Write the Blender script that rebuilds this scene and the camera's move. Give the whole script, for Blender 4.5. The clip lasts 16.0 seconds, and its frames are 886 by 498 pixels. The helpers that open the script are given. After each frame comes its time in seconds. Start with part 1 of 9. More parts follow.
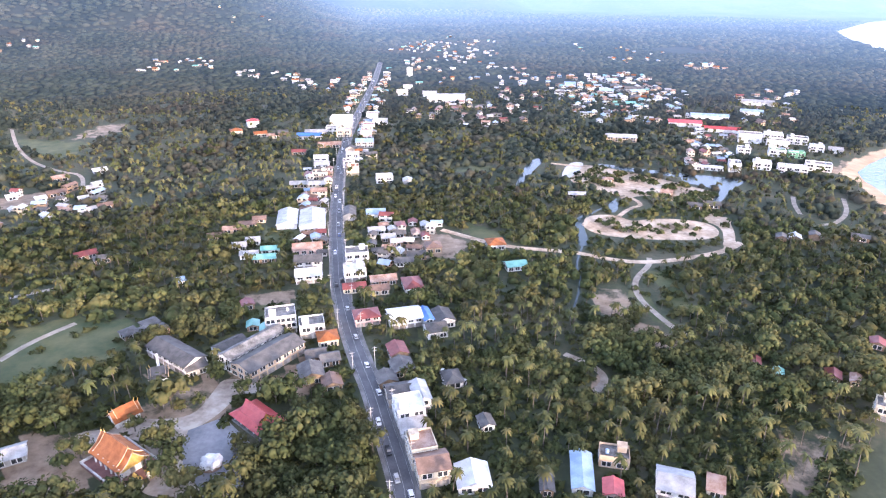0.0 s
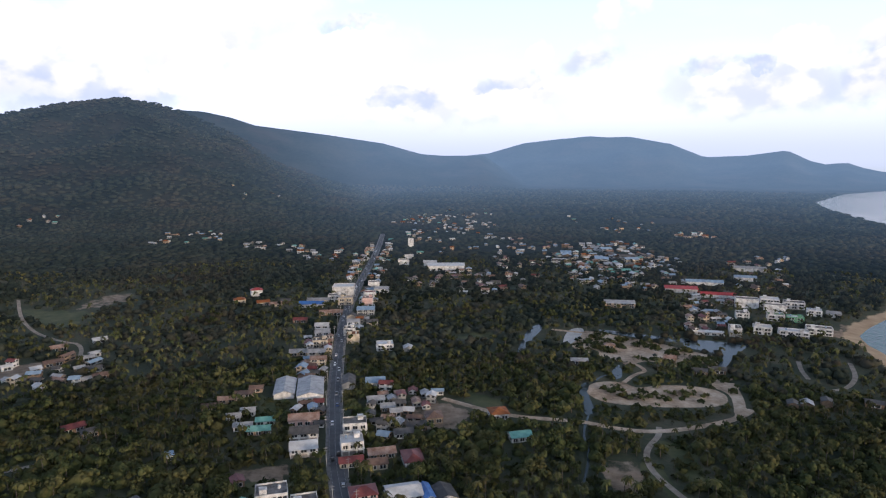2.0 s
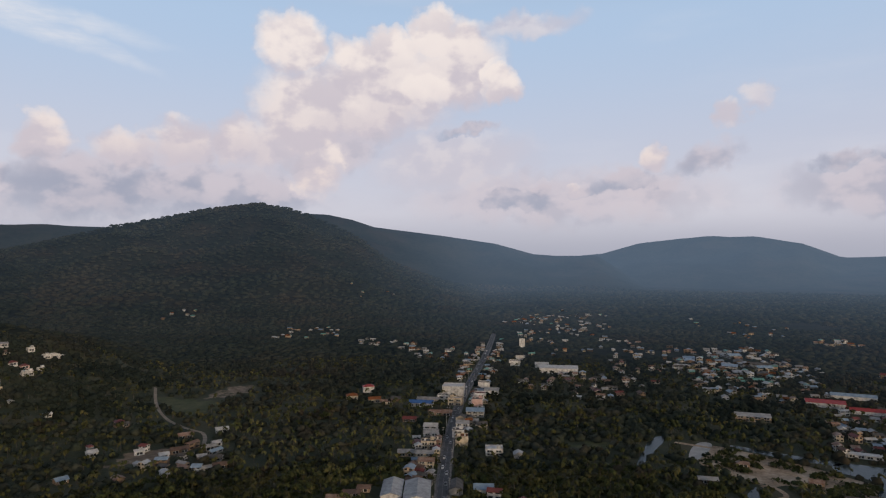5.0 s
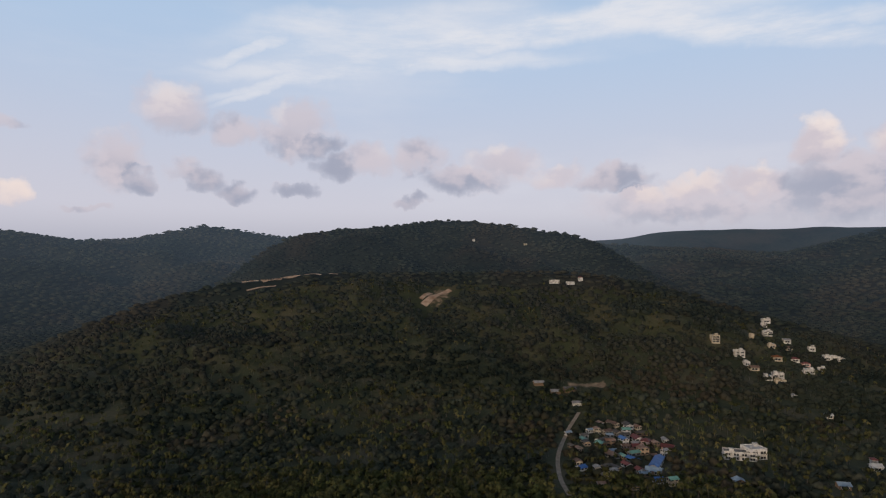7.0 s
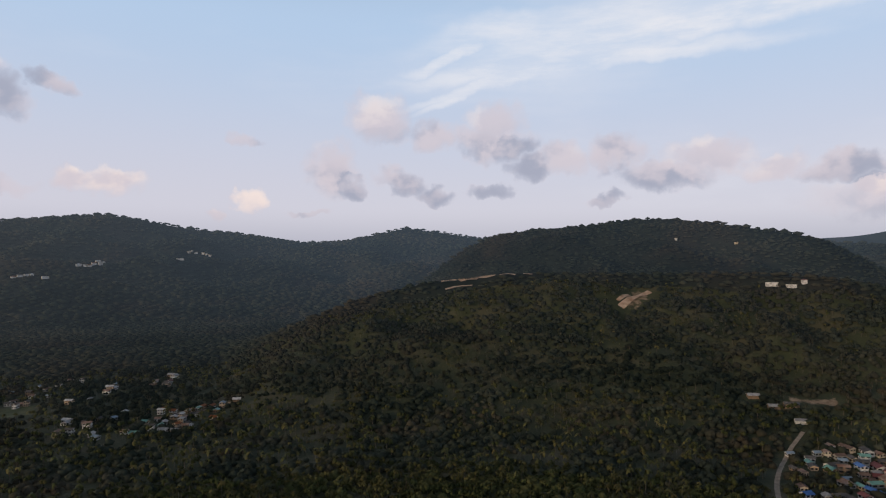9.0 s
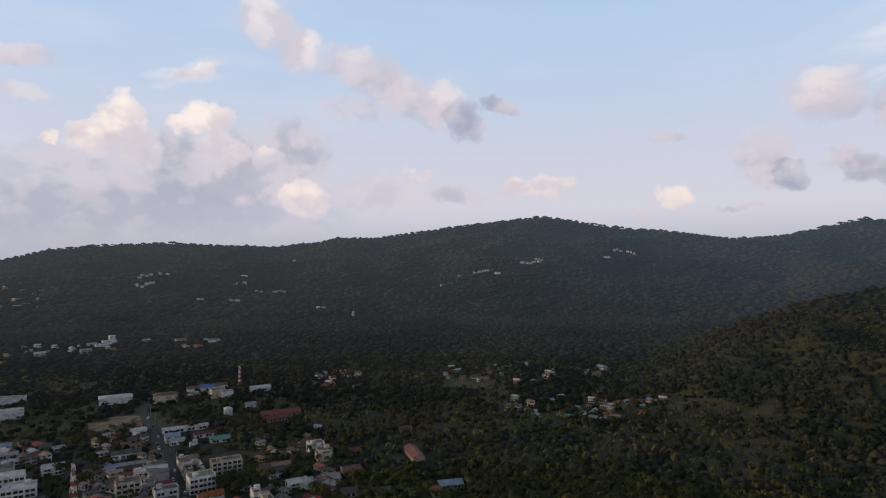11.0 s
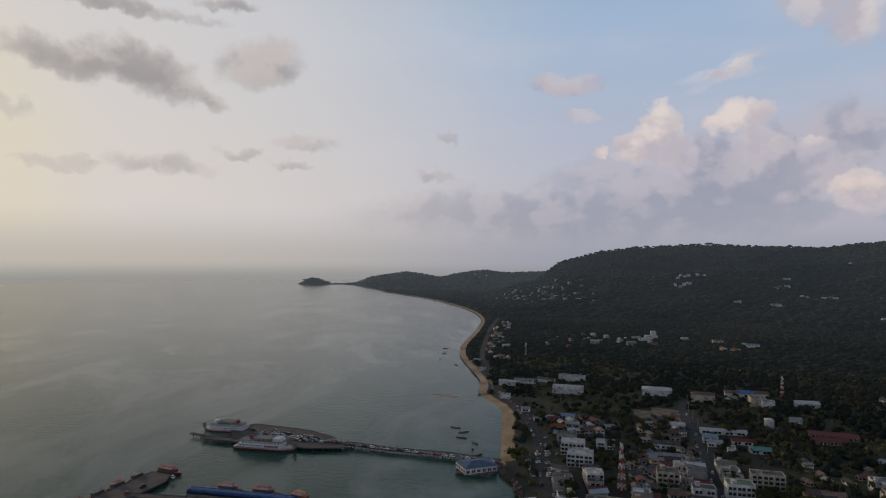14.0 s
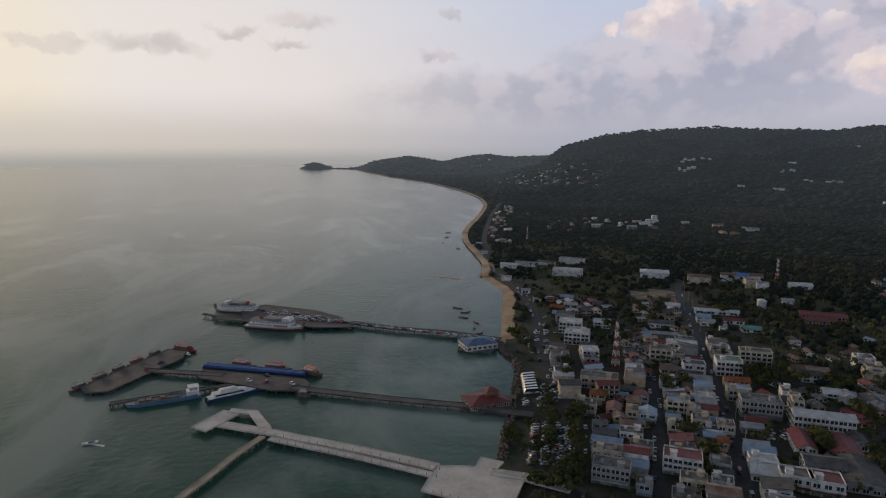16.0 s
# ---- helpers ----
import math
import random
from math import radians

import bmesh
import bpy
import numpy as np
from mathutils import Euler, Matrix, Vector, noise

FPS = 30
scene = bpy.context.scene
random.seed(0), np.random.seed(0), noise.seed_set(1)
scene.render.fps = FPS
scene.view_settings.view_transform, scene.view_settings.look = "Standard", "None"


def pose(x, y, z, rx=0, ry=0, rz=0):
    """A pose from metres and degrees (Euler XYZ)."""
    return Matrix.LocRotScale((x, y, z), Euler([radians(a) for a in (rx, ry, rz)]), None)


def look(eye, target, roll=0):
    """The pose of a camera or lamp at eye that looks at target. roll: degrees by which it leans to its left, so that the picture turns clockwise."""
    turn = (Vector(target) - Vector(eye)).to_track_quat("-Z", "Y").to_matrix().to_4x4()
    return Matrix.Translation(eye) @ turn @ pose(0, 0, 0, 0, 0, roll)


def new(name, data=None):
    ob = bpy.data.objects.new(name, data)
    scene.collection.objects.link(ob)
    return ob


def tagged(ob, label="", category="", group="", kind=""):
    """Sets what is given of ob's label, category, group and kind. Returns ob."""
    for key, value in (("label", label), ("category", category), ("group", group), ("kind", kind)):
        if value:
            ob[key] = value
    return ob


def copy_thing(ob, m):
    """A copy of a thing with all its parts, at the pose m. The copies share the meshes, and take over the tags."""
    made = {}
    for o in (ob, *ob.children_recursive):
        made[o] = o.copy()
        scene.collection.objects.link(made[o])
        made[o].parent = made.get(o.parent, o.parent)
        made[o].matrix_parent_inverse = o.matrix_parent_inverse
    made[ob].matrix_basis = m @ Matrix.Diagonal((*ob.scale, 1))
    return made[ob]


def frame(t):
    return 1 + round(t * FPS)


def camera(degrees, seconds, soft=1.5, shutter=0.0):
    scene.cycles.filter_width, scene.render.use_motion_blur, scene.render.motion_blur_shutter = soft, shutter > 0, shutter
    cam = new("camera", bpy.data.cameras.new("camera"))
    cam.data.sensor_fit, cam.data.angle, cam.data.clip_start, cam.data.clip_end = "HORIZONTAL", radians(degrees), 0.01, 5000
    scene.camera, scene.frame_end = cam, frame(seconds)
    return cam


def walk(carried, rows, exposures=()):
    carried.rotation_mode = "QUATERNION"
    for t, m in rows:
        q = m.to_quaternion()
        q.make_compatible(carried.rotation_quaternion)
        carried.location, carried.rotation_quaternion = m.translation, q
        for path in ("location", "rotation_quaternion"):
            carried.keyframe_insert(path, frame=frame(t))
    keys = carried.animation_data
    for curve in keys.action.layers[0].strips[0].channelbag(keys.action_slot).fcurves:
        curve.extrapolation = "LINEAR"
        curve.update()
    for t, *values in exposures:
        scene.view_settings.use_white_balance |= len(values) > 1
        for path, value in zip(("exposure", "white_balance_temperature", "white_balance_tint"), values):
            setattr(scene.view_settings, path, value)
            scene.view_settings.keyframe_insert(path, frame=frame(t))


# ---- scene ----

# the drone hangs over one spot, tilts up, turns to its left by half a circle and tilts down again
EYE = 160.0
cam = camera(70.4, 16.0, soft=1.2)
# seconds, yaw, pitch, roll
TURNS = [
    (0.0, 0.69, -23.44, -0.30), (0.5, 0.67, -19.65, -0.20), (1.0, 0.63, -15.83, -0.07), (1.5, 0.63, -12.05, 0.01),
    (2.0, 0.63, -8.30, 0.11), (2.5, 0.65, -4.50, 0.18), (3.0, 0.68, -0.70, 0.25), (3.2, 0.68, 0.35, 0.22),
    (3.6, 0.70, 0.75, 0.15), (4.15, 0.75, 0.78, 0.05), (4.5, 2.40, 0.78, 0.0), (4.9, 8.50, 0.77, 0.0),
    (5.3, 19.10, 0.77, -0.01), (5.5, 25.60, 0.77, -0.01), (6.0, 42.97, 0.87, 0.05), (6.5, 59.48, 0.93, 0.0),
    (7.0, 74.34, 0.95, -0.02), (7.5, 87.35, 0.99, -0.14), (7.6, 88.65, 1.0, -0.15), (7.75, 88.80, 1.0, -0.15),
    (8.0, 88.81, 1.00, -0.15), (8.4, 88.85, 1.0, -0.15), (9.0, 91.9, 0.95, -0.03), (9.46, 98.8, 0.88, 0.1),
    (10.0, 109.6, 0.80, 0.25), (10.5, 119.50, 0.77, 0.31), (11.0, 129.21, 0.80, 0.21), (11.5, 138.56, 0.86, 0.10),
    (12.0, 146.63, 0.88, 0.06), (12.5, 154.54, 0.91, 0.0), (13.0, 162.22, 0.92, -0.08), (13.5, 170.19, 0.93, -0.11),
    (13.8, 174.8, 0.93, -0.17), (14.0, 175.47, 0.92, -0.19), (14.5, 175.55, 0.81, -0.18), (14.7, 175.57, 0.30, -0.16),
    (15.0, 175.59, -1.85, -0.13), (15.5, 175.63, -5.66, -0.08), (16.0, 175.68, -9.57, -0.06),
]
walk(cam, [(t, pose(0, 0, EYE, 90 + p, r, y)) for t, y, p, r in TURNS],
     exposures=[(0.0, 2.98, 5600, 23), (0.5, 2.72, 5550, 21), (1.0, 2.28, 5500, 18), (1.5, 1.55, 5500, 14), (2.0, 0.72, 5700, 11), (2.5, 0.28, 5950, 10), (3.0, -0.02, 6250, 10),
                (5.5, -0.2, 6400, 10), (11.0, -0.05, 6450, 10), (12.5, -0.25, 6400, 10), (14.0, -0.48, 6350, 10), (14.6, -0.52, 6350, 10), (15.2, -0.48, 6350, 10), (16.0, -0.2, 6420, 11)])

# ---- light: a low hazy evening sun over the sea ----
SUN_AZ, SUN_EL = 222.0, 8.0


def bearing(az, el=0.0):
    """The unit vector at az degrees to the left of north and el degrees up."""
    a, e = radians(az), radians(el)
    return Vector((-math.sin(a) * math.cos(e), math.cos(a) * math.cos(e), math.sin(e)))


sun = new("sun", bpy.data.lights.new("sun", "SUN"))
sun.data.energy, sun.data.angle, sun.data.color = 1.6, radians(3), (1.0, 0.72, 0.45)
sun.matrix_world = look((0, 0, 0), -bearing(SUN_AZ, SUN_EL))

world = bpy.data.worlds.new("evening_sky")
world.use_nodes = True
scene.world = world
wt = world.node_tree
wt.nodes.clear()


def wnode(kind, **props):
    n = wt.nodes.new(kind)
    for k, v in props.items():
        if k == "op":
            n.operation = v
        elif k == "blend":
            n.data_type, n.blend_type, n.clamp_factor = "RGBA", v, True
    return n


def wlink(a, b):
    wt.links.new(a, b)


def wmath(op, a, b=None, c=None, clamp=False):
    n = wnode("ShaderNodeMath", op=op)
    n.use_clamp = clamp
    for i, v in enumerate((a, b, c)):
        if v is None:
            continue
        if isinstance(v, (int, float)):
            n.inputs[i].default_value = v
        else:
            wlink(v, n.inputs[i])
    return n.outputs[0]


def wramp(v, lo, hi):
    n = wnode("ShaderNodeMapRange")
    n.interpolation_type = "SMOOTHSTEP"
    n.inputs[1].default_value, n.inputs[2].default_value = lo, hi
    wlink(v, n.inputs[0])
    return n.outputs[0]


def wmix(f, a, b):
    n = wnode("ShaderNodeMix", blend="MIX")
    for v, s in ((f, n.inputs[0]), (a, n.inputs[6]), (b, n.inputs[7])):
        if isinstance(v, (int, float)):
            s.default_value = v
        elif isinstance(v, tuple):
            s.default_value = (*v, 1)
        else:
            wlink(v, s)
    return n.outputs[2]


coord = wnode("ShaderNodeTexCoord").outputs["Generated"]
sep = wnode("ShaderNodeSeparateXYZ")
wlink(coord, sep.inputs[0])
DX, DY, DZ = sep.outputs
UP = wmath("MAXIMUM", DZ, 0.0)


def wnoise(scale, detail, rough, stretch, shift=0.0):
    m = wnode("ShaderNodeMapping")
    m.inputs["Scale"].default_value = stretch
    m.inputs["Location"].default_value = (shift, shift * 0.7, shift * 0.3)
    wlink(coord, m.inputs[0])
    n = wnode("ShaderNodeTexNoise")
    n.inputs["Scale"].default_value, n.inputs["Detail"].default_value, n.inputs["Roughness"].default_value = scale, detail, rough
    wlink(m.outputs[0], n.inputs["Vector"])
    return n.outputs[0]


def wdot(v):
    n = wnode("ShaderNodeVectorMath", op="DOT_PRODUCT")
    wlink(coord, n.inputs[0])
    n.inputs[1].default_value = v
    return n.outputs["Value"]


nishita = wnode("ShaderNodeTexSky")
nishita.sky_type, nishita.sun_disc = "NISHITA", False
nishita.sun_elevation, nishita.sun_rotation = radians(SUN_EL), radians(-SUN_AZ)
nishita.air_density, nishita.dust_density, nishita.ozone_density = 1.0, 1.6, 1.5
sky_gain = wnode("ShaderNodeVectorMath", op="SCALE")
wlink(nishita.outputs[0], sky_gain.inputs[0])
sky_gain.inputs["Scale"].default_value = 0.11
# thin high cloud and evening haze over the clear sky
to_sun = wramp(wdot(bearing(SUN_AZ, 4)), 0.48, 1.0)
low_sky = wmix(wramp(UP, 0.06, 0.38), (0.78, 0.76, 0.87), (0.57, 0.74, 0.98))
blue = wmix(wramp(UP, 0.34, 0.66), low_sky, (0.05, 0.07, 0.115))
clear = wmix(0.88, sky_gain.outputs[0], blue)
clear = wmix(wmath("MULTIPLY", to_sun, 0.9), clear, (1.02, 0.93, 0.84))
glow = wramp(wdot(bearing(SUN_AZ, 6)), 0.94, 1.0)
clear = wmix(wmath("MULTIPLY", glow, 0.8), clear, (1.08, 0.95, 0.68))
wisps = wramp(wnoise(1.0, 6, 0.55, (1.6, 1.6, 7.0), 3.1), 0.48, 0.75)
clear = wmix(wmath("MULTIPLY", wisps, 0.35), clear, (0.90, 0.88, 0.93))


def wpush(vector, scale, detail, amount):
    """A direction pushed about by noise, so that outlines billow."""
    n = wnode("ShaderNodeTexNoise")
    n.inputs["Scale"].default_value, n.inputs["Detail"].default_value, n.inputs["Roughness"].default_value = scale, detail, 0.55
    wlink(coord, n.inputs["Vector"])
    mid = wnode("ShaderNodeVectorMath", op="SUBTRACT")
    wlink(n.outputs["Color"], mid.inputs[0])
    mid.inputs[1].default_value = (0.5, 0.5, 0.5)
    far = wnode("ShaderNodeVectorMath", op="MULTIPLY_ADD")
    wlink(mid.outputs[0], far.inputs[0])
    far.inputs[1].default_value = (amount, amount, amount)
    wlink(vector, far.inputs[2])
    return far.outputs[0]


billow = wpush(wpush(coord, 13.0, 3, 0.052), 40.0, 5, 0.034)
drawn = wpush(coord, 5.0, 6, 0.10)
streaky = wnoise(7.0, 8, 0.62, (1.0, 1.0, 5.0), 5.7)


def woval(space, az, el, wide, high, tilt):
    """Height in an oval of the sky, 1 at its rim, and the square of the distance from its middle; tilt lifts its right end."""
    right, up, k = -bearing(az + 90), bearing(az, el + 90), radians(tilt)
    axes = []
    for axis, size in ((right * math.cos(k) + up * math.sin(k), wide), (up * math.cos(k) - right * math.sin(k), high)):
        n = wnode("ShaderNodeVectorMath", op="DOT_PRODUCT")
        wlink(space, n.inputs[0])
        n.inputs[1].default_value = axis / math.sin(radians(size))
        axes.append(n.outputs["Value"])
    u, v = axes
    return v, wmath("MULTIPLY_ADD", u, u, wmath("MULTIPLY", v, v))


def wrim(rr, rim, softness, dense):
    """How dense an oval is at that squared distance from its middle."""
    n = wnode("ShaderNodeMapRange")
    n.interpolation_type, n.clamp = "SMOOTHSTEP", False
    n.inputs[1].default_value, n.inputs[2].default_value, n.inputs[3].default_value, n.inputs[4].default_value = (rim - softness) ** 2, rim ** 2, dense, 0.0
    wlink(rr, n.inputs[0])
    return n.outputs[0]


# high streaks: bearing, height, half length, half width, tilt, all in degrees, and density
STREAKS = [
    (48.4, 18.5, 10.8, 1.1, -14, 0.8), (53.4, 19.2, 5.5, 1.0, -10, 0.6), (53.5, 19.5, 14.9, 1.1, -4, 0.8), (79.3, 17.3, 14.5, 0.9, 3, 0.7),
    (79.3, 20.2, 12.6, 1.4, 2, 0.6), (66.7, 19.9, 19.2, 1.2, 6, 0.8), (77.6, 19.1, 12.0, 2.5, 10, 0.55), (84.7, 16.6, 9.7, 0.6, 16, 0.7),
    (71.7, 17.1, 6.4, 0.6, 6, 0.5), (90.8, 18.2, 4.3, 0.6, 20, 0.6), (89.4, 15.1, 5.1, 0.5, 24, 0.6), (151.2, 15.4, 3.2, 0.5, 4, 0.6),
    (151.0, 15.6, 3.1, 0.5, 25, 0.5),
]
veil = None
for az, el, wide, high, tilt, dense in STREAKS:
    _, r = woval(drawn, az, el, wide, high, tilt)
    m = wrim(r, 1.35, 1.35, dense)
    veil = m if veil is None else wmath("MAXIMUM", veil, m)
veil = wmath("MULTIPLY", veil, wmath("MULTIPLY_ADD", wramp(streaky, 0.30, 0.65), 0.75, 0.25))
clear = wmix(veil, clear, wmix(to_sun, (0.97, 0.95, 0.97), (1.0, 0.93, 0.84)))

# heaps of cloud, far to near: bearing, height, half width, half height in degrees, shade at top and foot, tilt, softness, density
PUFFS = [
    (37.0, 5.6, 16.2, 2.3, 0.55, 0.95, 0, 1.1, 0.9), (53.3, 4.6, 9.0, 1.8, 0.35, 0.8, 0, 1.1, 0.8), (35.5, 5.7, 14.7, 2.8, 0.5, 1, 6, 1, 0.9), (26.8, 5.7, 5.7, 2.3, 0.5, 0.95, 0, 1.1, 0.9),
    (-0.6, 5.1, 9.2, 1.6, 0.7, 0.8, 4, 1.1, 0.85), (-7.2, 5.9, 4.3, 1.7, 0.65, 0.85, 10, 1, 0.9), (-0.1, 5.3, 15.1, 2.8, 0.5, 0.62, 0, 1.1, 0.85), (-25.5, 5.6, 8.7, 2.8, 0.62, 0.72, 0, 1.1, 0.85),
    (10.1, 8.9, 8.1, 3.6, 0.3, 0.5, 0, 1.1, 0.6), (-33.1, 6.3, 3.8, 2.4, 0.6, 0.9, 15, 0.92, 0.9),
]
PUFFS += [
    (17.1, 14.6, 10.1, 4.8, 0.18, 0.5, 16, 0.69, 1), (23.2, 12.3, 5.1, 5.6, 0.2, 0.5, 0, 0.69, 1), (20.1, 10.0, 4.4, 3.1, 0.4, 0.62, 20, 0.92, 0.9), (10.1, 16.3, 5.4, 3.5, 0.15, 0.5, 14, 0.69, 1),
    (24.5, 18.5, 3.2, 2.8, 0, 0.35, 0, 0.52, 1), (18.3, 17.2, 3.1, 2.3, 0.05, 0.4, 0, 0.58, 1), (15.3, 18.5, 2.8, 2.0, 0.02, 0.35, 0, 0.52, 1), (11.8, 19.8, 2.4, 2.3, 0, 0.35, 0, 0.52, 1),
    (9.2, 18.5, 3.0, 2.5, 0.1, 0.4, 0, 0.69, 1), (5.7, 15.5, 2.0, 1.8, 0.05, 0.35, 0, 0.58, 1),
]
PUFFS += [
    (12.3, 14.3, 3.0, 2.0, 0.12, 0.5, 0, 0.81, 0.9), (22.2, 8.0, 2.6, 2.8, 0.12, 0.35, 0, 0.92, 1), (25.8, 9.5, 4.6, 2.6, 0.3, 0.55, 0, 0.92, 0.95), (3.2, 20.2, 5.2, 1.3, 0.25, 0.5, 6, 1.1, 0.7),
    (43.3, 9.3, 2.0, 2.1, 0.15, 0.6, 0, 0.69, 1), (37.8, 8.6, 2.8, 2.1, 0.25, 0.7, 0, 0.69, 1), (33.3, 9.2, 3.3, 2.5, 0.25, 0.7, 0, 0.69, 1), (29.2, 9.8, 3.1, 2.3, 0.25, 0.6, 0, 0.81, 1),
    (47.9, 6.5, 3.3, 1.6, 0.2, 0.6, 0, 0.81, 0.95), (52.5, 6.0, 3.2, 1.6, 0.25, 0.6, 0, 0.81, 0.9),
]
PUFFS += [
    (56.9, 5.3, 3.1, 1.3, 0.25, 0.6, 0, 0.92, 0.9), (59.4, 6.8, 3.6, 1.1, 0.75, 1, 0, 0.92, 0.95), (41.4, 6.7, 5.4, 2.0, 0.5, 0.95, 0, 1, 0.9), (6.0, 5.4, 1.4, 0.8, 0.3, 0.7, 0, 0.81, 0.9),
    (1.9, 6.2, 1.6, 0.9, 0.2, 0.7, 0, 0.69, 0.95), (-1.5, 6.2, 1.5, 0.8, 0.25, 0.8, 0, 0.69, 0.95), (-7.8, 8.6, 1.3, 1.3, 0.12, 0.6, 0, 0.69, 1), (-5.4, 6.7, 3.1, 1.1, 0.55, 0.9, 8, 0.92, 0.9),
    (8.3, 11.6, 3.0, 0.6, 0.6, 0.85, 12, 1, 0.85), (4.2, 5.1, 3.4, 1.1, 0.7, 0.85, 0, 1, 0.8),
]
PUFFS += [
    (-8.0, 9.1, 1.0, 1.1, 0.15, 0.5, 0, 0.81, 0.9), (-13.8, 11.7, 1.1, 1.3, 0.25, 0.5, 0, 0.92, 0.85), (-15.9, 13.0, 1.3, 1.2, 0.3, 0.5, 40, 1, 0.7), (-12.3, 8.2, 2.8, 1.5, 0.6, 0.8, 25, 1, 0.85),
    (-28.2, 8.3, 1.9, 1.8, 0.1, 0.5, 0, 0.69, 1), (-21.8, 7.6, 1.9, 0.8, 0.7, 0.9, 0, 0.92, 0.9), (-25.2, 7.4, 1.4, 0.6, 0.7, 0.9, 0, 0.92, 0.9), (-33.8, 8.5, 2.1, 1.1, 0.6, 0.85, 0, 0.92, 0.9),
    (1.7, 6.7, 1.3, 0.7, 0.25, 0.5, 0, 0.92, 0.8), (97.1, 12.1, 2.1, 1.9, 0.4, 0.8, 0, 1.1, 0.85),
]
PUFFS += [
    (93.1, 11.2, 2.4, 1.2, 0.5, 0.85, -10, 1.1, 0.85), (87.6, 10.4, 4.4, 1.8, 0.4, 0.85, -10, 1.1, 0.9), (86.5, 12.5, 2.4, 1.3, 0.3, 0.5, 0, 1.1, 0.6), (98.1, 12.8, 2.8, 2.3, 0.3, 0.6, 0, 1.1, 0.9),
    (101.8, 8.0, 2.4, 2.5, 0.3, 0.75, -25, 1, 0.9), (100.2, 6.7, 1.7, 1.2, 0.8, 1, -10, 0.92, 0.9), (92.5, 11.2, 2.3, 1.4, 0.55, 0.8, 0, 1.1, 0.85), (87.3, 12.0, 3.1, 2.2, 0.3, 0.6, 0, 1.1, 0.85),
    (85.5, 9.8, 2.2, 1.1, 0.75, 0.95, 0, 1, 0.9), (95.5, 7.1, 2.5, 1.3, 0.65, 0.9, -12, 1, 0.9),
]
PUFFS += [
    (92.7, 6.0, 2.0, 0.9, 0.85, 1, 0, 1, 0.9), (87.7, 6.3, 2.1, 0.7, 0.85, 1, 0, 1, 0.85), (83.7, 8.1, 2.6, 1.2, 0.75, 0.95, 0, 1, 0.9), (81.1, 9.1, 2.8, 1.6, 0.4, 0.8, 0, 1.1, 0.85),
    (76.6, 9.4, 3.0, 1.8, 0.5, 0.85, 0, 1, 0.9), (72.5, 7.3, 4.3, 1.3, 0.7, 0.95, -4, 1, 0.9), (69.0, 8.5, 3.6, 1.9, 0.3, 0.6, 0, 1.1, 0.85), (77.1, 5.3, 1.8, 0.7, 0.8, 0.95, 0, 1, 0.85),
    (64.1, 7.5, 2.6, 1.1, 0.35, 0.6, 0, 1.1, 0.8), (59.2, 7.0, 3.6, 1.3, 0.65, 0.95, 6, 1, 0.95),
]
PUFFS += [
    (123.6, 13.5, 1.4, 0.8, 0.6, 0.8, -15, 1, 0.85), (109.4, 10.7, 1.8, 0.7, 0.6, 0.8, -10, 1.1, 0.7), (122.5, 6.4, 1.6, 1.2, 0.15, 0.4, 0, 0.92, 0.9), (119.4, 6.4, 2.3, 1.4, 0.12, 0.4, 0, 0.92, 0.95),
    (108.9, 5.0, 1.3, 1.0, 0.12, 0.4, 0, 0.92, 0.9), (111.8, 4.2, 1.0, 0.6, 0.2, 0.4, 0, 0.92, 0.8), (104.2, 4.1, 1.7, 0.4, 0.7, 0.8, 0, 1, 0.7), (145.1, 20.1, 2.9, 2.0, 0.22, 0.5, -35, 1, 0.85),
    (142.3, 18.0, 2.3, 2.0, 0.22, 0.55, -35, 1, 0.9), (136.6, 16.7, 4.5, 1.8, 0.35, 0.6, -20, 1, 0.85),
]
PUFFS += [
    (132.6, 15.0, 4.8, 2.1, 0.4, 0.7, -28, 1, 0.9), (129.3, 13.4, 3.0, 2.5, 0.3, 0.7, -30, 0.92, 0.9), (127.0, 12.1, 2.1, 1.9, 0.7, 0.95, -30, 1, 0.9), (123.9, 13.6, 1.8, 0.9, 0.7, 0.9, -12, 1, 0.9),
    (136.6, 13.4, 3.8, 1.3, 0.5, 0.7, 0, 1.1, 0.55), (160.6, 4.1, 24.2, 3.0, 0.8, 0.92, 0, 1.1, 0.7), (151.0, 5.7, 13.7, 2.6, 0.82, 0.95, 0, 1.1, 0.75), (158.7, 7.3, 8.8, 2.0, 0.65, 0.8, 0, 1.1, 0.55),
    (152.5, 8.2, 4.0, 2.9, 0.72, 0.88, 0, 1.1, 0.8), (147.7, 8.3, 3.6, 3.6, 0.55, 0.8, -25, 1.1, 0.85),
]
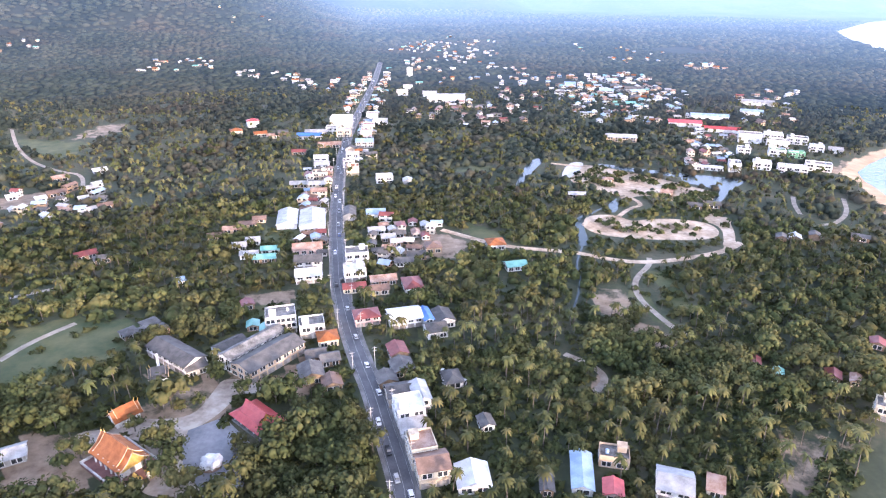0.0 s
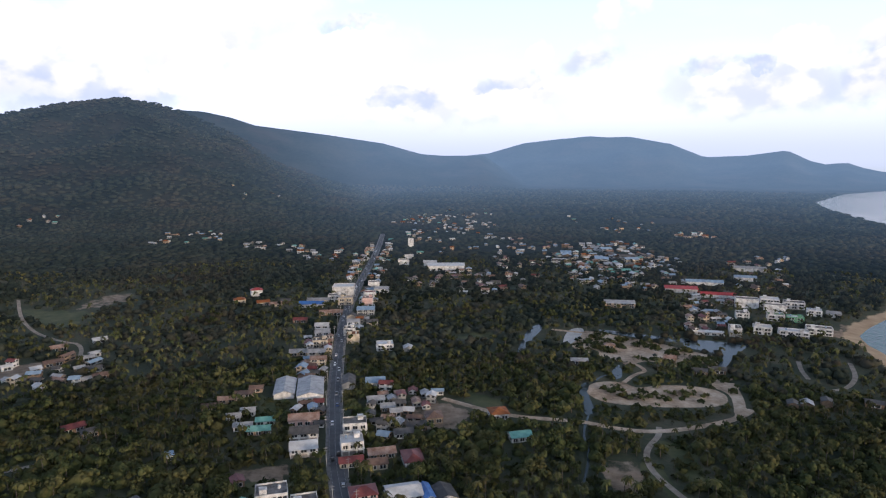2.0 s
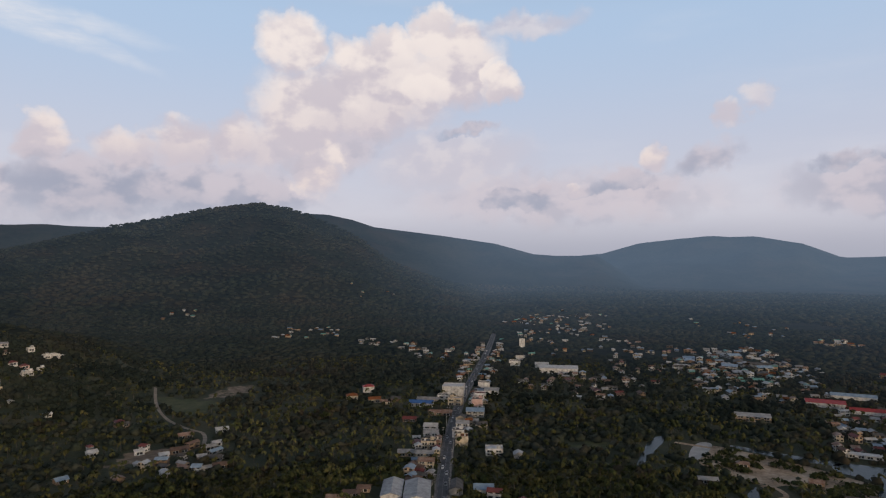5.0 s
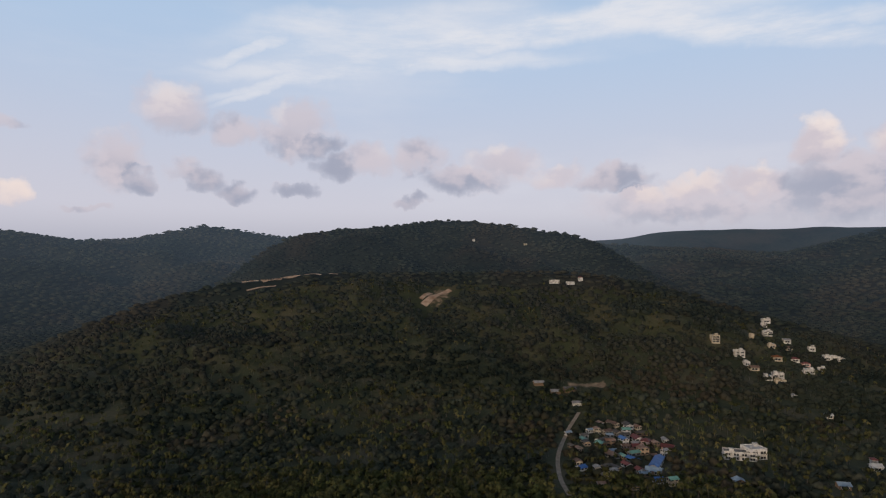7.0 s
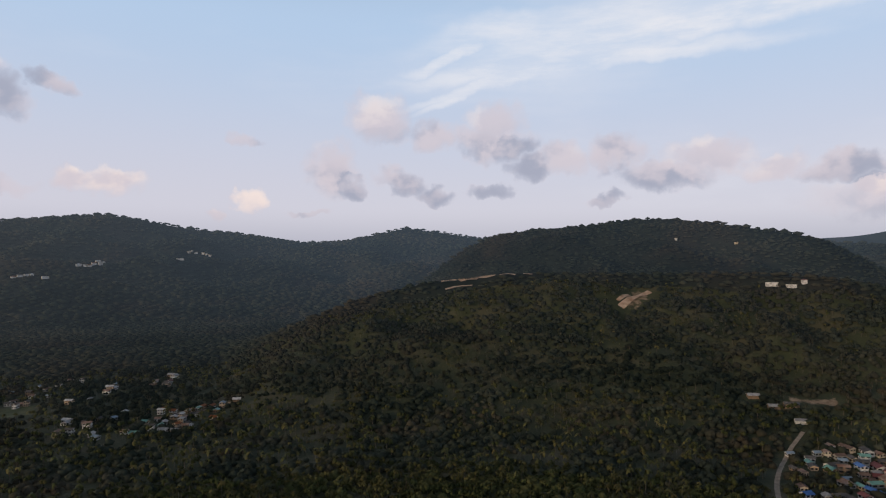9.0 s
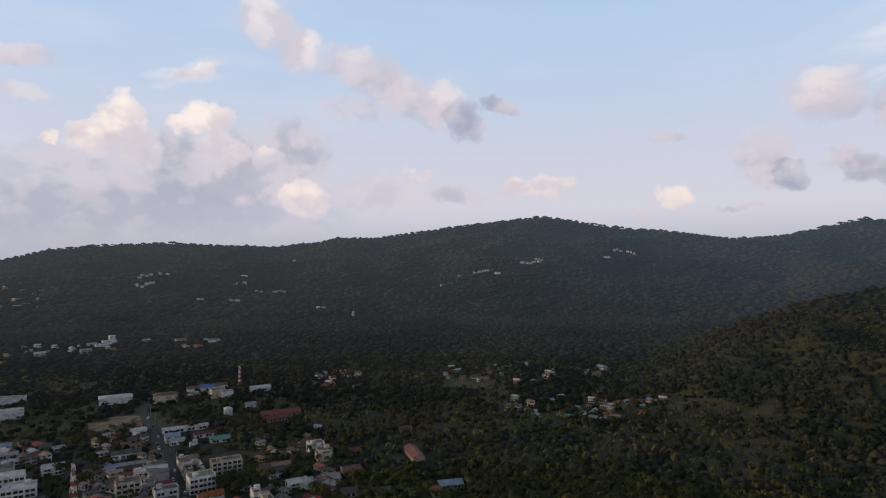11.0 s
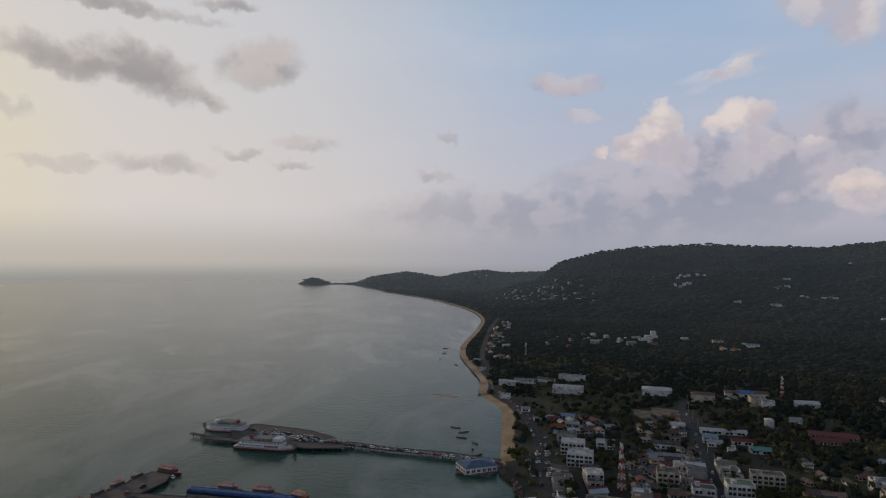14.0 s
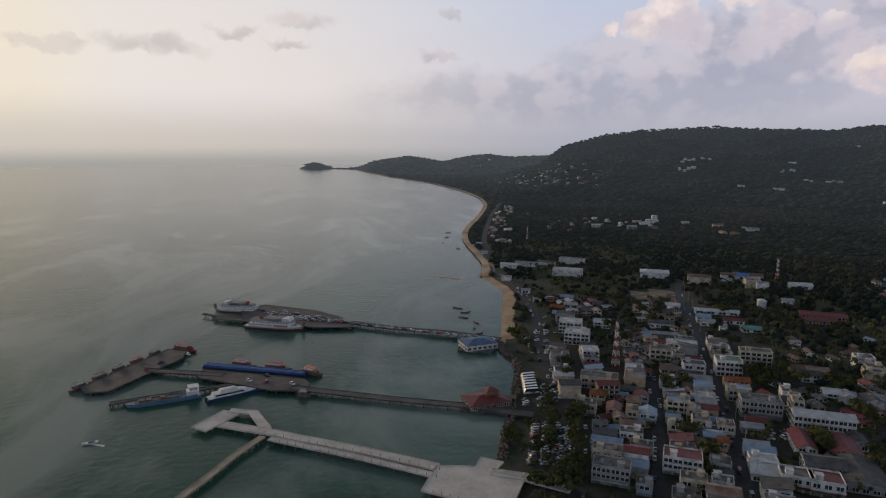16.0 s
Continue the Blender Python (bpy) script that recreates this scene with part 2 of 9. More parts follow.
PUFFS += [
    (143.0, 9.6, 4.1, 3.0, 0.62, 0.8, -10, 1.1, 0.8), (143.6, 6.7, 3.3, 2.6, 0.6, 0.7, -30, 1.1, 0.8), (156.5, 11.2, 1.9, 1.9, 0, 0.4, 0, 0.58, 1), (158.2, 9.8, 2.6, 1.4, 0.02, 0.5, 10, 0.64, 1),
    (161.4, 9.2, 0.6, 0.6, 0.05, 0.3, 0, 0.69, 1), (155.2, 9.3, 2.0, 1.9, 0.2, 0.7, 0, 0.81, 0.9), (149.8, 11.9, 2.6, 1.5, 0, 0.4, 12, 0.58, 1), (151.6, 11.0, 1.4, 0.8, 0.05, 0.4, 0, 0.69, 1),
    (148.7, 9.5, 2.1, 1.9, 0.15, 0.6, -30, 0.92, 0.9), (141.8, 5.3, 2.0, 1.7, 0.1, 0.4, -20, 0.81, 1),
]
PUFFS += [
    (145.1, 9.2, 1.5, 1.3, 0.25, 0.6, 0, 1, 0.8), (150.7, 15.4, 2.6, 0.7, 0.2, 0.5, 18, 1.1, 0.75), (164.5, 15.5, 2.9, 1.0, 0.4, 0.75, -6, 0.92, 0.9), (162.8, 12.6, 2.3, 0.6, 0.35, 0.5, 0, 1.1, 0.6),
    (120.0, 6.2, 3.0, 1.4, 0.2, 0.5, 0, 1, 0.9), (109.0, 4.8, 1.2, 1.0, 0.15, 0.4, 0, 0.92, 0.85), (128.2, 5.7, 3.6, 0.9, 0.55, 0.75, 0, 1.1, 0.7), (131.2, 7.7, 2.0, 0.7, 0.25, 0.5, 0, 1.1, 0.7),
    (134.8, 5.9, 5.5, 2.0, 0.45, 0.6, 0, 1.1, 0.6), (206.5, 15.3, 4.9, 1.5, 0.55, 0.9, -6, 1, 0.95),
]
PUFFS += [
    (201.1, 15.2, 5.1, 2.0, 0.6, 1, -18, 0.92, 1), (197.1, 13.8, 2.9, 1.0, 0.7, 1, -20, 1, 0.9), (191.6, 16.6, 3.8, 2.1, 0.5, 0.9, 10, 0.92, 0.95), (205.4, 19.7, 9.7, 0.7, 0.7, 0.9, 0, 1.1, 0.9),
    (194.7, 21.0, 2.9, 0.7, 0.7, 0.9, 0, 1.1, 0.9), (199.7, 7.8, 4.5, 0.9, 0.5, 0.75, -3, 1.1, 0.65), (193.2, 9.1, 2.1, 0.6, 0.55, 0.75, -6, 1.1, 0.65), (187.9, 9.8, 3.1, 0.8, 0.5, 0.75, 4, 1.1, 0.65),
    (207.2, 7.5, 3.1, 0.6, 0.6, 0.7, 0, 1.1, 0.6), (210.3, 11.4, 2.1, 0.8, 0.5, 0.7, -20, 1.1, 0.6),
]
PUFFS += [
    (189.4, 8.0, 2.0, 0.4, 0.6, 0.7, 0, 1.1, 0.7), (175.8, 7.3, 2.2, 0.6, 0.6, 0.8, -10, 1.1, 0.75), (175.2, 11.0, 1.2, 0.5, 0.5, 0.7, 0, 1.1, 0.6),
]
soft = wnoise(15.0, 4, 0.50, (1.0, 1.0, 1.4), 0.0)
toward = bearing(SUN_AZ, 35) * 0.035


def shifted_noise():
    m = wnode("ShaderNodeMapping")
    m.inputs["Scale"].default_value = (1.0, 1.0, 1.4)
    m.inputs["Location"].default_value = toward
    wlink(coord, m.inputs[0])
    n = wnode("ShaderNodeTexNoise")
    n.inputs["Scale"].default_value, n.inputs["Detail"].default_value, n.inputs["Roughness"].default_value = 15.0, 4, 0.5
    wlink(m.outputs[0], n.inputs["Vector"])
    return n.outputs[0]


under = shifted_noise()
mask, shade = None, wmath("ADD", 0.55, 0.0)
for az, el, wide, high, top, foot, tilt, softness, dense in PUFFS:
    v, r = woval(billow, az, el, wide, high, tilt)
    m = wrim(r, 1.16, softness, dense)
    own = wmath("MINIMUM", wmath("MULTIPLY", m, 2.5), 1.0)
    s = wmath("MULTIPLY_ADD", v, (top - foot) / 2, (top + foot) / 2)
    mask = m if mask is None else wmath("MAXIMUM", mask, m)
    shade = wmath("MULTIPLY_ADD", own, wmath("SUBTRACT", s, shade), shade)
relief = wmath("SUBTRACT", wramp(wmath("SUBTRACT", under, soft), -0.12, 0.12), 0.5)
shade = wmath("MULTIPLY_ADD", relief, 0.28, shade, clamp=True)
lit = wmix(wramp(UP, 0.03, 0.28), (1.06, 0.87, 0.78), (1.10, 0.97, 0.90))
middle = wmix(to_sun, (0.74, 0.66, 0.71), (0.80, 0.72, 0.66))
grey = wmix(to_sun, (0.40, 0.42, 0.53), (0.50, 0.46, 0.44))
cloud_tone = wmix(wramp(shade, 0.5, 1.0), wmix(wramp(shade, 0.0, 0.5), lit, middle), grey)
sky = wmix(wmath("MULTIPLY", mask, 0.95), clear, cloud_tone)
# haze: the sky melts into a band of grey-lilac over the horizon, and the far sea below it
band = wmix(to_sun, (0.50, 0.505, 0.59), (0.76, 0.69, 0.60))
sky = wmix(wmath("SUBTRACT", 1.0, wramp(DZ, -0.005, 0.085)), sky, band)
far_sea = wmix(to_sun, (0.42, 0.43, 0.45), (0.46, 0.445, 0.41))
sky = wmix(wramp(wmath("MULTIPLY", DZ, -1.0), 0.0, 0.031), sky, far_sea)
back = wnode("ShaderNodeBackground")
wlink(sky, back.inputs[0])
back.inputs[1].default_value = 0.95
wlink(back.outputs[0], wnode("ShaderNodeOutputWorld").inputs[0])

# ---- materials ----
def material(name, tones, scale=1.0, rough=0.8, bump=0.0, metal=0.0, spec=0.5, by="noise", fine=None, tint=0.0, per=0.0):
    """A surface whose colour runs over tones, a dark and a light one, by noise of that scale (cycles a metre) with a finer grain on top.
    tint: how far the vertex value 'tint' brightens or darkens a plant; per: spread from object to object."""
    m = bpy.data.materials.new(name)
    m.use_nodes = True
    nt = m.node_tree
    b = nt.nodes["Principled BSDF"]
    b.inputs["Roughness"].default_value, b.inputs["Metallic"].default_value = rough, metal
    b.inputs["Specular IOR Level"].default_value = spec
    geo = nt.nodes.new("ShaderNodeNewGeometry")
    n1, n2 = nt.nodes.new("ShaderNodeTexNoise"), nt.nodes.new("ShaderNodeTexNoise")
    for n, s, d in ((n1, scale, 5), (n2, fine or scale * 9, 3)):
        nt.links.new(geo.outputs["Position"], n.inputs["Vector"])
        n.inputs["Scale"].default_value, n.inputs["Detail"].default_value = s, d
    add = nt.nodes.new("ShaderNodeMath")
    add.operation = "MULTIPLY_ADD"
    add.inputs[1].default_value = 0.45
    nt.links.new(n2.outputs[0], add.inputs[0])
    sub = nt.nodes.new("ShaderNodeMath")
    sub.operation = "SUBTRACT"
    sub.inputs[1].default_value = 0.22
    nt.links.new(n1.outputs[0], sub.inputs[0])
    nt.links.new(sub.outputs[0], add.inputs[2])
    ramp = nt.nodes.new("ShaderNodeValToRGB")
    el = ramp.color_ramp.elements
    el[0].position, el[1].position = 0.32, 0.68
    el[0].color, el[1].color = (*tones[0], 1), (*tones[-1], 1)
    for i, c in enumerate(tones[1:-1]):
        e = el.new(0.32 + 0.36 * (i + 1) / (len(tones) - 1))
        e.color = (*c, 1)
    nt.links.new(add.outputs[0], ramp.inputs[0])
    out = ramp.outputs[0]

    def gain(value, spread):
        k = nt.nodes.new("ShaderNodeMapRange")
        k.inputs[3].default_value, k.inputs[4].default_value = 1 - spread, 1 + spread
        nt.links.new(value, k.inputs[0])
        s = nt.nodes.new("ShaderNodeVectorMath")
        s.operation = "SCALE"
        nt.links.new(out, s.inputs[0])
        nt.links.new(k.outputs[0], s.inputs["Scale"])
        return s.outputs[0]

    if tint:
        a = nt.nodes.new("ShaderNodeAttribute")
        a.attribute_name = "tint"
        out = gain(a.outputs["Fac"], tint)
        out = gain(geo.outputs["Random Per Island"], 0.08)
    if per:
        out = gain(nt.nodes.new("ShaderNodeObjectInfo").outputs["Random"], per)
    nt.links.new(out, b.inputs["Base Color"])
    if bump:
        bp = nt.nodes.new("ShaderNodeBump")
        bp.inputs["Strength"].default_value, bp.inputs["Distance"].default_value = 0.6, bump
        nt.links.new(add.outputs[0], bp.inputs["Height"])
        nt.links.new(bp.outputs[0], b.inputs["Normal"])
    return m


def ground_material():
    m = material("ground_cover", [(0.018, 0.027, 0.010), (0.034, 0.042, 0.016), (0.070, 0.064, 0.034)], 0.02, 0.95, 0.4, fine=0.3)
    nt = m.node_tree
    b = nt.nodes["Principled BSDF"]
    out = b.inputs["Base Color"].links[0].from_socket
    geo = [n for n in nt.nodes if n.type == "NEW_GEOMETRY"][0]
    for name, dark, light, scale in (("bare", (0.13, 0.088, 0.054), (0.30, 0.225, 0.155), 0.12), ("grass", (0.030, 0.048, 0.012), (0.094, 0.092, 0.034), 0.06),
                                     ("paved", (0.014, 0.014, 0.013), (0.050, 0.047, 0.042), 0.14), ("sand", (0.30, 0.20, 0.11), (0.48, 0.35, 0.21), 0.05)):
        a = nt.nodes.new("ShaderNodeAttribute")
        a.attribute_name = name
        n = nt.nodes.new("ShaderNodeTexNoise")
        n.inputs["Scale"].default_value, n.inputs["Detail"].default_value, n.inputs["Roughness"].default_value = scale, 9, 0.66
        nt.links.new(geo.outputs["Position"], n.inputs["Vector"])
        r = nt.nodes.new("ShaderNodeValToRGB")
        r.color_ramp.elements[0].color, r.color_ramp.elements[1].color = (*dark, 1), (*light, 1)
        r.color_ramp.elements[0].position, r.color_ramp.elements[1].position = 0.35, 0.65
        nt.links.new(n.outputs[0], r.inputs[0])
        e = nt.nodes.new("ShaderNodeMath")
        e.operation = "ADD"
        nt.links.new(a.outputs["Fac"], e.inputs[0])
        nt.links.new(n.outputs[0], e.inputs[1])
        k = nt.nodes.new("ShaderNodeMapRange")
        k.inputs[1].default_value, k.inputs[2].default_value = 0.9, 1.1
        nt.links.new(e.outputs[0], k.inputs[0])
        mx = nt.nodes.new("ShaderNodeMix")
        mx.data_type = "RGBA"
        nt.links.new(k.outputs[0], mx.inputs[0])
        nt.links.new(out, mx.inputs[6])
        nt.links.new(r.outputs[0], mx.inputs[7])
        out = mx.outputs[2]
    nt.links.new(out, b.inputs["Base Color"])
    return m


def water_material(name, dark, light, rough, wave, scale):
    m = material(name, [dark, light], 0.006, rough, 0.0, spec=0.15, fine=0.02)
    nt = m.node_tree
    b = nt.nodes["Principled BSDF"]
    b.inputs["IOR"].default_value = 1.33
    geo = [n for n in nt.nodes if n.type == "NEW_GEOMETRY"][0]
    n = nt.nodes.new("ShaderNodeTexNoise")
    n.inputs["Scale"].default_value, n.inputs["Detail"].default_value = scale, 4
    nt.links.new(geo.outputs["Position"], n.inputs["Vector"])
    bp = nt.nodes.new("ShaderNodeBump")
    bp.inputs["Strength"].default_value, bp.inputs["Distance"].default_value = 0.5, wave
    nt.links.new(n.outputs[0], bp.inputs["Height"])
    nt.links.new(bp.outputs[0], b.inputs["Normal"])
    if scale < 0.4:
        w = nt.nodes.new("ShaderNodeMapping")
        w.inputs["Scale"].default_value = (1.0, 0.45, 1.0)
        w.inputs["Rotation"].default_value = (0, 0, 0.5)
        nt.links.new(geo.outputs["Position"], w.inputs[0])
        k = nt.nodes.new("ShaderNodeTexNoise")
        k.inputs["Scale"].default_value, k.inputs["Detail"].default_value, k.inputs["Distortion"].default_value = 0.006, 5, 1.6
        nt.links.new(w.outputs[0], k.inputs["Vector"])
        q = nt.nodes.new("ShaderNodeMapRange")
        q.inputs[1].default_value, q.inputs[2].default_value, q.inputs[3].default_value, q.inputs[4].default_value = 0.52, 0.66, 0.62, 0.18
        nt.links.new(k.outputs[0], q.inputs[0])
        nt.links.new(q.outputs[0], bp.inputs["Strength"])
        silt = nt.nodes.new("ShaderNodeMix")
        silt.data_type = "RGBA"
        part_of = nt.nodes.new("ShaderNodeMapRange")
        part_of.inputs[1].default_value, part_of.inputs[2].default_value, part_of.inputs[4].default_value = 0.49, 0.64, 0.9
        nt.links.new(k.outputs[0], part_of.inputs[0])
        nt.links.new(part_of.outputs[0], silt.inputs[0])
        nt.links.new(b.inputs["Base Color"].links[0].from_socket, silt.inputs[6])
        silt.inputs[7].default_value = (0.17, 0.215, 0.18, 1)
        nt.links.new(silt.outputs[2], b.inputs["Base Color"])
    return m


GROUND = ground_material()
SEA = water_material("sea_water", (0.020, 0.072, 0.050), (0.052, 0.112, 0.082), 0.18, 0.62, 0.22)
POND = water_material("pond_water", (0.02, 0.030, 0.030), (0.035, 0.045, 0.045), 0.2, 0.03, 0.5)
YARD_SAND = material("swept_temple_sand", [(0.20, 0.16, 0.125), (0.31, 0.26, 0.21), (0.42, 0.37, 0.31)], 0.09, 0.95, 0.05, fine=0.5)
PARK_SAND = material("raked_pale_sand", [(0.21, 0.145, 0.09), (0.40, 0.295, 0.20), (0.56, 0.44, 0.32)], 0.06, 0.95, 0.05, fine=0.35)
ASPHALT = material("asphalt", [(0.068, 0.069, 0.074), (0.112, 0.112, 0.118)], 0.15, 0.85, 0.02)
SHOULDER = material("concrete_shoulder", [(0.10, 0.095, 0.09), (0.21, 0.20, 0.19)], 0.2, 0.9, 0.02)
SCAR = material("raw_orange_earth", [(0.26, 0.16, 0.10), (0.52, 0.39, 0.29)], 0.11, 0.95, 0.05)
DIRT = material("dirt_track", [(0.20, 0.16, 0.12), (0.34, 0.29, 0.23)], 0.2, 0.95, 0.05)
TOWN_ROAD = material("old_town_asphalt", [(0.024, 0.024, 0.025), (0.050, 0.049, 0.049)], 0.15, 0.85, 0.02)
TOWN_VERGE = material("oily_town_verge", [(0.024, 0.023, 0.021), (0.065, 0.061, 0.056)], 0.25, 0.9, 0.02)
PAINT = material("road_paint", [(0.16, 0.16, 0.15), (0.40, 0.40, 0.38)], 0.4, 0.7)
BARK = material("bark", [(0.045, 0.037, 0.029), (0.115, 0.098, 0.08)], 1.5, 0.95, 0.03)
LEAF = material("broad_leaf", [(0.028, 0.037, 0.014), (0.045, 0.053, 0.020), (0.076, 0.073, 0.029)], 0.05, 0.85, 0.0, spec=0.08, fine=0.4, tint=0.32, per=0.18)
PALM = material("palm_frond", [(0.030, 0.036, 0.013), (0.053, 0.056, 0.019), (0.098, 0.084, 0.030)], 0.06, 0.7, 0.0, spec=0.12, fine=0.5, tint=0.55, per=0.25)
# Cooler and greyer than the near leaves: slight haze in the base colour.
WOODS = material("plain_canopy", [(0.020, 0.027, 0.020), (0.035, 0.043, 0.032), (0.053, 0.055, 0.042)], 0.012, 0.9, 0.0, spec=0.05, fine=0.12, tint=0.35)


def dry_patches(m, scale, tone, share):
    """Mix stands of dry, brownish trees into a wood."""
    nt = m.node_tree
    b = nt.nodes["Principled BSDF"]
    geo = [n for n in nt.nodes if n.type == "NEW_GEOMETRY"][0]
    n = nt.nodes.new("ShaderNodeTexNoise")
    n.inputs["Scale"].default_value, n.inputs["Detail"].default_value, n.inputs["Roughness"].default_value = scale, 8, 0.62
    nt.links.new(geo.outputs["Position"], n.inputs["Vector"])
    k = nt.nodes.new("ShaderNodeMapRange")
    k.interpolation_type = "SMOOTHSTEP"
    k.inputs[1].default_value, k.inputs[2].default_value, k.inputs[4].default_value = 0.48, 0.68, share
    nt.links.new(n.outputs[0], k.inputs[0])
    mx = nt.nodes.new("ShaderNodeMix")
    mx.data_type = "RGBA"
    nt.links.new(k.outputs[0], mx.inputs[0])
    nt.links.new(b.inputs["Base Color"].links[0].from_socket, mx.inputs[6])
    mx.inputs[7].default_value = (*tone, 1)
    nt.links.new(mx.outputs[2], b.inputs["Base Color"])


dry_patches(WOODS, 0.006, (0.060, 0.043, 0.028), 0.7)
dry_patches(LEAF, 0.02, (0.084, 0.066, 0.028), 0.4)


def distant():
    """The backdrop of plain, hill and ridge far off: woods with evening haze put in as a bluish glow, stronger with
    distance and to the north.
    """
    m = material("distant_haze_glow", [(0.016, 0.022, 0.017), (0.027, 0.034, 0.026), (0.042, 0.044, 0.033)], 0.004, 0.95, 0.0, spec=0.03, fine=0.05, tint=0.24)
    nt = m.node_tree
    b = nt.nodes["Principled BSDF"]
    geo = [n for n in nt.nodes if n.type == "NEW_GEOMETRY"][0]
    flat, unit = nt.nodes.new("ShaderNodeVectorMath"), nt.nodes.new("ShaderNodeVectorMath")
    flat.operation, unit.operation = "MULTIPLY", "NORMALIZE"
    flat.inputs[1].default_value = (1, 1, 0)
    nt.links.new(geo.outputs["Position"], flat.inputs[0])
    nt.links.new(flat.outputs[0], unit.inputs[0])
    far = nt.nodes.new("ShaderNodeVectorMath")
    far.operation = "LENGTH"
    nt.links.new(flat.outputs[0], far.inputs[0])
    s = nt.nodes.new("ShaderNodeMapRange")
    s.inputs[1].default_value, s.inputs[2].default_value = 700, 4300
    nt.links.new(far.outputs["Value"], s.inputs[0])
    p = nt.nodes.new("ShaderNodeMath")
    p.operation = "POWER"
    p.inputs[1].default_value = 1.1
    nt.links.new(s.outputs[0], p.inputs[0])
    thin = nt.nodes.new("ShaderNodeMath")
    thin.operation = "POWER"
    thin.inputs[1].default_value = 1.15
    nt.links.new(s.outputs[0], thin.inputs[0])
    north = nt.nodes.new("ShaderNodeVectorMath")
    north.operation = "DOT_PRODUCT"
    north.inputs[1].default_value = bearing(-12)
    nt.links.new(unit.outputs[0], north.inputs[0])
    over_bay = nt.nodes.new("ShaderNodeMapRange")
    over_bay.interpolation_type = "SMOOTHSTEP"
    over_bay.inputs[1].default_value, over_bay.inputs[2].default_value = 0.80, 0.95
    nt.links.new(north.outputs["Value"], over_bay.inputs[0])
    haze_mix = nt.nodes.new("ShaderNodeMix")
    nt.links.new(over_bay.outputs[0], haze_mix.inputs[0])
    nt.links.new(p.outputs[0], haze_mix.inputs[2])
    nt.links.new(thin.outputs[0], haze_mix.inputs[3])
    # Weaker painted haze round bearing 35, so the hill there stays dark.
    toward_hill = nt.nodes.new("ShaderNodeVectorMath")
    toward_hill.operation = "DOT_PRODUCT"
    toward_hill.inputs[1].default_value = bearing(35)
    nt.links.new(unit.outputs[0], toward_hill.inputs[0])
    haze_cut = nt.nodes.new("ShaderNodeMapRange")
    haze_cut.interpolation_type = "SMOOTHSTEP"
    haze_cut.inputs[1].default_value, haze_cut.inputs[2].default_value, haze_cut.inputs[3].default_value, haze_cut.inputs[4].default_value = 0.86, 0.985, 1.0, 0.40
    nt.links.new(toward_hill.outputs["Value"], haze_cut.inputs[0])
    haze_glow = nt.nodes.new("ShaderNodeMath")
    haze_glow.operation = "MULTIPLY"
    nt.links.new(haze_mix.outputs[0], haze_glow.inputs[0])
    nt.links.new(haze_cut.outputs[0], haze_glow.inputs[1])
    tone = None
    for az, lo, hi, haze_tone in ((190, -0.1, 0.75, (0.058, 0.066, 0.076)), (-10, 0.34, 0.87, (0.092, 0.130, 0.186))):
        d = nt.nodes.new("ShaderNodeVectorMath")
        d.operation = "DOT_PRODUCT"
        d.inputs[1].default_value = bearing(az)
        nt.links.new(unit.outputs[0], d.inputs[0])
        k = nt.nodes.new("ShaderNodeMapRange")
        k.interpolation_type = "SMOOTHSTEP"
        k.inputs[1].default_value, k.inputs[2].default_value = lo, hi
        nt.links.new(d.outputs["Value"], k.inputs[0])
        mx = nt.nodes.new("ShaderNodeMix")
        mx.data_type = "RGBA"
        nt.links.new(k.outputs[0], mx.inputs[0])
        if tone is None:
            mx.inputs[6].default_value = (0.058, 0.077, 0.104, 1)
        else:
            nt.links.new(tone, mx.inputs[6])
        mx.inputs[7].default_value = (*haze_tone, 1)
        tone = mx.outputs[2]
    dry_patches(m, 0.0045, (0.050, 0.039, 0.029), 0.5)
    # The haze is emission on the land itself; nothing here is a lamp.
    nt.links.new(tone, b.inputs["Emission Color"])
    nt.links.new(haze_glow.outputs[0], b.inputs["Emission Strength"])
    return m


HAZE_BACKDROP = distant()

# ---- the lie of the land ----
def part(name, bm, mat, parent=None, label=""):
    """Link a bmesh as one mesh object under a thing or a part."""
    me = bpy.data.meshes.new(name)
    bm.to_mesh(me)
    bm.free()
    me.materials.append(mat)
    ob = new(name, me)
    ob.parent = parent
    if label:
        ob["label"] = label
    return ob


# the shore, from the headland past the town and the camera to the far bay
SHORE = [(596, -4008), (386, -3999), (240, -3908), (25, -2994), (-140, -2596), (-241, -2050), (-248, -1692), (-179, -1364), (-131, -1181),
         (-111, -1040), (-115, -902), (-118, -815), (-103, -744), (-117, -668), (-102, -586), (-89, -516), (-78, -466), (-87, -430), (-75, -379),
         (-61, -339), (-52, -305), (-46, -288), (-50, -262), (-30, -200), (40, -90), (140, 60), (240, 250), (312, 388), (330, 428), (350, 470),
         (359, 505), (361, 530), (371, 556), (396, 582), (432, 612)]
SHORE_FAR = [(480, 650), (620, 800), (880, 1150), (1030, 1440), (1050, 1522), (1090, 1700), (1147, 1883), (1284, 2229), (1706, 2738), (2026, 2970), (2800, 3300), (4990, 4200),
             (4990, 6000), (-6000, 6000), (-6000, -4950), (-900, -4950), (-200, -4500), (240, -4150), (600, -4110)]
LAND = np.array(SHORE + SHORE_FAR, float)


def inside(poly, x, y):
    poly = np.asarray(poly, float)
    r = np.zeros(x.shape, bool)
    for (x0, y0), (x1, y1) in zip(poly, np.roll(poly, -1, 0)):
        if y0 == y1:
            continue
        c = (y0 > y) != (y1 > y)
        r ^= c & (x < (x1 - x0) * (y - y0) / (y1 - y0) + x0)
    return r


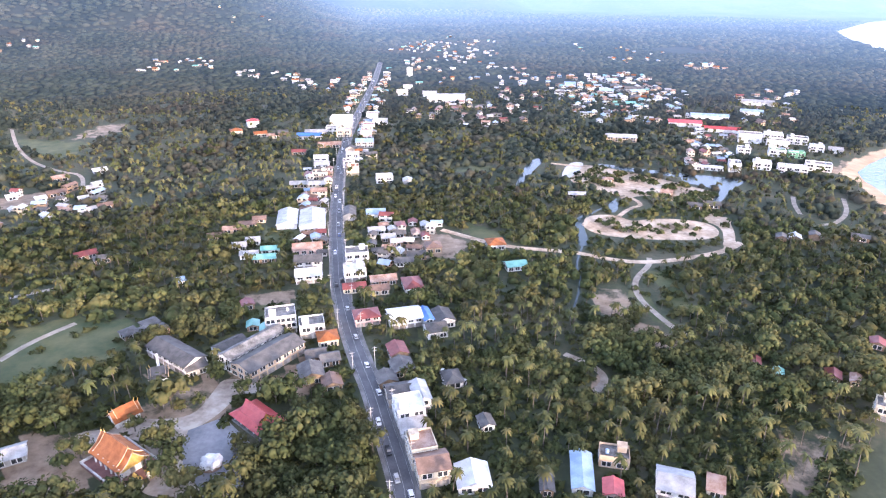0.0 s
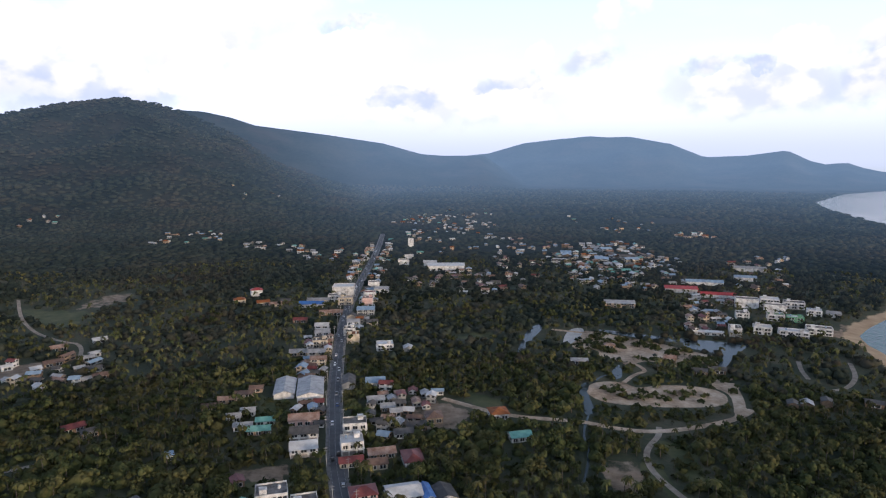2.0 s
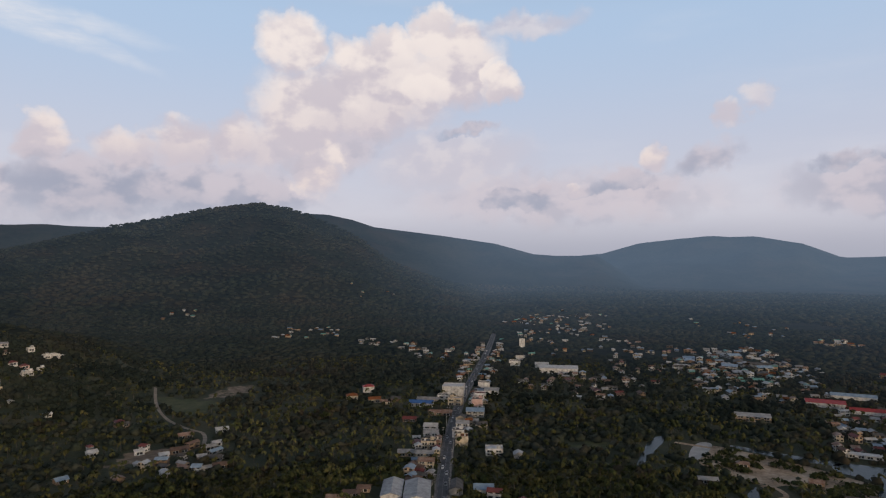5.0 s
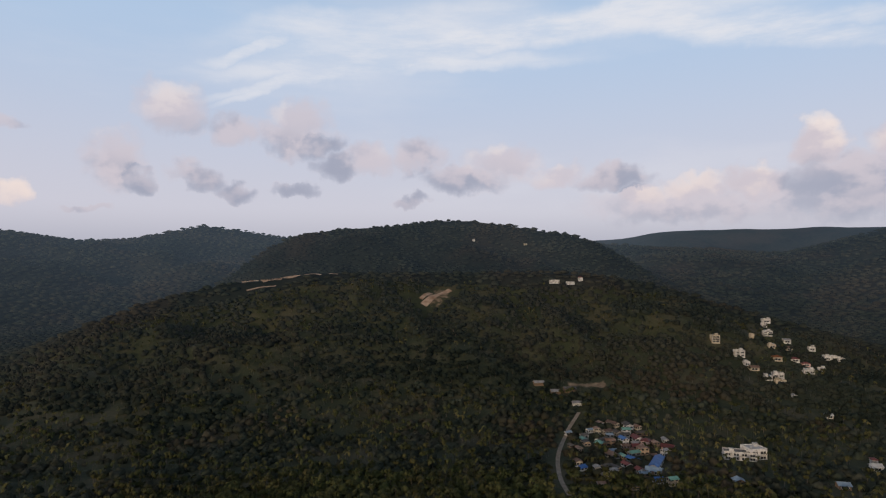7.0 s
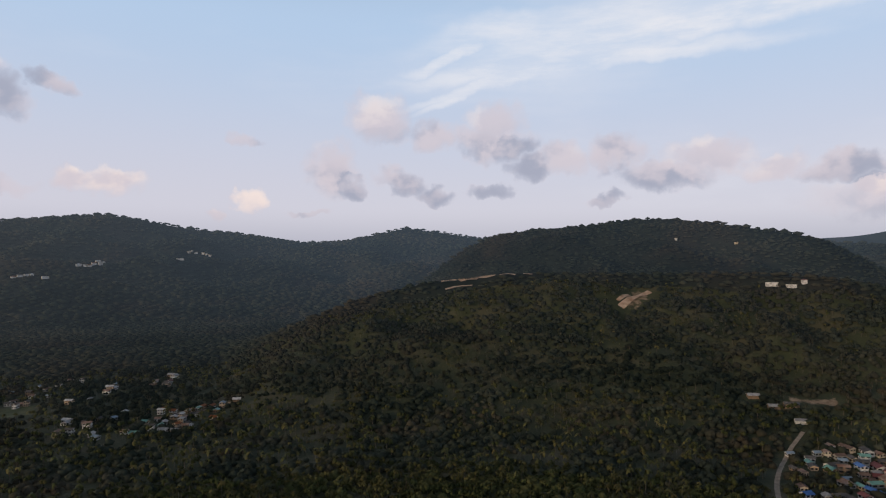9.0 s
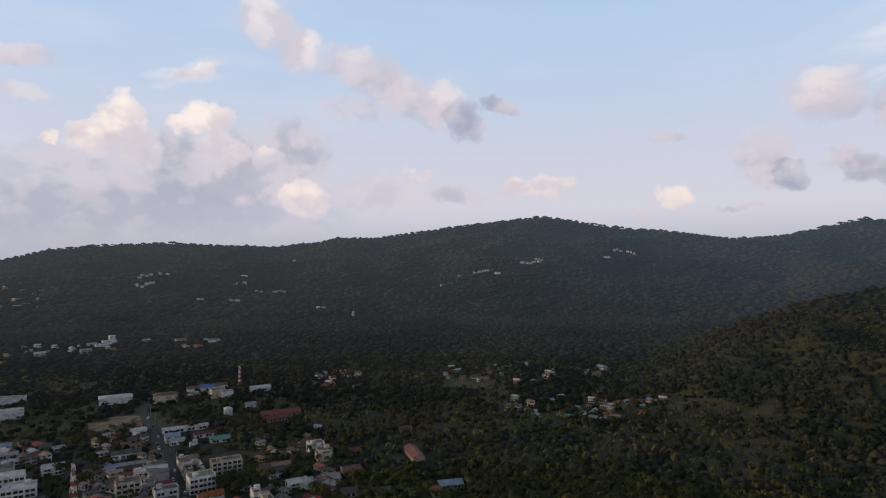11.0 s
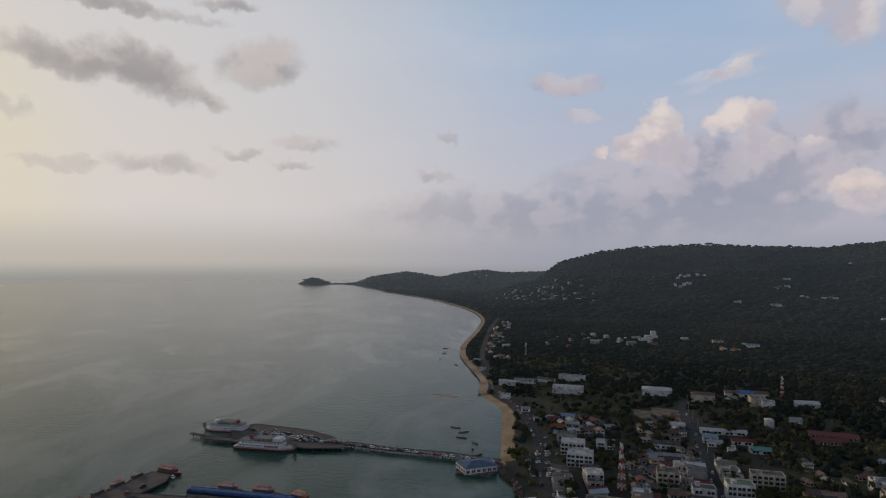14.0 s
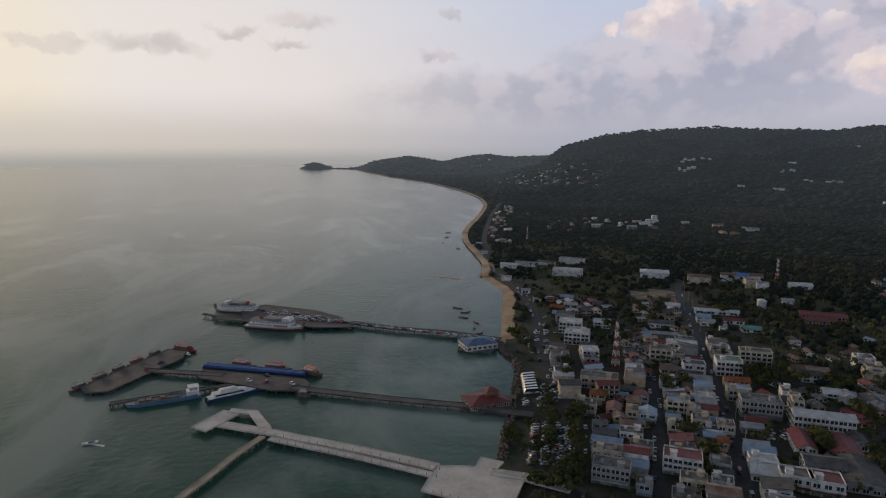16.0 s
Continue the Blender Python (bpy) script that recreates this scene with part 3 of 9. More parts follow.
def off_line(line, x, y, closed=False):
    """How far each point is from a line of points."""
    line = np.asarray(line, float)
    best = np.full(x.shape, 1e9)
    ends = np.roll(line, -1, 0) if closed else line[1:]
    for (x0, y0), (x1, y1) in zip(line, ends):
        dx, dy = x1 - x0, y1 - y0
        t = np.clip(((x - x0) * dx + (y - y0) * dy) / (dx * dx + dy * dy), 0, 1)
        best = np.minimum(best, np.hypot(x - x0 - t * dx, y - y0 - t * dy))
    return best


def inland(x, y):
    """Metres from the shore, negative at sea."""
    return np.where(inside(LAND, x, y), 1, -1) * off_line(LAND, x, y, True)


# smooth value noise on a lattice, for arrays
LATTICE = np.random.RandomState(7).rand(64, 64)


def wobble(x, y, size):
    u, v = np.asarray(x) / size, np.asarray(y) / size
    i, j = np.floor(u).astype(int), np.floor(v).astype(int)
    f, g = u - i, v - j
    f, g = f * f * (3 - 2 * f), g * g * (3 - 2 * g)
    a, b = LATTICE[i % 64, j % 64], LATTICE[(i + 1) % 64, j % 64]
    c, d = LATTICE[i % 64, (j + 1) % 64], LATTICE[(i + 1) % 64, (j + 1) % 64]
    return (a * (1 - f) + b * f) * (1 - g) + (c * (1 - f) + d * f) * g - 0.5


# ranges of hills: distance of the crest and of the foot, then bearing and height of the crest, in degrees
RANGES = []
RANGES.append((3000, 1500, [(64, 2.0), (60, 1.5), (55, 1.15), (51.3, 1.05), (47.8, 0.7), (45.6, 0.7), (42.8, 1.45), (38, 2.75), (35, 3.4), (32.4, 4.0), (29.1, 4.55), (27, 4.82), (24.7, 4.5), (22.3, 3.7), (18.5, 2.0), (16.1, 0.1), (14.2, -0.8), (11, -1.9), (7.2, -3.05)]))
RANGES.append((3900, 3000, [(28, 3.73), (24, 4.03), (21.2, 3.93), (19, 3.48), (17, 2.83), (14.6, 2.53), (11, 2.08), (6, 1.33), (2.6, 0.38), (0.7, 0.23), (-3, 0.23), (-7, -2.35)]))
RANGES.append((4600, 3700, [(6, -1.99), (2.5, 0.33), (-1, 0.28), (-3.5, 0.53), (-6.6, 1.48), (-10, 1.88), (-12, 1.93), (-15.7, 2.01), (-19, 1.33), (-21.7, 0.13), (-25, 0.27), (-27.8, 0.7), (-29.4, -0.17), (-30.5, -0.47), (-31.2, -0.38), (-32.0, -0.36), (-32.8, -0.7), (-34.1, -1.03), (-42, -1.99)]))
RANGES.append((4500, 3500, [(68, 1.25), (58.5, 2.05), (55, 2.6), (52, 2.8), (47.5, 2.7), (43, 2.8), (38, 2.75), (30, 1.25)]))
RANGES.append((1750, 1000, [(46, -5.2), (51.6, -3.2), (55.2, -1.7), (58, 0.26), (60.9, 1.86), (63.4, 2.41), (68.4, 3.26), (72, 3.71), (75, 3.73), (78.7, 3.21), (83.7, 2.86), (87.5, 2.26), (90, 1.06), (94, -2), (98, -5.2)]))
RANGES.append((1050, 570, [(34, -8.66), (39.5, -6.2), (44.2, -5.1), (48.5, -4.0), (52.2, -2.9), (55.3, -2.0), (60, -1.1), (66, -0.8), (75, -0.9), (82, -1.0), (86, -1.0), (90, -1.5), (93.5, -1.8), (97, -2.7), (100, -3.5), (105.5, -5.6), (112, -8.66)]))
RANGES.append((3000, 1700, [(172, -3.05), (167, -1.8), (164.8, -0.1), (161.3, 0.8), (158.6, 1.15), (152.6, 1.43), (148.8, 1.22), (144.3, 1.07), (140.3, 1.5), (138.6, 1.9), (135.6, 1.84), (128.4, 2.85), (124.3, 3.34), (120.2, 3.75), (118.2, 3.47), (113.8, 2.75), (108.7, 2.2), (104.7, 1.6), (101, 1.75), (98.3, 2.3), (95.3, 3.0), (92, 2.6), (88.7, 2.06), (80, 1.7), (70, 0.2)]))
RANGES.append((4050, 3300, [(189, -2.26), (188.4, -2.1), (187.7, -1.66), (186.9, -1.61), (185.4, -2.18), (183.4, -2.12), (181.9, -1.52), (178.8, -1.05), (176.8, -1.35), (175.8, -1.56), (173.2, -1.03), (171.6, -0.87), (169.6, -1.12), (167.1, -1.0), (160, -1.0)]))


def height(x, y):
    """Height of the land at arrays of points."""
    r = np.hypot(x, y)
    az = (np.degrees(np.arctan2(-x, y)) + 120) % 360 - 120
    z = np.zeros(x.shape)
    for crest, foot, knots in RANGES:
        k = np.array(sorted(knots))
        top = EYE - 5 + crest * np.tan(np.radians(np.interp(az, k[:, 0], k[:, 1])))
        top = np.where((az < k[0, 0] - 0.5) | (az > k[-1, 0] + 0.5), 0, np.maximum(top, 0))
        gully = wobble(x, y, crest * 0.07) * 0.5 + wobble(x, y, crest * 0.03) * 0.25
        s = np.clip((r - foot) / (crest - foot), 0, 1)
        up = s ** 1.25 * (1 + gully * 1.9 * s * (1 - s) * 2)
        down = np.clip(1 - (r - crest) / (0.30 * crest), 0, 1)
        z = np.maximum(z, top * np.where(r < crest, up, down))
    d = inland(x, y)
    z = z * np.clip(d / np.where(r > 3400, 40, 120), 0, 1)
    shore = np.clip(d / 20 * 1.2 - 1.2, -5, 0)
    return z + shore


# open ground: bare earth, grass, paving
BARE = [
    [(100, 520), (122, 566), (128, 570), (153, 552), (172, 537), (188, 523), (200, 508), (215, 493), (216, 485), (200, 460), (178, 462), (165, 480), (131, 480), (116, 500)],
    [(340, 540), (362, 560), (395, 590), (380, 598), (345, 556)],
    [(318, 425), (330, 440), (345, 480), (332, 470)],
    [(-401, 648), (-407, 679), (-403, 732), (-378, 742), (-367, 708), (-365, 648)],
    [(81, 315), (91, 321), (101, 318), (98, 296), (91, 284), (79, 286), (77, 299)],
    [(90, 276), (102, 279), (112, 265), (108, 250), (98, 253), (88, 263)],
]
BARE += [
    [(57, 220), (69, 236), (70, 226), (62, 215)],
    [(-134, 229), (-112, 222), (-104, 229), (-94, 220), (-83, 219), (-65, 243), (-56, 240), (-58, 209), (-69, 216), (-87, 215), (-87, 199), (-98, 188), (-117, 189), (-121, 201), (-96, 206), (-118, 214)],
    [(-116, 189), (-85, 194), (-71, 170), (-72, 160), (-87, 159), (-104, 167)],
    [(-164, 180), (-157, 189), (-138, 189), (-126, 177), (-121, 161), (-138, 158), (-149, 158)],
    [(20, 375), (-20, 410), (-45, 400), (-40, 360), (0, 350)],
]
BARE += [
    [(-110, 288), (-82, 292), (-84, 310), (-112, 306)],
    [(-345, 415), (-300, 440), (-320, 480), (-350, 465)],
    [(127, 197), (150, 196), (142, 186), (122, 162), (113, 162)],
    [(150, 192), (158, 196), (148, 180), (142, 184)],
]
# scars of earth on the hillside, and plots in the woods
BARE += [[(-889, 218), (-952, 252), (-944, 280), (-903, 260)], [(-1020, -40), (-1045, -10), (-1060, 60), (-1075, 120), (-1050, 110), (-1035, 30), (-1010, -20)],
         [(-634, 318), (-610, 360), (-594, 344), (-612, 307)], [(-253, -657), (-310, -662), (-292, -616), (-243, -614)], [(-647, -307), (-693, -248), (-680, -240), (-635, -300)]]
BARE.append([(-111, 220), (-97, 219), (-97, 234), (-85, 226), (-71, 231), (-66, 245), (-57, 217), (-60, 204), (-79, 225), (-84, 216), (-89, 209), (-97, 198), (-104, 194), (-120, 198), (-127, 202), (-125, 218)])
GRASS = [
    [(-459, 652), (-398, 643), (-361, 640), (-362, 601), (-367, 572), (-394, 586), (-433, 619)],
    [(100, 318), (108, 322), (112, 292), (119, 268), (112, 262), (104, 280), (98, 300)],
    [(-217, 261), (-194, 278), (-150, 276), (-142, 253), (-168, 220), (-195, 205)], [(-651, -526), (-686, -468), (-628, -437), (-600, -485)], [(-95, 262), (-70, 275), (-78, 295), (-108, 290)],
    [(-16, 258), (8, 262), (10, 272), (-14, 270)], [(-117, 251), (-101, 268), (-92, 261), (-104, 240)], [(10, 395), (35, 380), (38, 400), (12, 420)], [(118, 342), (137, 333), (127, 286), (117, 298)], [(-9, 555), (28, 561), (44, 566), (38, 544), (2, 534)], [(-120, 370), (-90, 365), (-92, 398), (-130, 410)],
    [(21, 1118), (101, 1159), (201, 1118), (200, 1057), (126, 1045), (41, 1069)], [(458, 1622), (582, 1676), (632, 1543), (521, 1497)], [(168, 1680), (274, 1803), (240, 1651)],
]


def inside_any(polys, x, y):
    r = np.zeros(x.shape, bool)
    for p in polys:
        p = np.array(p, float)
        c = (x > p[:, 0].min()) & (x < p[:, 0].max()) & (y > p[:, 1].min()) & (y < p[:, 1].max())
        if c.any():
            r[c] |= inside(p, x[c], y[c])
    return r


TOWN = [(-50, -262), (-62, -340), (-78, -380), (-88, -430), (-80, -466), (-92, -520), (-104, -590), (-118, -668), (-125, -740), (-165, -720), (-200, -600),
        (-290, -640), (-330, -640), (-300, -540), (-300, -430), (-300, -330), (-260, -240), (-120, -220)]


def mesh_from(name, verts, faces, mats, index=None, values=None, smooth=False):
    """One mesh object out of arrays; faces all have the same number of corners."""
    me = bpy.data.meshes.new(name)
    n, k = faces.shape
    me.vertices.add(len(verts))
    me.vertices.foreach_set("co", np.ascontiguousarray(verts, np.float32).ravel())
    me.loops.add(n * k)
    me.loops.foreach_set("vertex_index", np.ascontiguousarray(faces, np.int32).ravel())
    me.polygons.add(n)
    me.polygons.foreach_set("loop_start", np.arange(0, n * k, k, dtype=np.int32))
    if index is not None:
        me.polygons.foreach_set("material_index", np.ascontiguousarray(index, np.int32))
    if smooth:
        me.polygons.foreach_set("use_smooth", np.ones(n, bool))
    for key, v in (values or {}).items():
        me.attributes.new(key, "FLOAT", "POINT").data.foreach_set("value", np.ascontiguousarray(v, np.float32))
    for m in mats:
        me.materials.append(m)
    me.update(calc_edges=True)
    return new(name, me)


def build_ground():
    az = np.radians(np.concatenate([np.arange(-42, 216, 0.5), np.arange(216, 318, 2.0)]))
    r = 12 * (4990 / 12) ** (np.arange(0, 271) / 270)
    a, q = np.meshgrid(az, r, indexing="ij")
    x, y = -np.sin(a) * q, np.cos(a) * q
    z = height(x, y)
    n, m = x.shape
    i, j = np.meshgrid(np.arange(n), np.arange(m - 1), indexing="ij")
    f = np.stack([i * m + j, ((i + 1) % n) * m + j, ((i + 1) % n) * m + j + 1, i * m + j + 1], -1).reshape(-1, 4)
    v = np.stack([x, y, z], -1).reshape(-1, 3)
    v = np.vstack([v, [(0, 0, 0)]])
    hub = np.array([[len(v) - 1, ((k + 1) % n) * m, k * m, k * m] for k in range(n)])[:, :4]
    x, y = v[:, 0], v[:, 1]
    d = inland(x, y)
    lumps = wobble(x, y, 35) * 0.6 + wobble(x, y, 12) * 0.3
    beach = ~((y > -492) & (y < -200) & (x < 0))
    sandy = np.clip((np.where((y > 250) & (y < 470), 13, np.where((y > 470) & (y < 700), 18, np.where(y < -1000, 34, 17))) + 8 * lumps - d) / 10, 0, 1) * (d > -40) * beach
    bare = inside_any(BARE, x, y) * (0.62 + lumps * 0.7) + inside_any(BARE[7:10], x, y) * 0.15
    centre = v[f].mean(1)
    # Past 1000 m the ground takes the material with haze painted in.
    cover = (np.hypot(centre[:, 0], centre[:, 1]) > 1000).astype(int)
    ob = mesh_from("ground", v, f, [GROUND, HAZE_BACKDROP], cover, {"sand": sandy, "bare": bare, "grass": inside_any(GRASS, x, y) * 0.7, "paved": inside_any([TOWN], x, y) * 0.5}, True)
    bm = bmesh.new()
    bm.from_mesh(ob.data)
    bm.verts.ensure_lookup_table()
    for k in range(n):
        bm.faces.new([bm.verts[hub[k, 0]], bm.verts[hub[k, 2]], bm.verts[hub[k, 1]]])
    bm.normal_update()
    bm.to_mesh(ob.data)
    bm.free()
    return tagged(ob, "dark undergrowth, bare sandy earth and wooded hills behind the coast", "ground", kind="structure")


build_ground()

bm = bmesh.new()
bmesh.ops.create_circle(bm, cap_ends=True, radius=4990, segments=96, matrix=Matrix.Translation((0, 0, -1.2)))
tagged(part("water", bm, SEA), "calm grey-green sea in evening light", "sea", kind="structure")


# ---- roads ----
def strip(name, line, width, z, mat, lift_by_land=False):
    """A flat ribbon of that width along a line of points, rounded by Chaikin's cuts."""
    p = [Vector(q) for q in line]
    for _ in range(2):
        p = [p[0]] + [w for a, b in zip(p, p[1:]) for w in (a.lerp(b, 0.25), a.lerp(b, 0.75))] + [p[-1]]
    bm = bmesh.new()
    rows = []
    for i, c in enumerate(p):
        t = (p[min(i + 1, len(p) - 1)] - p[max(i - 1, 0)]).normalized()
        s = Vector((-t.y, t.x)) * width / 2
        zz = z
        rows.append([bm.verts.new((c.x + k * s.x, c.y + k * s.y, zz)) for k in (1, -1)])
    for a, b in zip(rows, rows[1:]):
        bm.faces.new([a[0], a[1], b[1], b[0]])
    if lift_by_land:
        bmesh.ops.subdivide_edges(bm, edges=bm.edges[:], cuts=3)
        co = np.array([v.co[:] for v in bm.verts])
        for v, h in zip(bm.verts, height(co[:, 0], co[:, 1])):
            v.co.z += max(h, 0) + 0.6 * (h > 2)
    bmesh.ops.recalc_face_normals(bm, faces=bm.faces[:])
    if bm.faces[:][0].normal.z < 0:
        bmesh.ops.reverse_faces(bm, faces=bm.faces[:])
    return part(name, bm, mat)


HIGHWAY = [(-60, -40), (-20, 60), (-11, 130), (-13.5, 160), (-15.5, 168), (-19.7, 182), (-25, 198), (-30.2, 216), (-37.7, 236), (-46, 260), (-54.3, 288), (-62.5, 321), (-69.7, 361), (-79, 409),
           (-88, 471), (-99, 550), (-110, 657), (-117, 809), (-124, 1042), (-142, 1321)]
STREET = [(-328, -692), (-310, -655), (-281, -573), (-254, -501), (-238, -457), (-220, -409), (-210, -379), (-194, -337), (-180, -302), (-169, -274), (-160, -254), (-110, -140), (-60, -40)]
COAST_ROAD = [(-284, -1690), (-219, -1418), (-180, -1220), (-146, -1037), (-137, -910), (-118, -848), (-122, -778), (-128, -727), (-136, -641), (-130, -564), (-118, -495), (-108, -441), (-106, -407), (-104, -328), (-92, -290), (-75, -240), (-60, -180)]
BACK_STREET = [(-137, -465), (-127, -416), (-122, -376)]
MID_STREET = [(-178, -412), (-159, -355), (-137, -299), (-119, -257)]
TRACKS = [
    [(125, 358), (122, 347), (110, 331), (105, 318), (104, 303), (108, 287), (112, 274), (116, 266)],
    [(313, 477), (297, 443), (276, 421), (263, 418)], [(275, 481), (266, 461), (260, 440)],
    [(-481, 679), (-430, 607), (-382, 557), (-341, 531), (-319, 524), (-294, 477), (-298, 463)],
    [(-250, 288), (-231, 300), (-217, 309)], [(54, 248), (63, 241), (69, 232), (67, 224), (57, 215)], [(-202, 237), (-198, 251), (-192, 262), (-186, 271)], [(-559, 295), (-521, 261), (-468, 227), (-420, 206), (-388, 198)],
]
LANES = [(HIGHWAY, 7.4), (STREET, 7.0), (COAST_ROAD, 7.0), (BACK_STREET, 5.5), (MID_STREET, 5.0)]
for k, (line, wide) in enumerate(LANES):
    verge = strip("pavement", line, wide + (3.4 if k == 0 else 1.6), 0.06 + 0.012 * k, SHOULDER if k == 0 else TOWN_VERGE)
    tagged(verge, "pale dusty concrete verge along the road", "pavement", kind="structure")
    tagged(strip("road", line, wide, 0.14 + 0.012 * k, ASPHALT if k == 0 else TOWN_ROAD), "grey asphalt road with faded lane paint", "road", kind="structure")
for k, line in enumerate(TRACKS):
    tagged(strip("dirt_track", line, 3.4, 0.10 + 0.006 * k, DIRT, True), "pale dry dirt track through the trees", "track", kind="structure")

# raw earth cut into the hillside for new plots and tracks
SCARS = [([(-1047, -38), (-1050, -24), (-1049, -12)], 12), ([(-1046, -8), (-1052, 6), (-1047, 24)], 24), ([(-1050, 26), (-1043, 38), (-1047, 52)], 15), ([(-1040, 58), (-1036, 74), (-1030, 84)], 10), ([(-1018, -30), (-1024, -8), (-1020, 14)], 8), ([(-1040, 98), (-1034, 112)], 9),
         ([(-902, 223), (-927, 251), (-939, 275)], 18), ([(-915, 222), (-936, 244)], 10)]
for line, wide in SCARS:
    tagged(strip("earth_cutting", line, wide * 0.6, 0.5, SCAR, True), "raw orange earth cut into the wooded hillside", "cutting", kind="structure")

BEACH = material("wet_beach_sand", [(0.27, 0.18, 0.11), (0.42, 0.31, 0.20), (0.52, 0.40, 0.28)], 0.03, 0.95, 0.02, fine=0.2)
bay = []
for (xa, ya), (x0, y0), (xb, yb) in zip(SHORE[1:12], SHORE[2:13], SHORE[3:14]):
    run = math.hypot(xb - xa, yb - ya)
    bay.append((x0 - (yb - ya) / run * 3, y0 + (xb - xa) / run * 3))
tagged(strip("beach", bay, 10, 0.3, BEACH), "long tan sand beach curving round the bay", "beach", kind="structure")

# the park: raked sand with planted islands, ponds and channels
PARK = [
    [(100, 520), (122, 566), (128, 570), (153, 552), (172, 537), (188, 523), (200, 508), (215, 493), (216, 485), (200, 460), (178, 462), (165, 480), (131, 480), (116, 500)],
    [(93, 412), (95, 421), (103, 434), (122, 436), (129, 421), (147, 428), (168, 427), (184, 421), (188, 406), (178, 389), (146, 387), (118, 390), (100, 397)],
    [(182, 427), (198, 444), (209, 442), (198, 434), (198, 420), (205, 427), (196, 413), (190, 393), (191, 383), (177, 375), (184, 390), (191, 412)]]
OVAL = [(97, 526), (105, 558), (116, 579), (128, 577), (116, 546), (101, 521)]
RING = [(96, 414), (103, 428), (113, 432), (123, 430), (130, 419), (148, 418), (172, 421), (184, 412), (180, 396), (160, 391), (136, 391), (112, 395), (100, 402), (96, 414)]
PARK_PATHS = [(RING, 4.5), ([(124, 432), (137, 450), (150, 458), (141, 483)], 3.5), ([(-5, 402), (34, 374), (65, 368), (82, 365), (97, 356), (118, 350), (148, 357), (176, 369), (193, 384)], 5.0),
              ([(136, 473), (163, 487), (184, 484), (200, 475)], 5.0),
              ([(200, 432), (194, 404), (187, 386), (178, 370)], 5.5),
              ([(95, 573), (136, 556), (162, 536), (183, 507)], 5.0)]
ISLANDS = [[(146, 409), (167, 416), (182, 412), (184, 406), (168, 399), (145, 399)], [(105, 422), (118, 427), (121, 416), (114, 409), (107, 415)], [(126, 412), (142, 416), (140, 404), (124, 402)], [(118, 510), (133, 526), (139, 518), (128, 504)], [(158, 505), (169, 502), (159, 495)], [(120, 549), (136, 552), (129, 534)], [(175, 500), (191, 515), (185, 490)]]
SAPLINGS = [PARK[0], [(84, 362), (120, 352), (180, 372), (192, 395), (184, 420), (120, 440), (86, 430)], [(126, 434), (142, 448), (163, 436), (158, 425), (136, 428)]]  # young planting
PONDS = [[(56, 509), (67, 551), (75, 580), (90, 597), (90, 581), (77, 552), (65, 517), (57, 501)], [(202, 534), (219, 541), (245, 530), (260, 527), (247, 512), (231, 496), (214, 468), (199, 452), (209, 474), (223, 494), (212, 508), (200, 515)], [(117, 440), (124, 462), (130, 469), (131, 460), (125, 440)], [(93, 430), (101, 436), (94, 412), (93, 386), (91, 377), (84, 375), (87, 389), (88, 412)], [(138, 576), (165, 561), (194, 549), (213, 542), (209, 530), (190, 535), (162, 549), (138, 566)]]


def sheet(name, outline, z, mat):
    """A flat piece of ground inside a rounded outline."""
    p = [Vector(q) for q in outline]
    for _ in range(2):
        p = [w for a, b in zip(p, p[1:] + p[:1]) for w in (a.lerp(b, 0.25), a.lerp(b, 0.75))]
    bm = bmesh.new()
    f = bm.faces.new([bm.verts.new((q.x, q.y, z)) for q in p])
    f.normal_update()
    if f.normal.z < 0:
        f.normal_flip()
    bmesh.ops.triangulate(bm, faces=bm.faces[:])
    return part(name, bm, mat)


for k, outline in enumerate(PARK):
    tagged(sheet("sandy_clearing", outline, 0.06 + 0.008 * k, PARK_SAND), "pale raked sand with planted islands and footpaths", "clearing", kind="structure")
OVAL_PAVING = material("pale_concrete_paving", [(0.34, 0.33, 0.31), (0.50, 0.48, 0.45)], 0.15, 0.9, 0.02, fine=0.6)
tagged(sheet("paved_oval", OVAL, 0.12, OVAL_PAVING), "pale concrete oval at the edge of the unfinished park", "paving", kind="structure")
for outline in PONDS:
    tagged(sheet("pond", outline, 0.10, POND), "still grey pond reflecting the evening sky", "pond", kind="structure")
tagged(sheet("sandbar", [(-42, -754), (-61, -749), (-79, -738), (-74, -729), (-57, -740)], -1.13, SCAR), "low bar of wet brown sand off the beach", "sandbar", kind="structure")
SWEPT = [(-123, 199), (-111, 198), (-100, 201), (-98, 216), (-97, 227), (-80, 223), (-78, 216), (-87, 215), (-90, 203), (-95, 195), (-100, 189), (-97, 177), (-87, 168), (-73, 166), (-69, 158), (-103, 158), (-102, 165), (-101, 172), (-113, 185), (-123, 188), (-133, 181), (-137, 180), (-142, 190), (-130, 192)]
tagged(sheet("temple_yard", SWEPT, 0.045, YARD_SAND), "pale swept sand of the temple yard", "yard", kind="structure")

# ---- buildings ----
FOOT = []
CANALS = [([(64, 285), (77, 325), (77, 348), (90, 384), (94, 415), (109, 445), (123, 452), (132, 472)], 1.3)]
for line, wide in CANALS:
    tagged(strip("water_channel", line, wide, 0.04, POND), "still grey creek between wooded banks", "creek", kind="structure")

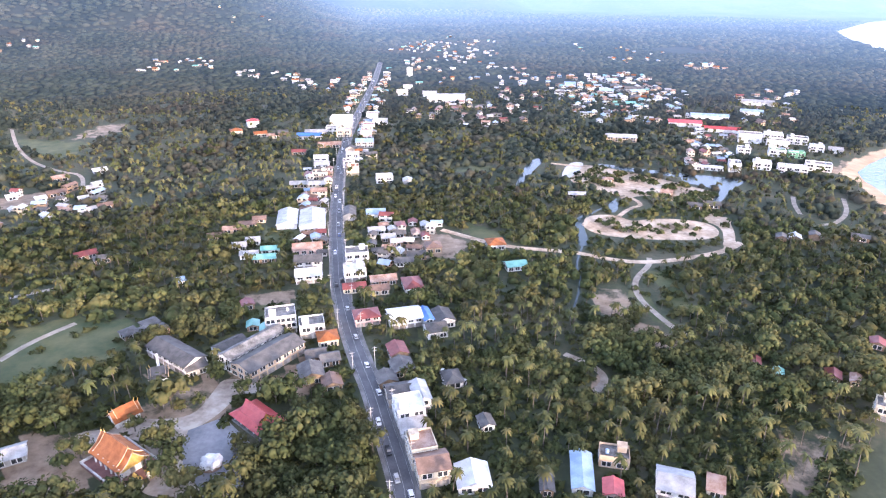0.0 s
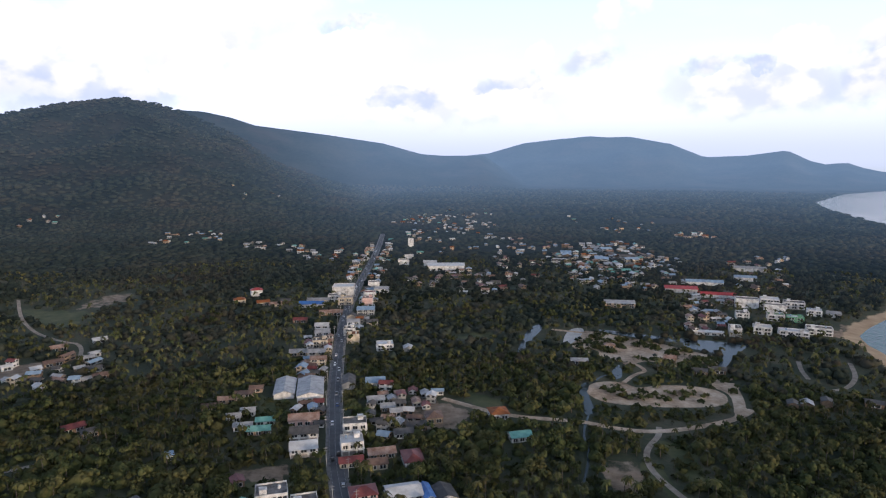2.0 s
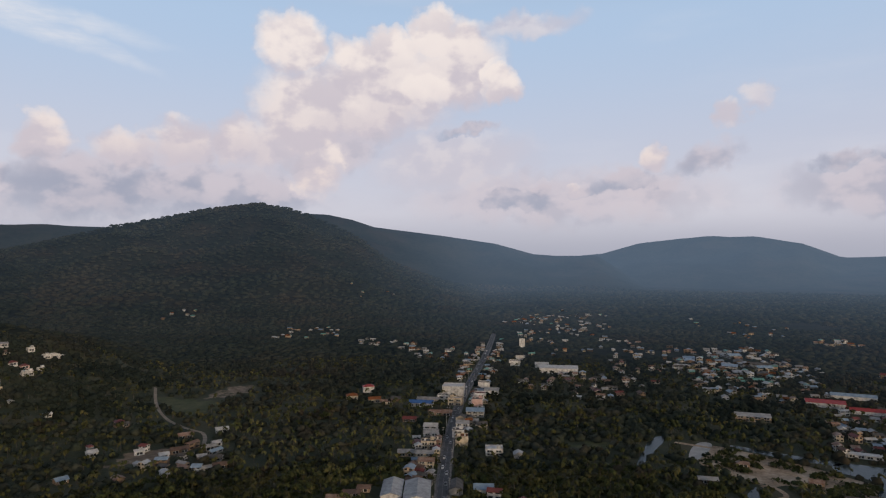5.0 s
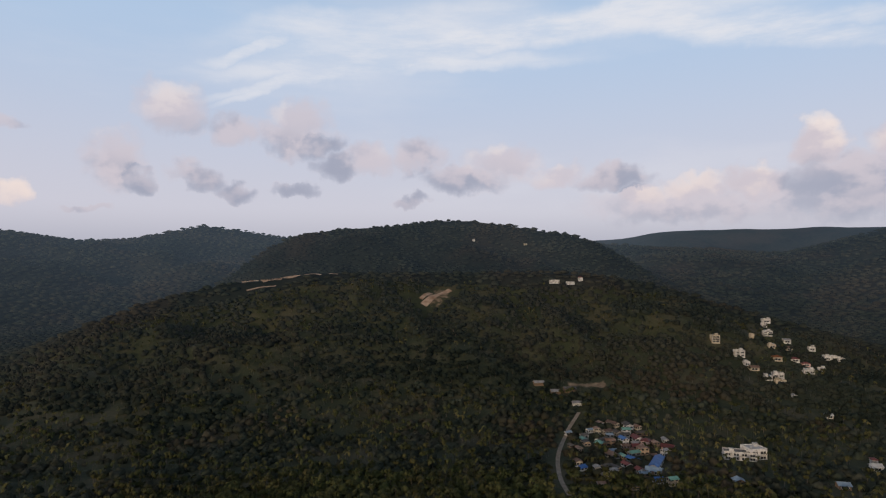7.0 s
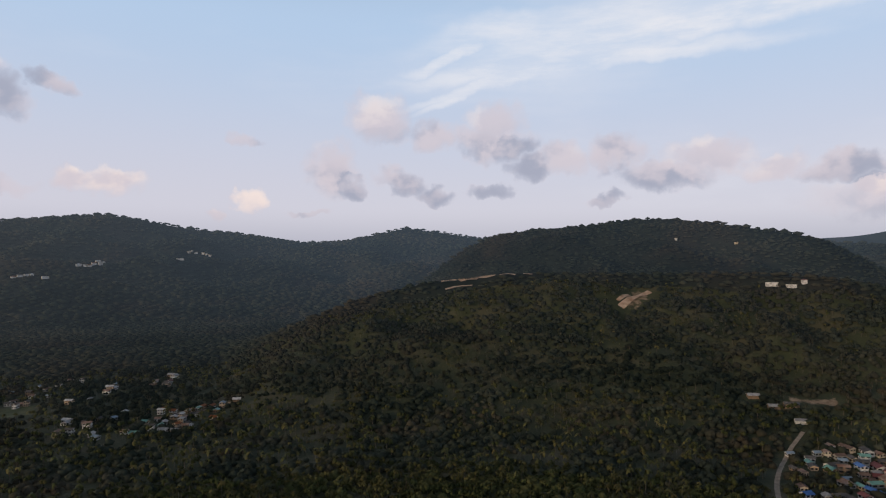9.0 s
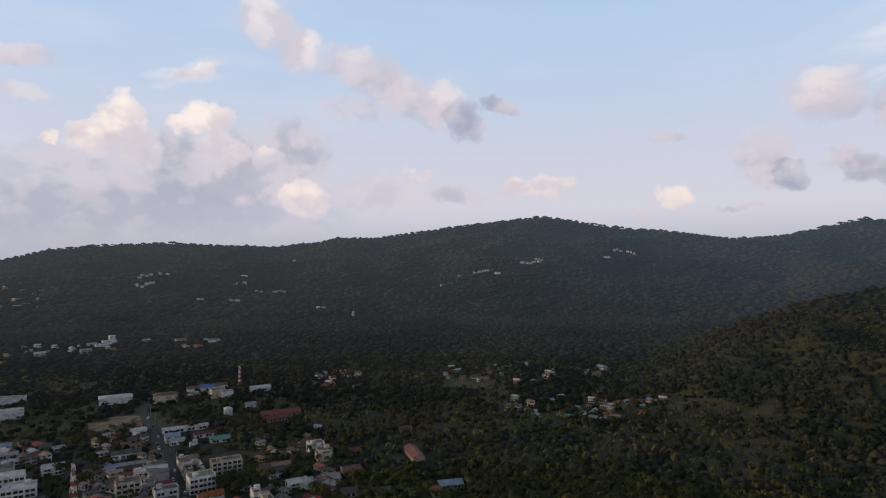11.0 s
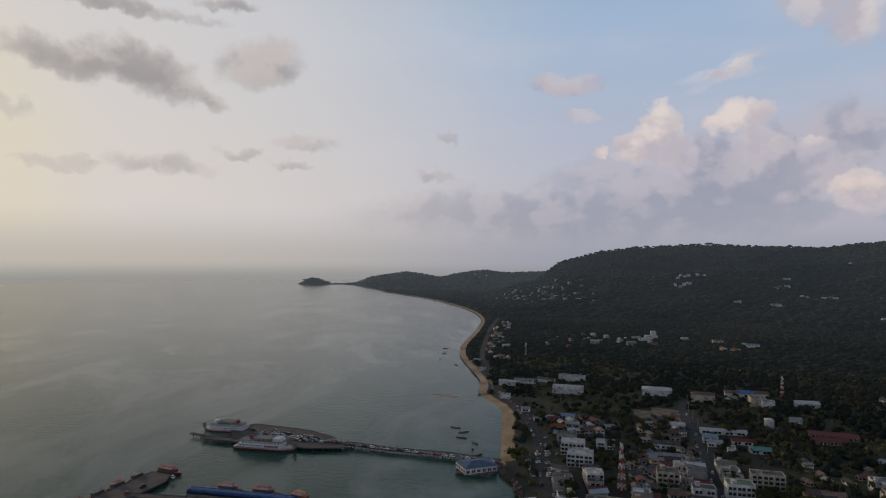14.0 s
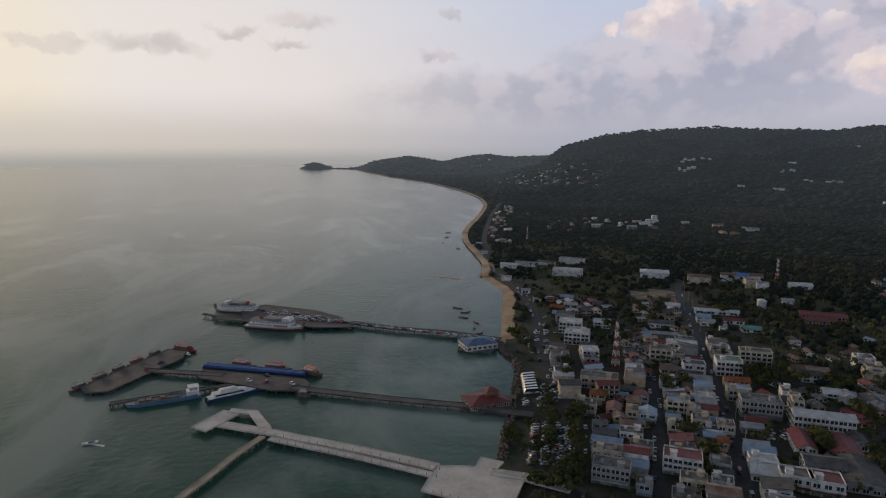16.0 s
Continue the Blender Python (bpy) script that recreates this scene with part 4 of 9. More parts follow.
WALLS = {
    "white": material("white_render", [(0.27, 0.26, 0.24), (0.54, 0.525, 0.50), (0.70, 0.685, 0.655)], 0.30, 0.8, 0.01, per=0.12),
    "cream": material("cream_render", [(0.22, 0.18, 0.13), (0.42, 0.36, 0.27), (0.54, 0.47, 0.36)], 0.30, 0.8, 0.01, per=0.12),
    "pink": material("pink_render", [(0.50, 0.33, 0.29), (0.62, 0.45, 0.40)], 0.35, 0.8, 0.01, per=0.1),
    "grey": material("bare_concrete", [(0.20, 0.20, 0.19), (0.36, 0.35, 0.33)], 0.3, 0.9, 0.02, per=0.12),
    "tan": material("tan_render", [(0.36, 0.25, 0.16), (0.50, 0.38, 0.26)], 0.35, 0.8, 0.01, per=0.12),
    "green": material("green_render", [(0.10, 0.24, 0.14), (0.16, 0.34, 0.20)], 0.35, 0.8, 0.01),
    "wood": material("weathered_boards", [(0.13, 0.085, 0.055), (0.24, 0.17, 0.11)], 0.8, 0.85, 0.01, per=0.2),
}
ROOFS = {
    "slate": material("grey_fibre_cement", [(0.050, 0.048, 0.047), (0.11, 0.103, 0.097)], 0.3, 0.85, 0.02, per=0.2),
    "pale": material("pale_sheet_metal", [(0.20, 0.20, 0.20), (0.36, 0.36, 0.355)], 0.3, 0.5, 0.01, per=0.15),
    "white": material("white_sheet_metal", [(0.38, 0.375, 0.365), (0.58, 0.575, 0.56)], 0.25, 0.5, 0.01, per=0.08),
    "red": material("red_glazed_tile", [(0.24, 0.028, 0.030), (0.38, 0.060, 0.055)], 0.4, 0.5, 0.02, per=0.12),
    "maroon": material("maroon_tile", [(0.12, 0.030, 0.028), (0.20, 0.055, 0.045)], 0.4, 0.6, 0.02, per=0.15),
    "orange": material("orange_glazed_tile", [(0.17, 0.056, 0.018), (0.28, 0.105, 0.036)], 0.4, 0.75, 0.02, spec=0.25, per=0.15),
    "blue": material("blue_sheet_metal", [(0.03, 0.10, 0.30), (0.06, 0.17, 0.44)], 0.3, 0.5, 0.01, per=0.15),
    "steel": material("dull_blue_sheet_metal", [(0.035, 0.075, 0.15), (0.075, 0.135, 0.24)], 0.3, 0.6, 0.01),
    "crimson": material("dark_red_tile", [(0.10, 0.012, 0.013), (0.18, 0.026, 0.026)], 0.4, 0.6, 0.02, per=0.12),
    "sky": material("light_blue_sheet", [(0.16, 0.23, 0.31), (0.27, 0.35, 0.43)], 0.3, 0.5, 0.01, per=0.15),
    "teal": material("teal_sheet_metal", [(0.10, 0.26, 0.22), (0.18, 0.37, 0.32)], 0.3, 0.5, 0.01, per=0.15),
    "brown": material("brown_roof_tile", [(0.10, 0.062, 0.045), (0.18, 0.115, 0.085)], 0.4, 0.75, 0.02, per=0.2),
    "deck": material("roof_deck_concrete", [(0.048, 0.046, 0.044), (0.12, 0.115, 0.108), (0.21, 0.20, 0.19)], 0.25, 0.9, 0.02, per=0.15),
    "moss": material("green_roof_deck", [(0.10, 0.17, 0.10), (0.18, 0.26, 0.16)], 0.25, 0.9, 0.02),
    "rust": material("rusted_sheet_metal", [(0.17, 0.085, 0.05), (0.33, 0.24, 0.19)], 0.25, 0.7, 0.01, per=0.2),
}
GLASS = material("window_glass", [(0.018, 0.022, 0.026), (0.04, 0.045, 0.05)], 0.5, 0.12, spec=0.6)
FRAME = material("window_frame", [(0.50, 0.49, 0.46), (0.66, 0.65, 0.62)], 1.0, 0.6)
DOORM = material("shop_shutter", [(0.14, 0.12, 0.10), (0.30, 0.28, 0.26)], 0.5, 0.6, per=0.4)
GOLD = material("gilded_stucco", [(0.48, 0.30, 0.07), (0.72, 0.50, 0.16)], 0.8, 0.35, metal=0.6)
WALL_WORDS = {"white": "white rendered", "cream": "cream rendered", "pink": "pink rendered", "grey": "bare grey concrete", "tan": "tan rendered", "green": "green painted", "wood": "weathered timber"}
ROOF_WORDS = {"slate": "dark grey fibre-cement", "pale": "pale sheet-metal", "white": "white sheet-metal", "red": "red tiled", "maroon": "maroon tiled", "orange": "orange tiled", "blue": "bright blue metal",
              "sky": "light blue metal", "steel": "dull blue metal", "crimson": "dark red tiled", "teal": "teal metal", "brown": "brown tiled", "deck": "flat concrete", "moss": "flat green-painted", "rust": "rusty sheet-metal"}


def box(bm, x0, x1, y0, y1, z0, z1):
    v = [bm.verts.new(p) for p in ((x0, y0, z0), (x1, y0, z0), (x1, y1, z0), (x0, y1, z0), (x0, y0, z1), (x1, y0, z1), (x1, y1, z1), (x0, y1, z1))]
    for f in ((0, 3, 2, 1), (4, 5, 6, 7), (0, 1, 5, 4), (1, 2, 6, 5), (2, 3, 7, 6), (3, 0, 4, 7)):
        bm.faces.new([v[i] for i in f])


def prism(bm, rings):
    """Skin a closed solid over rings of points, all of the same length."""
    vs = [[bm.verts.new(p) for p in ring] for ring in rings]
    n = len(rings[0])
    for a, b in zip(vs, vs[1:]):
        for k in range(n):
            bm.faces.new([a[k], a[(k + 1) % n], b[(k + 1) % n], b[k]])
    bm.faces.new(vs[0][::-1])
    bm.faces.new(vs[-1])


def solid(name, build, mat, parent=None, label=""):
    bm = bmesh.new()
    build(bm)
    bmesh.ops.recalc_face_normals(bm, faces=bm.faces[:])
    return part(name, bm, mat, parent, label)


# a unit window and a unit shutter door, 1 m by 1 m, standing proud of a wall that faces -y; each is one skin
def panelled(name, cols, rows, rim, sink, mats):
    bm = bmesh.new()
    g = [[bm.verts.new((-0.5 + i / cols, -0.12, j / rows)) for i in range(cols + 1)] for j in range(rows + 1)]
    for j in range(rows):
        for i in range(cols):
            bm.faces.new([g[j][i], g[j][i + 1], g[j + 1][i + 1], g[j + 1][i]])
    front = bm.faces[:]
    rim_edges = [e for e in bm.edges if e.is_boundary]
    ext = bmesh.ops.extrude_edge_only(bm, edges=rim_edges)
    bmesh.ops.translate(bm, verts=[v for v in ext["geom"] if isinstance(v, bmesh.types.BMVert)], vec=(0, 0.14, 0))
    bmesh.ops.inset_individual(bm, faces=front, thickness=rim, depth=-sink)
    for f in front:
        f.material_index = len(mats) - 1
    bmesh.ops.recalc_face_normals(bm, faces=bm.faces[:])
    me = bpy.data.meshes.new(name)
    bm.to_mesh(me)
    bm.free()
    for m in mats:
        me.materials.append(m)
    return me


WINDOW = panelled("window", 2, 1, 0.06, 0.07, [FRAME, GLASS])
DOOR = panelled("door", 1, 4, 0.02, 0.03, [DOORM])


def roof_solid(bm, kind, w, d, h, pitch, over=0.6, thick=0.18):
    W, D = w / 2 + over, d / 2 + over
    pitch = min(pitch, 4.2 / min(w, d))
    rise = pitch * min(w, d) / 2
    drop = pitch * over
    if kind == "gable":
        along = w >= d
        a, b = (W, D) if along else (D, W)
        ring = lambda x: [(x, -b, h - drop), (x, 0, h + rise), (x, b, h - drop), (x, b, h - drop - thick), (x, 0, h + rise - thick), (x, -b, h - drop - thick)]
        turn = (lambda p: p) if along else (lambda p: (p[1], p[0], p[2]))
        prism(bm, [[turn(p) for p in ring(-a)], [turn(p) for p in ring(a)]])
        # ridge cap
        cap = lambda x: [(x, -0.25, h + rise - 0.02), (x, 0, h + rise + 0.12), (x, 0.25, h + rise - 0.02)]
        prism(bm, [[turn(p) for p in cap(-a)], [turn(p) for p in cap(a)]])
    elif kind == "hip":
        r = abs(w - d) / 2
        rx, ry = (r + 0.05, 0.05) if w >= d else (0.05, r + 0.05)
        prism(bm, [[(-W, -D, h - drop - thick), (W, -D, h - drop - thick), (W, D, h - drop - thick), (-W, D, h - drop - thick)],
                   [(-W, -D, h - drop), (W, -D, h - drop), (W, D, h - drop), (-W, D, h - drop)],
                   [(-rx, -ry, h + rise), (rx, -ry, h + rise), (rx, ry, h + rise), (-rx, ry, h + rise)]])
    elif kind == "shed":
        s = pitch * d * 0.5
        prism(bm, [[(-W, -D, h), (W, -D, h), (W, D, h + s), (-W, D, h + s)], [(-W, -D, h + thick), (W, -D, h + thick), (W, D, h + s + thick), (-W, D, h + s + thick)]])
    else:  # flat deck behind a parapet, with a stair head
        box(bm, -w / 2 + 0.2, w / 2 - 0.2, -d / 2 + 0.2, d / 2 - 0.2, h, h + 0.12)


def gable_wall(bm, w, d, h, rise):
    """The triangles of wall under a gable."""
    if w >= d:
        for x in (-w / 2, w / 2 - 0.2):
            prism(bm, [[(x, -d / 2, h), (x, d / 2, h), (x, 0, h + rise - 0.2)], [(x + 0.2, -d / 2, h), (x + 0.2, d / 2, h), (x + 0.2, 0, h + rise - 0.2)]])
    else:
        for y in (-d / 2, d / 2 - 0.2):
            prism(bm, [[(-w / 2, y, h), (w / 2, y, h), (0, y, h + rise - 0.2)], [(-w / 2, y + 0.2, h), (w / 2, y + 0.2, h), (0, y + 0.2, h + rise - 0.2)]])


house_rng = random.Random(3)


def house(x, y, w, d, h, rot, roof="gable", wall="white", cover="slate", z=None, detail=2, name="house", pitch=0.42, group=""):
    """A building of w by d metres and h to the eaves. detail 2: windows on every side and doors; 1: windows on the long sides; 0: none can be told."""
    r = house_rng
    if z is None:
        z = float(height(np.array([x]), np.array([y]))[0])
    if name == "house":
        name = "town_building" if "harbour" in group else "villa" if "villas" in group else name
    base = new(name)
    base.matrix_world = pose(x, y, z, 0, 0, rot)
    storeys = max(1, round(h / 3.2))
    words = ("low", "low", "two-storey", "three-storey", "four-storey", "five-storey", "six-storey")[min(storeys, 6)]
    tagged(base, f"{words} {WALL_WORDS[wall]} building with {ROOF_WORDS[cover]} roof", "building", group or "houses of the town")
    FOOT.append((x, y, math.hypot(w, d) / 2 * 0.85))

    def shell(bm):
        box(bm, -w / 2, w / 2, -d / 2, d / 2, -1.5 if z > 5 else -0.3, h)
        if roof == "gable":
            gable_wall(bm, w, d, h, min(pitch * min(w, d) / 2, 2.1))
        if roof == "flat":
            for x0, x1, y0, y1 in ((-w / 2, w / 2, -d / 2, -d / 2 + 0.2), (-w / 2, w / 2, d / 2 - 0.2, d / 2), (-w / 2, -w / 2 + 0.2, -d / 2 + 0.2, d / 2 - 0.2), (w / 2 - 0.2, w / 2, -d / 2 + 0.2, d / 2 - 0.2)):
                box(bm, x0, x1, y0, y1, h + 0.003, h + 0.9)
    solid("wall", shell, WALLS[wall], base)
    solid("roof", lambda bm: roof_solid(bm, roof, w, d, h, pitch), ROOFS[cover], base)
    if roof == "flat" and detail and min(w, d) > 5:
        sx, sy = r.choice((-1, 1)) * w * 0.25, r.choice((-1, 1)) * d * 0.22
        solid("stair_head", lambda bm: (box(bm, sx - 1.6, sx + 1.6, sy - 1.5, sy + 1.5, h + 0.12, h + 2.5), box(bm, sx - 1.8, sx + 1.8, sy - 1.7, sy + 1.7, h + 2.5, h + 2.65)), WALLS[wall], base)
        if r.random() < 0.7:
            tx, ty = -sx, r.uniform(-0.2, 0.2) * d

            def tank(bm):
                bmesh.ops.create_cone(bm, cap_ends=True, segments=10, radius1=0.7, radius2=0.7, depth=1.5, matrix=Matrix.Translation((tx, ty, h + 0.9)))
                bmesh.ops.create_cone(bm, cap_ends=True, segments=10, radius1=0.7, radius2=0.2, depth=0.3, matrix=Matrix.Translation((tx, ty, h + 1.8)))
            solid("water_tank", tank, ROOFS[r.choice(("pale", "sky", "white"))], base)
    if not detail:
        return base
    if storeys > 1:
        for k in range(1, storeys):
            zz = h * k / storeys
            solid("floor_band", lambda bm: box(bm, -w / 2 - 0.35, w / 2 + 0.35, -d / 2 - 0.35, d / 2 + 0.35, zz - 0.12, zz + 0.10), WALLS[wall], base)
    if "harbour" in group and storeys > 1 and w > 7 and roof == "flat":
        for k in range(1, storeys):
            zz = h * k / storeys
            solid("balcony", lambda bm: (box(bm, -w / 2 + 0.1, w / 2 - 0.1, -d / 2 - 1.5, -d / 2 - 0.36, zz - 0.1, zz + 0.08), box(bm, -w / 2 + 0.1, w / 2 - 0.1, -d / 2 - 1.5, -d / 2 - 1.38, zz + 0.084, zz + 0.85)), WALLS[wall], base)
    if "harbour" in group and storeys > 1 and detail == 2:
        tone = r.choice(("slate", "sky", "rust", "white", "maroon", "teal", "pale"))
        solid("awning", lambda bm: prism(bm, [[(q, -d / 2 - 2.0, 2.45), (q, -d / 2 - 0.02, 2.75), (q, -d / 2 - 0.02, 2.83), (q, -d / 2 - 2.0, 2.53)] for q in (-w / 2 + 0.2, w / 2 - 0.2)]), ROOFS[tone], base)
    for face in range(4):
        long, off = (w, d / 2) if face % 2 == 0 else (d, w / 2)
        if detail == 1 and (long < max(w, d) - 0.01 or face > 1):
            continue
        cols = max(1, min(int(long / (4.0 if detail == 2 else 5.5)), 8 if detail == 2 else 4))
        for k in range(storeys):
            for c in range(cols):
                at = (c + 0.5 - cols / 2) * long / cols
                shop = k == 0 and face == 0 and detail == 2 and storeys > 1
                o = new("door" if shop else "window", DOOR if shop else WINDOW)
                o.parent = base
                ww, hh, zz = (long / cols * 0.78, 2.4, 0.05) if shop else (long / cols * (0.90 if storeys > 2 else 0.66), min(2.1, h / storeys * 0.64), h * k / storeys + 0.55)
                o.matrix_local = pose(0, 0, 0, 0, 0, 90 * face) @ Matrix.Translation((at, -off, zz)) @ Matrix.Diagonal((ww, 1, hh, 1))
    return base

def villa_cluster(x, y, long, tall, rot, wall):
    """A terrace of white villas stepped along the slope."""
    r = house_rng
    at, t = -long / 2, radians(rot)
    while at < long / 2 - 4:
        w = r.uniform(7, 15)
        off = r.uniform(-9, 9)
        cx, cy = x + (at + w / 2) * math.cos(t) - off * math.sin(t), y + (at + w / 2) * math.sin(t) + off * math.cos(t)
        house(cx, cy, w, r.uniform(7, 12), tall * r.uniform(0.6, 1.3), rot + r.uniform(-15, 15), r.choice(("flat", "hip", "gable")), wall, r.choice(("white", "white", "pale", "deck", "rust")), detail=0, group="villas on the far slopes")
        at += w + r.uniform(0.5, 5)


def far_houses(spots):
    """Houses too far off to tell their parts: bodies and roofs of a whole quarter in one mesh."""
    keys = sorted({s[5] for s in spots}) + sorted({s[6] for s in spots})
    mats = [ROOFS[k] for k in sorted({s[5] for s in spots})] + [WALLS[k] for k in sorted({s[6] for s in spots})]
    n_roof = len({s[5] for s in spots})
    bm = bmesh.new()
    for x, y, w, d, rot, cover, wall, h, z in spots:
        n0, v0 = len(bm.faces), len(bm.verts)
        box(bm, -w / 2, w / 2, -d / 2, d / 2, -1.5, h)
        gable_wall(bm, w, d, h, min(0.42 * min(w, d) / 2, 2.1))
        n1 = len(bm.faces)
        for lift in ((0.9,) if h < 5 else (0.9, 4.0)):
            for at in (-0.26, 0.26):
                for s in (-1, 1):
                    box(bm, at * w - 0.16 * w, at * w + 0.16 * w, s * d / 2 - 0.04, s * d / 2 + 0.04, lift, lift + 1.35)
                    box(bm, s * w / 2 - 0.04, s * w / 2 + 0.04, at * d - 0.15 * d, at * d + 0.15 * d, lift, lift + 1.35)
        n2 = len(bm.faces)
        roof_solid(bm, "gable", w, d, h, 0.42)
        bm.faces.ensure_lookup_table()
        bm.verts.ensure_lookup_table()
        for f in bm.faces[n0:n1]:
            f.material_index = n_roof + keys[n_roof:].index(wall)
        for f in bm.faces[n1:n2]:
            f.material_index = len(keys)
        for f in bm.faces[n2:]:
            f.material_index = keys[:n_roof].index(cover)
        bmesh.ops.transform(bm, matrix=pose(x, y, z, 0, 0, rot), verts=bm.verts[v0:])
        FOOT.append((x, y, math.hypot(w, d) / 2 * 0.85))
    bmesh.ops.recalc_face_normals(bm, faces=bm.faces[:])
    ob = part("distant_houses", bm, mats[0])
    for m in mats[1:] + [GLASS]:
        ob.data.materials.append(m)
    tagged(ob, "scattered small houses with pale metal and tiled roofs", "houses", kind="stuff")

# along the highway
house(-82, 268, 14.3, 11.2, 9.3, 16, "flat", "white", "deck")
house(-66, 264, 11.8, 9.6, 6.8, 16, "flat", "white", "deck")
house(-57, 256, 9.1, 8.8, 4.2, 18, "hip", "cream", "orange")
house(-60, 242, 8.7, 7.2, 3.4, 18, "gable", "wood", "slate")
house(-53, 239, 8.2, 7.2, 3.4, 18, "gable", "wood", "slate")
house(-59, 227, 10.0, 10.4, 4.2, 19, "gable", "wood", "slate")
house(-49, 221, 7.7, 8.0, 3.4, 19, "gable", "wood", "brown")
house(-80, 323, 14.4, 11.2, 5.1, 14, "gable", "white", "white")
house(-84, 342, 15.7, 11.2, 5.1, 10, "gable", "white", "slate")
house(-89, 363, 17.8, 10.4, 4.2, 11, "gable", "pink", "rust")
house(-96, 413, 17.0, 33.6, 4.4, 11, "gable", "white", "pale", detail=1)
house(-114, 415, 13.3, 30.0, 3.8, 11, "gable", "white", "pale", detail=1)
house(-112, 348, 12.9, 7.2, 3.4, 10, "gable", "wood", "teal")
house(-123, 353, 10.6, 6.4, 3.4, 10, "gable", "white", "pale")
house(-112, 361, 10.8, 6.4, 3.4, 11, "gable", "white", "teal")
house(-133, 366, 8.4, 7.2, 3.4, 11, "gable", "white", "pale")
house(-127, 375, 8.5, 7.2, 3.4, 11, "gable", "white", "pale")
house(-153, 383, 12.1, 6.4, 3.0, 11, "gable", "tan", "brown", detail=1)
house(-147, 395, 11.7, 6.4, 3.0, 11, "gable", "tan", "rust", detail=1)
house(-139, 405, 11.9, 6.4, 3.0, 8, "gable", "tan", "brown", detail=1)
house(-134, 415, 8.6, 6.4, 3.0, 8, "gable", "tan", "brown", detail=1)
house(-103, 473, 12.0, 8.0, 5.1, 8, "gable", "cream", "rust", detail=1)
house(-108, 491, 14.1, 8.0, 5.1, 8, "gable", "cream", "pale", detail=1)
house(-124, 496, 14.2, 8.0, 3.4, 8, "gable", "tan", "pale", detail=1)
house(-111, 519, 12.2, 8.8, 6.0, 8, "flat", "cream", "deck", detail=1)
house(-115, 549, 12.8, 11.2, 5.1, 8, "gable", "white", "pale", detail=1)
house(-120, 571, 12.3, 9.6, 5.1, 5, "gable", "white", "white", detail=1)
house(-96, 268, 5.5, 5.6, 3.0, 16, "gable", "wood", "teal")
house(-89, 265, 4.9, 5.6, 3.0, 16, "gable", "wood", "teal")
house(-125, 724, 24.5, 20.8, 11.0, 3, "flat", "white", "white", detail=0)
house(-129, 691, 15.7, 11.2, 6.8, 3, "flat", "white", "deck", detail=1)
house(-115, 676, 15.4, 9.6, 7.6, 3, "flat", "cream", "pale", detail=1)
house(-150, 664, 26.0, 11.2, 4.2, 3, "gable", "white", "blue", detail=1)
house(-146, 682, 24.5, 8.0, 4.2, 3, "gable", "cream", "pale", detail=1)
house(-116, 630, 10.3, 9.6, 3.4, 5, "gable", "wood", "rust", detail=1)
house(-127, 629, 13.4, 8.0, 3.4, 5, "gable", "wood", "rust", detail=1)
house(-147, 599, 12.9, 7.2, 3.4, 5, "gable", "wood", "maroon", detail=1)
house(-41, 276, 12.2, 9.6, 5.1, 16, "hip", "pink", "maroon")
house(-22, 276, 16.1, 12.8, 5.1, 16, "gable", "white", "white")
house(-11, 276, 4.5, 12.8, 5.1, 18, "gable", "white", "blue")
house(-3, 276, 10.1, 12.0, 4.2, 18, "gable", "white", "slate")
house(-6, 265, 9.8, 9.6, 4.2, 18, "gable", "white", "slate")
house(-23, 245, 7.8, 9.6, 4.2, 19, "gable", "wood", "maroon")
house(-20, 233, 9.3, 9.6, 3.4, 19, "gable", "wood", "slate")
house(-26, 224, 7.8, 8.0, 3.4, 19, "gable", "wood", "slate")
house(-15, 201, 11.1, 10.4, 7.6, 17, "flat", "white", "white")
house(-19, 213, 11.6, 9.6, 5.1, 16, "gable", "cream", "slate")
house(-11, 210, 6.1, 12.8, 6.8, 16, "gable", "white", "pale")
house(-13, 192, 9.6, 6.4, 3.4, 17, "shed", "white", "pale")
house(-9, 178, 9.4, 10.4, 8.5, 16, "flat", "cream", "rust")
house(-5, 169, 10.8, 9.6, 7.6, 14, "gable", "cream", "brown")
house(-12, 182, 4.4, 8.0, 6.0, 16, "gable", "white", "slate")
house(-54, 326, 12.2, 11.2, 6.8, 14, "flat", "white", "white")
house(-56, 350, 13.6, 10.4, 6.8, 10, "flat", "white", "deck")
house(-52, 310, 12.3, 7.2, 3.4, 14, "gable", "cream", "maroon")
house(-37, 320, 14.3, 8.0, 3.4, 14, "gable", "wood", "rust")
house(-38, 308, 10.0, 7.2, 3.4, 14, "gable", "cream", "brown")
house(-20, 313, 10.0, 14.4, 4.2, 14, "hip", "white", "maroon")
house(-49, 395, 11.0, 7.2, 3.4, 11, "gable", "white", "pale")
house(-40, 383, 8.7, 7.2, 3.4, 11, "gable", "wood", "pale")
house(-34, 375, 7.2, 6.4, 3.4, 11, "gable", "wood", "pale")
house(-33, 390, 7.5, 6.4, 3.0, 11, "gable", "wood", "slate")
house(-53, 427, 13.1, 11.2, 4.2, 8, "gable", "white", "sky", detail=1)
house(-72, 427, 8.7, 17.6, 4.2, 8, "gable", "grey", "slate", detail=1)
house(-55, 512, 14.1, 11.2, 5.1, 8, "flat", "white", "white", detail=1)
house(-35, 508, 7.7, 8.0, 3.4, 8, "gable", "grey", "pale", detail=1)
house(-85, 533, 10.7, 11.2, 7.6, 8, "flat", "cream", "orange", detail=1)
house(-92, 557, 10.2, 9.6, 6.0, 5, "flat", "white", "deck", detail=1)
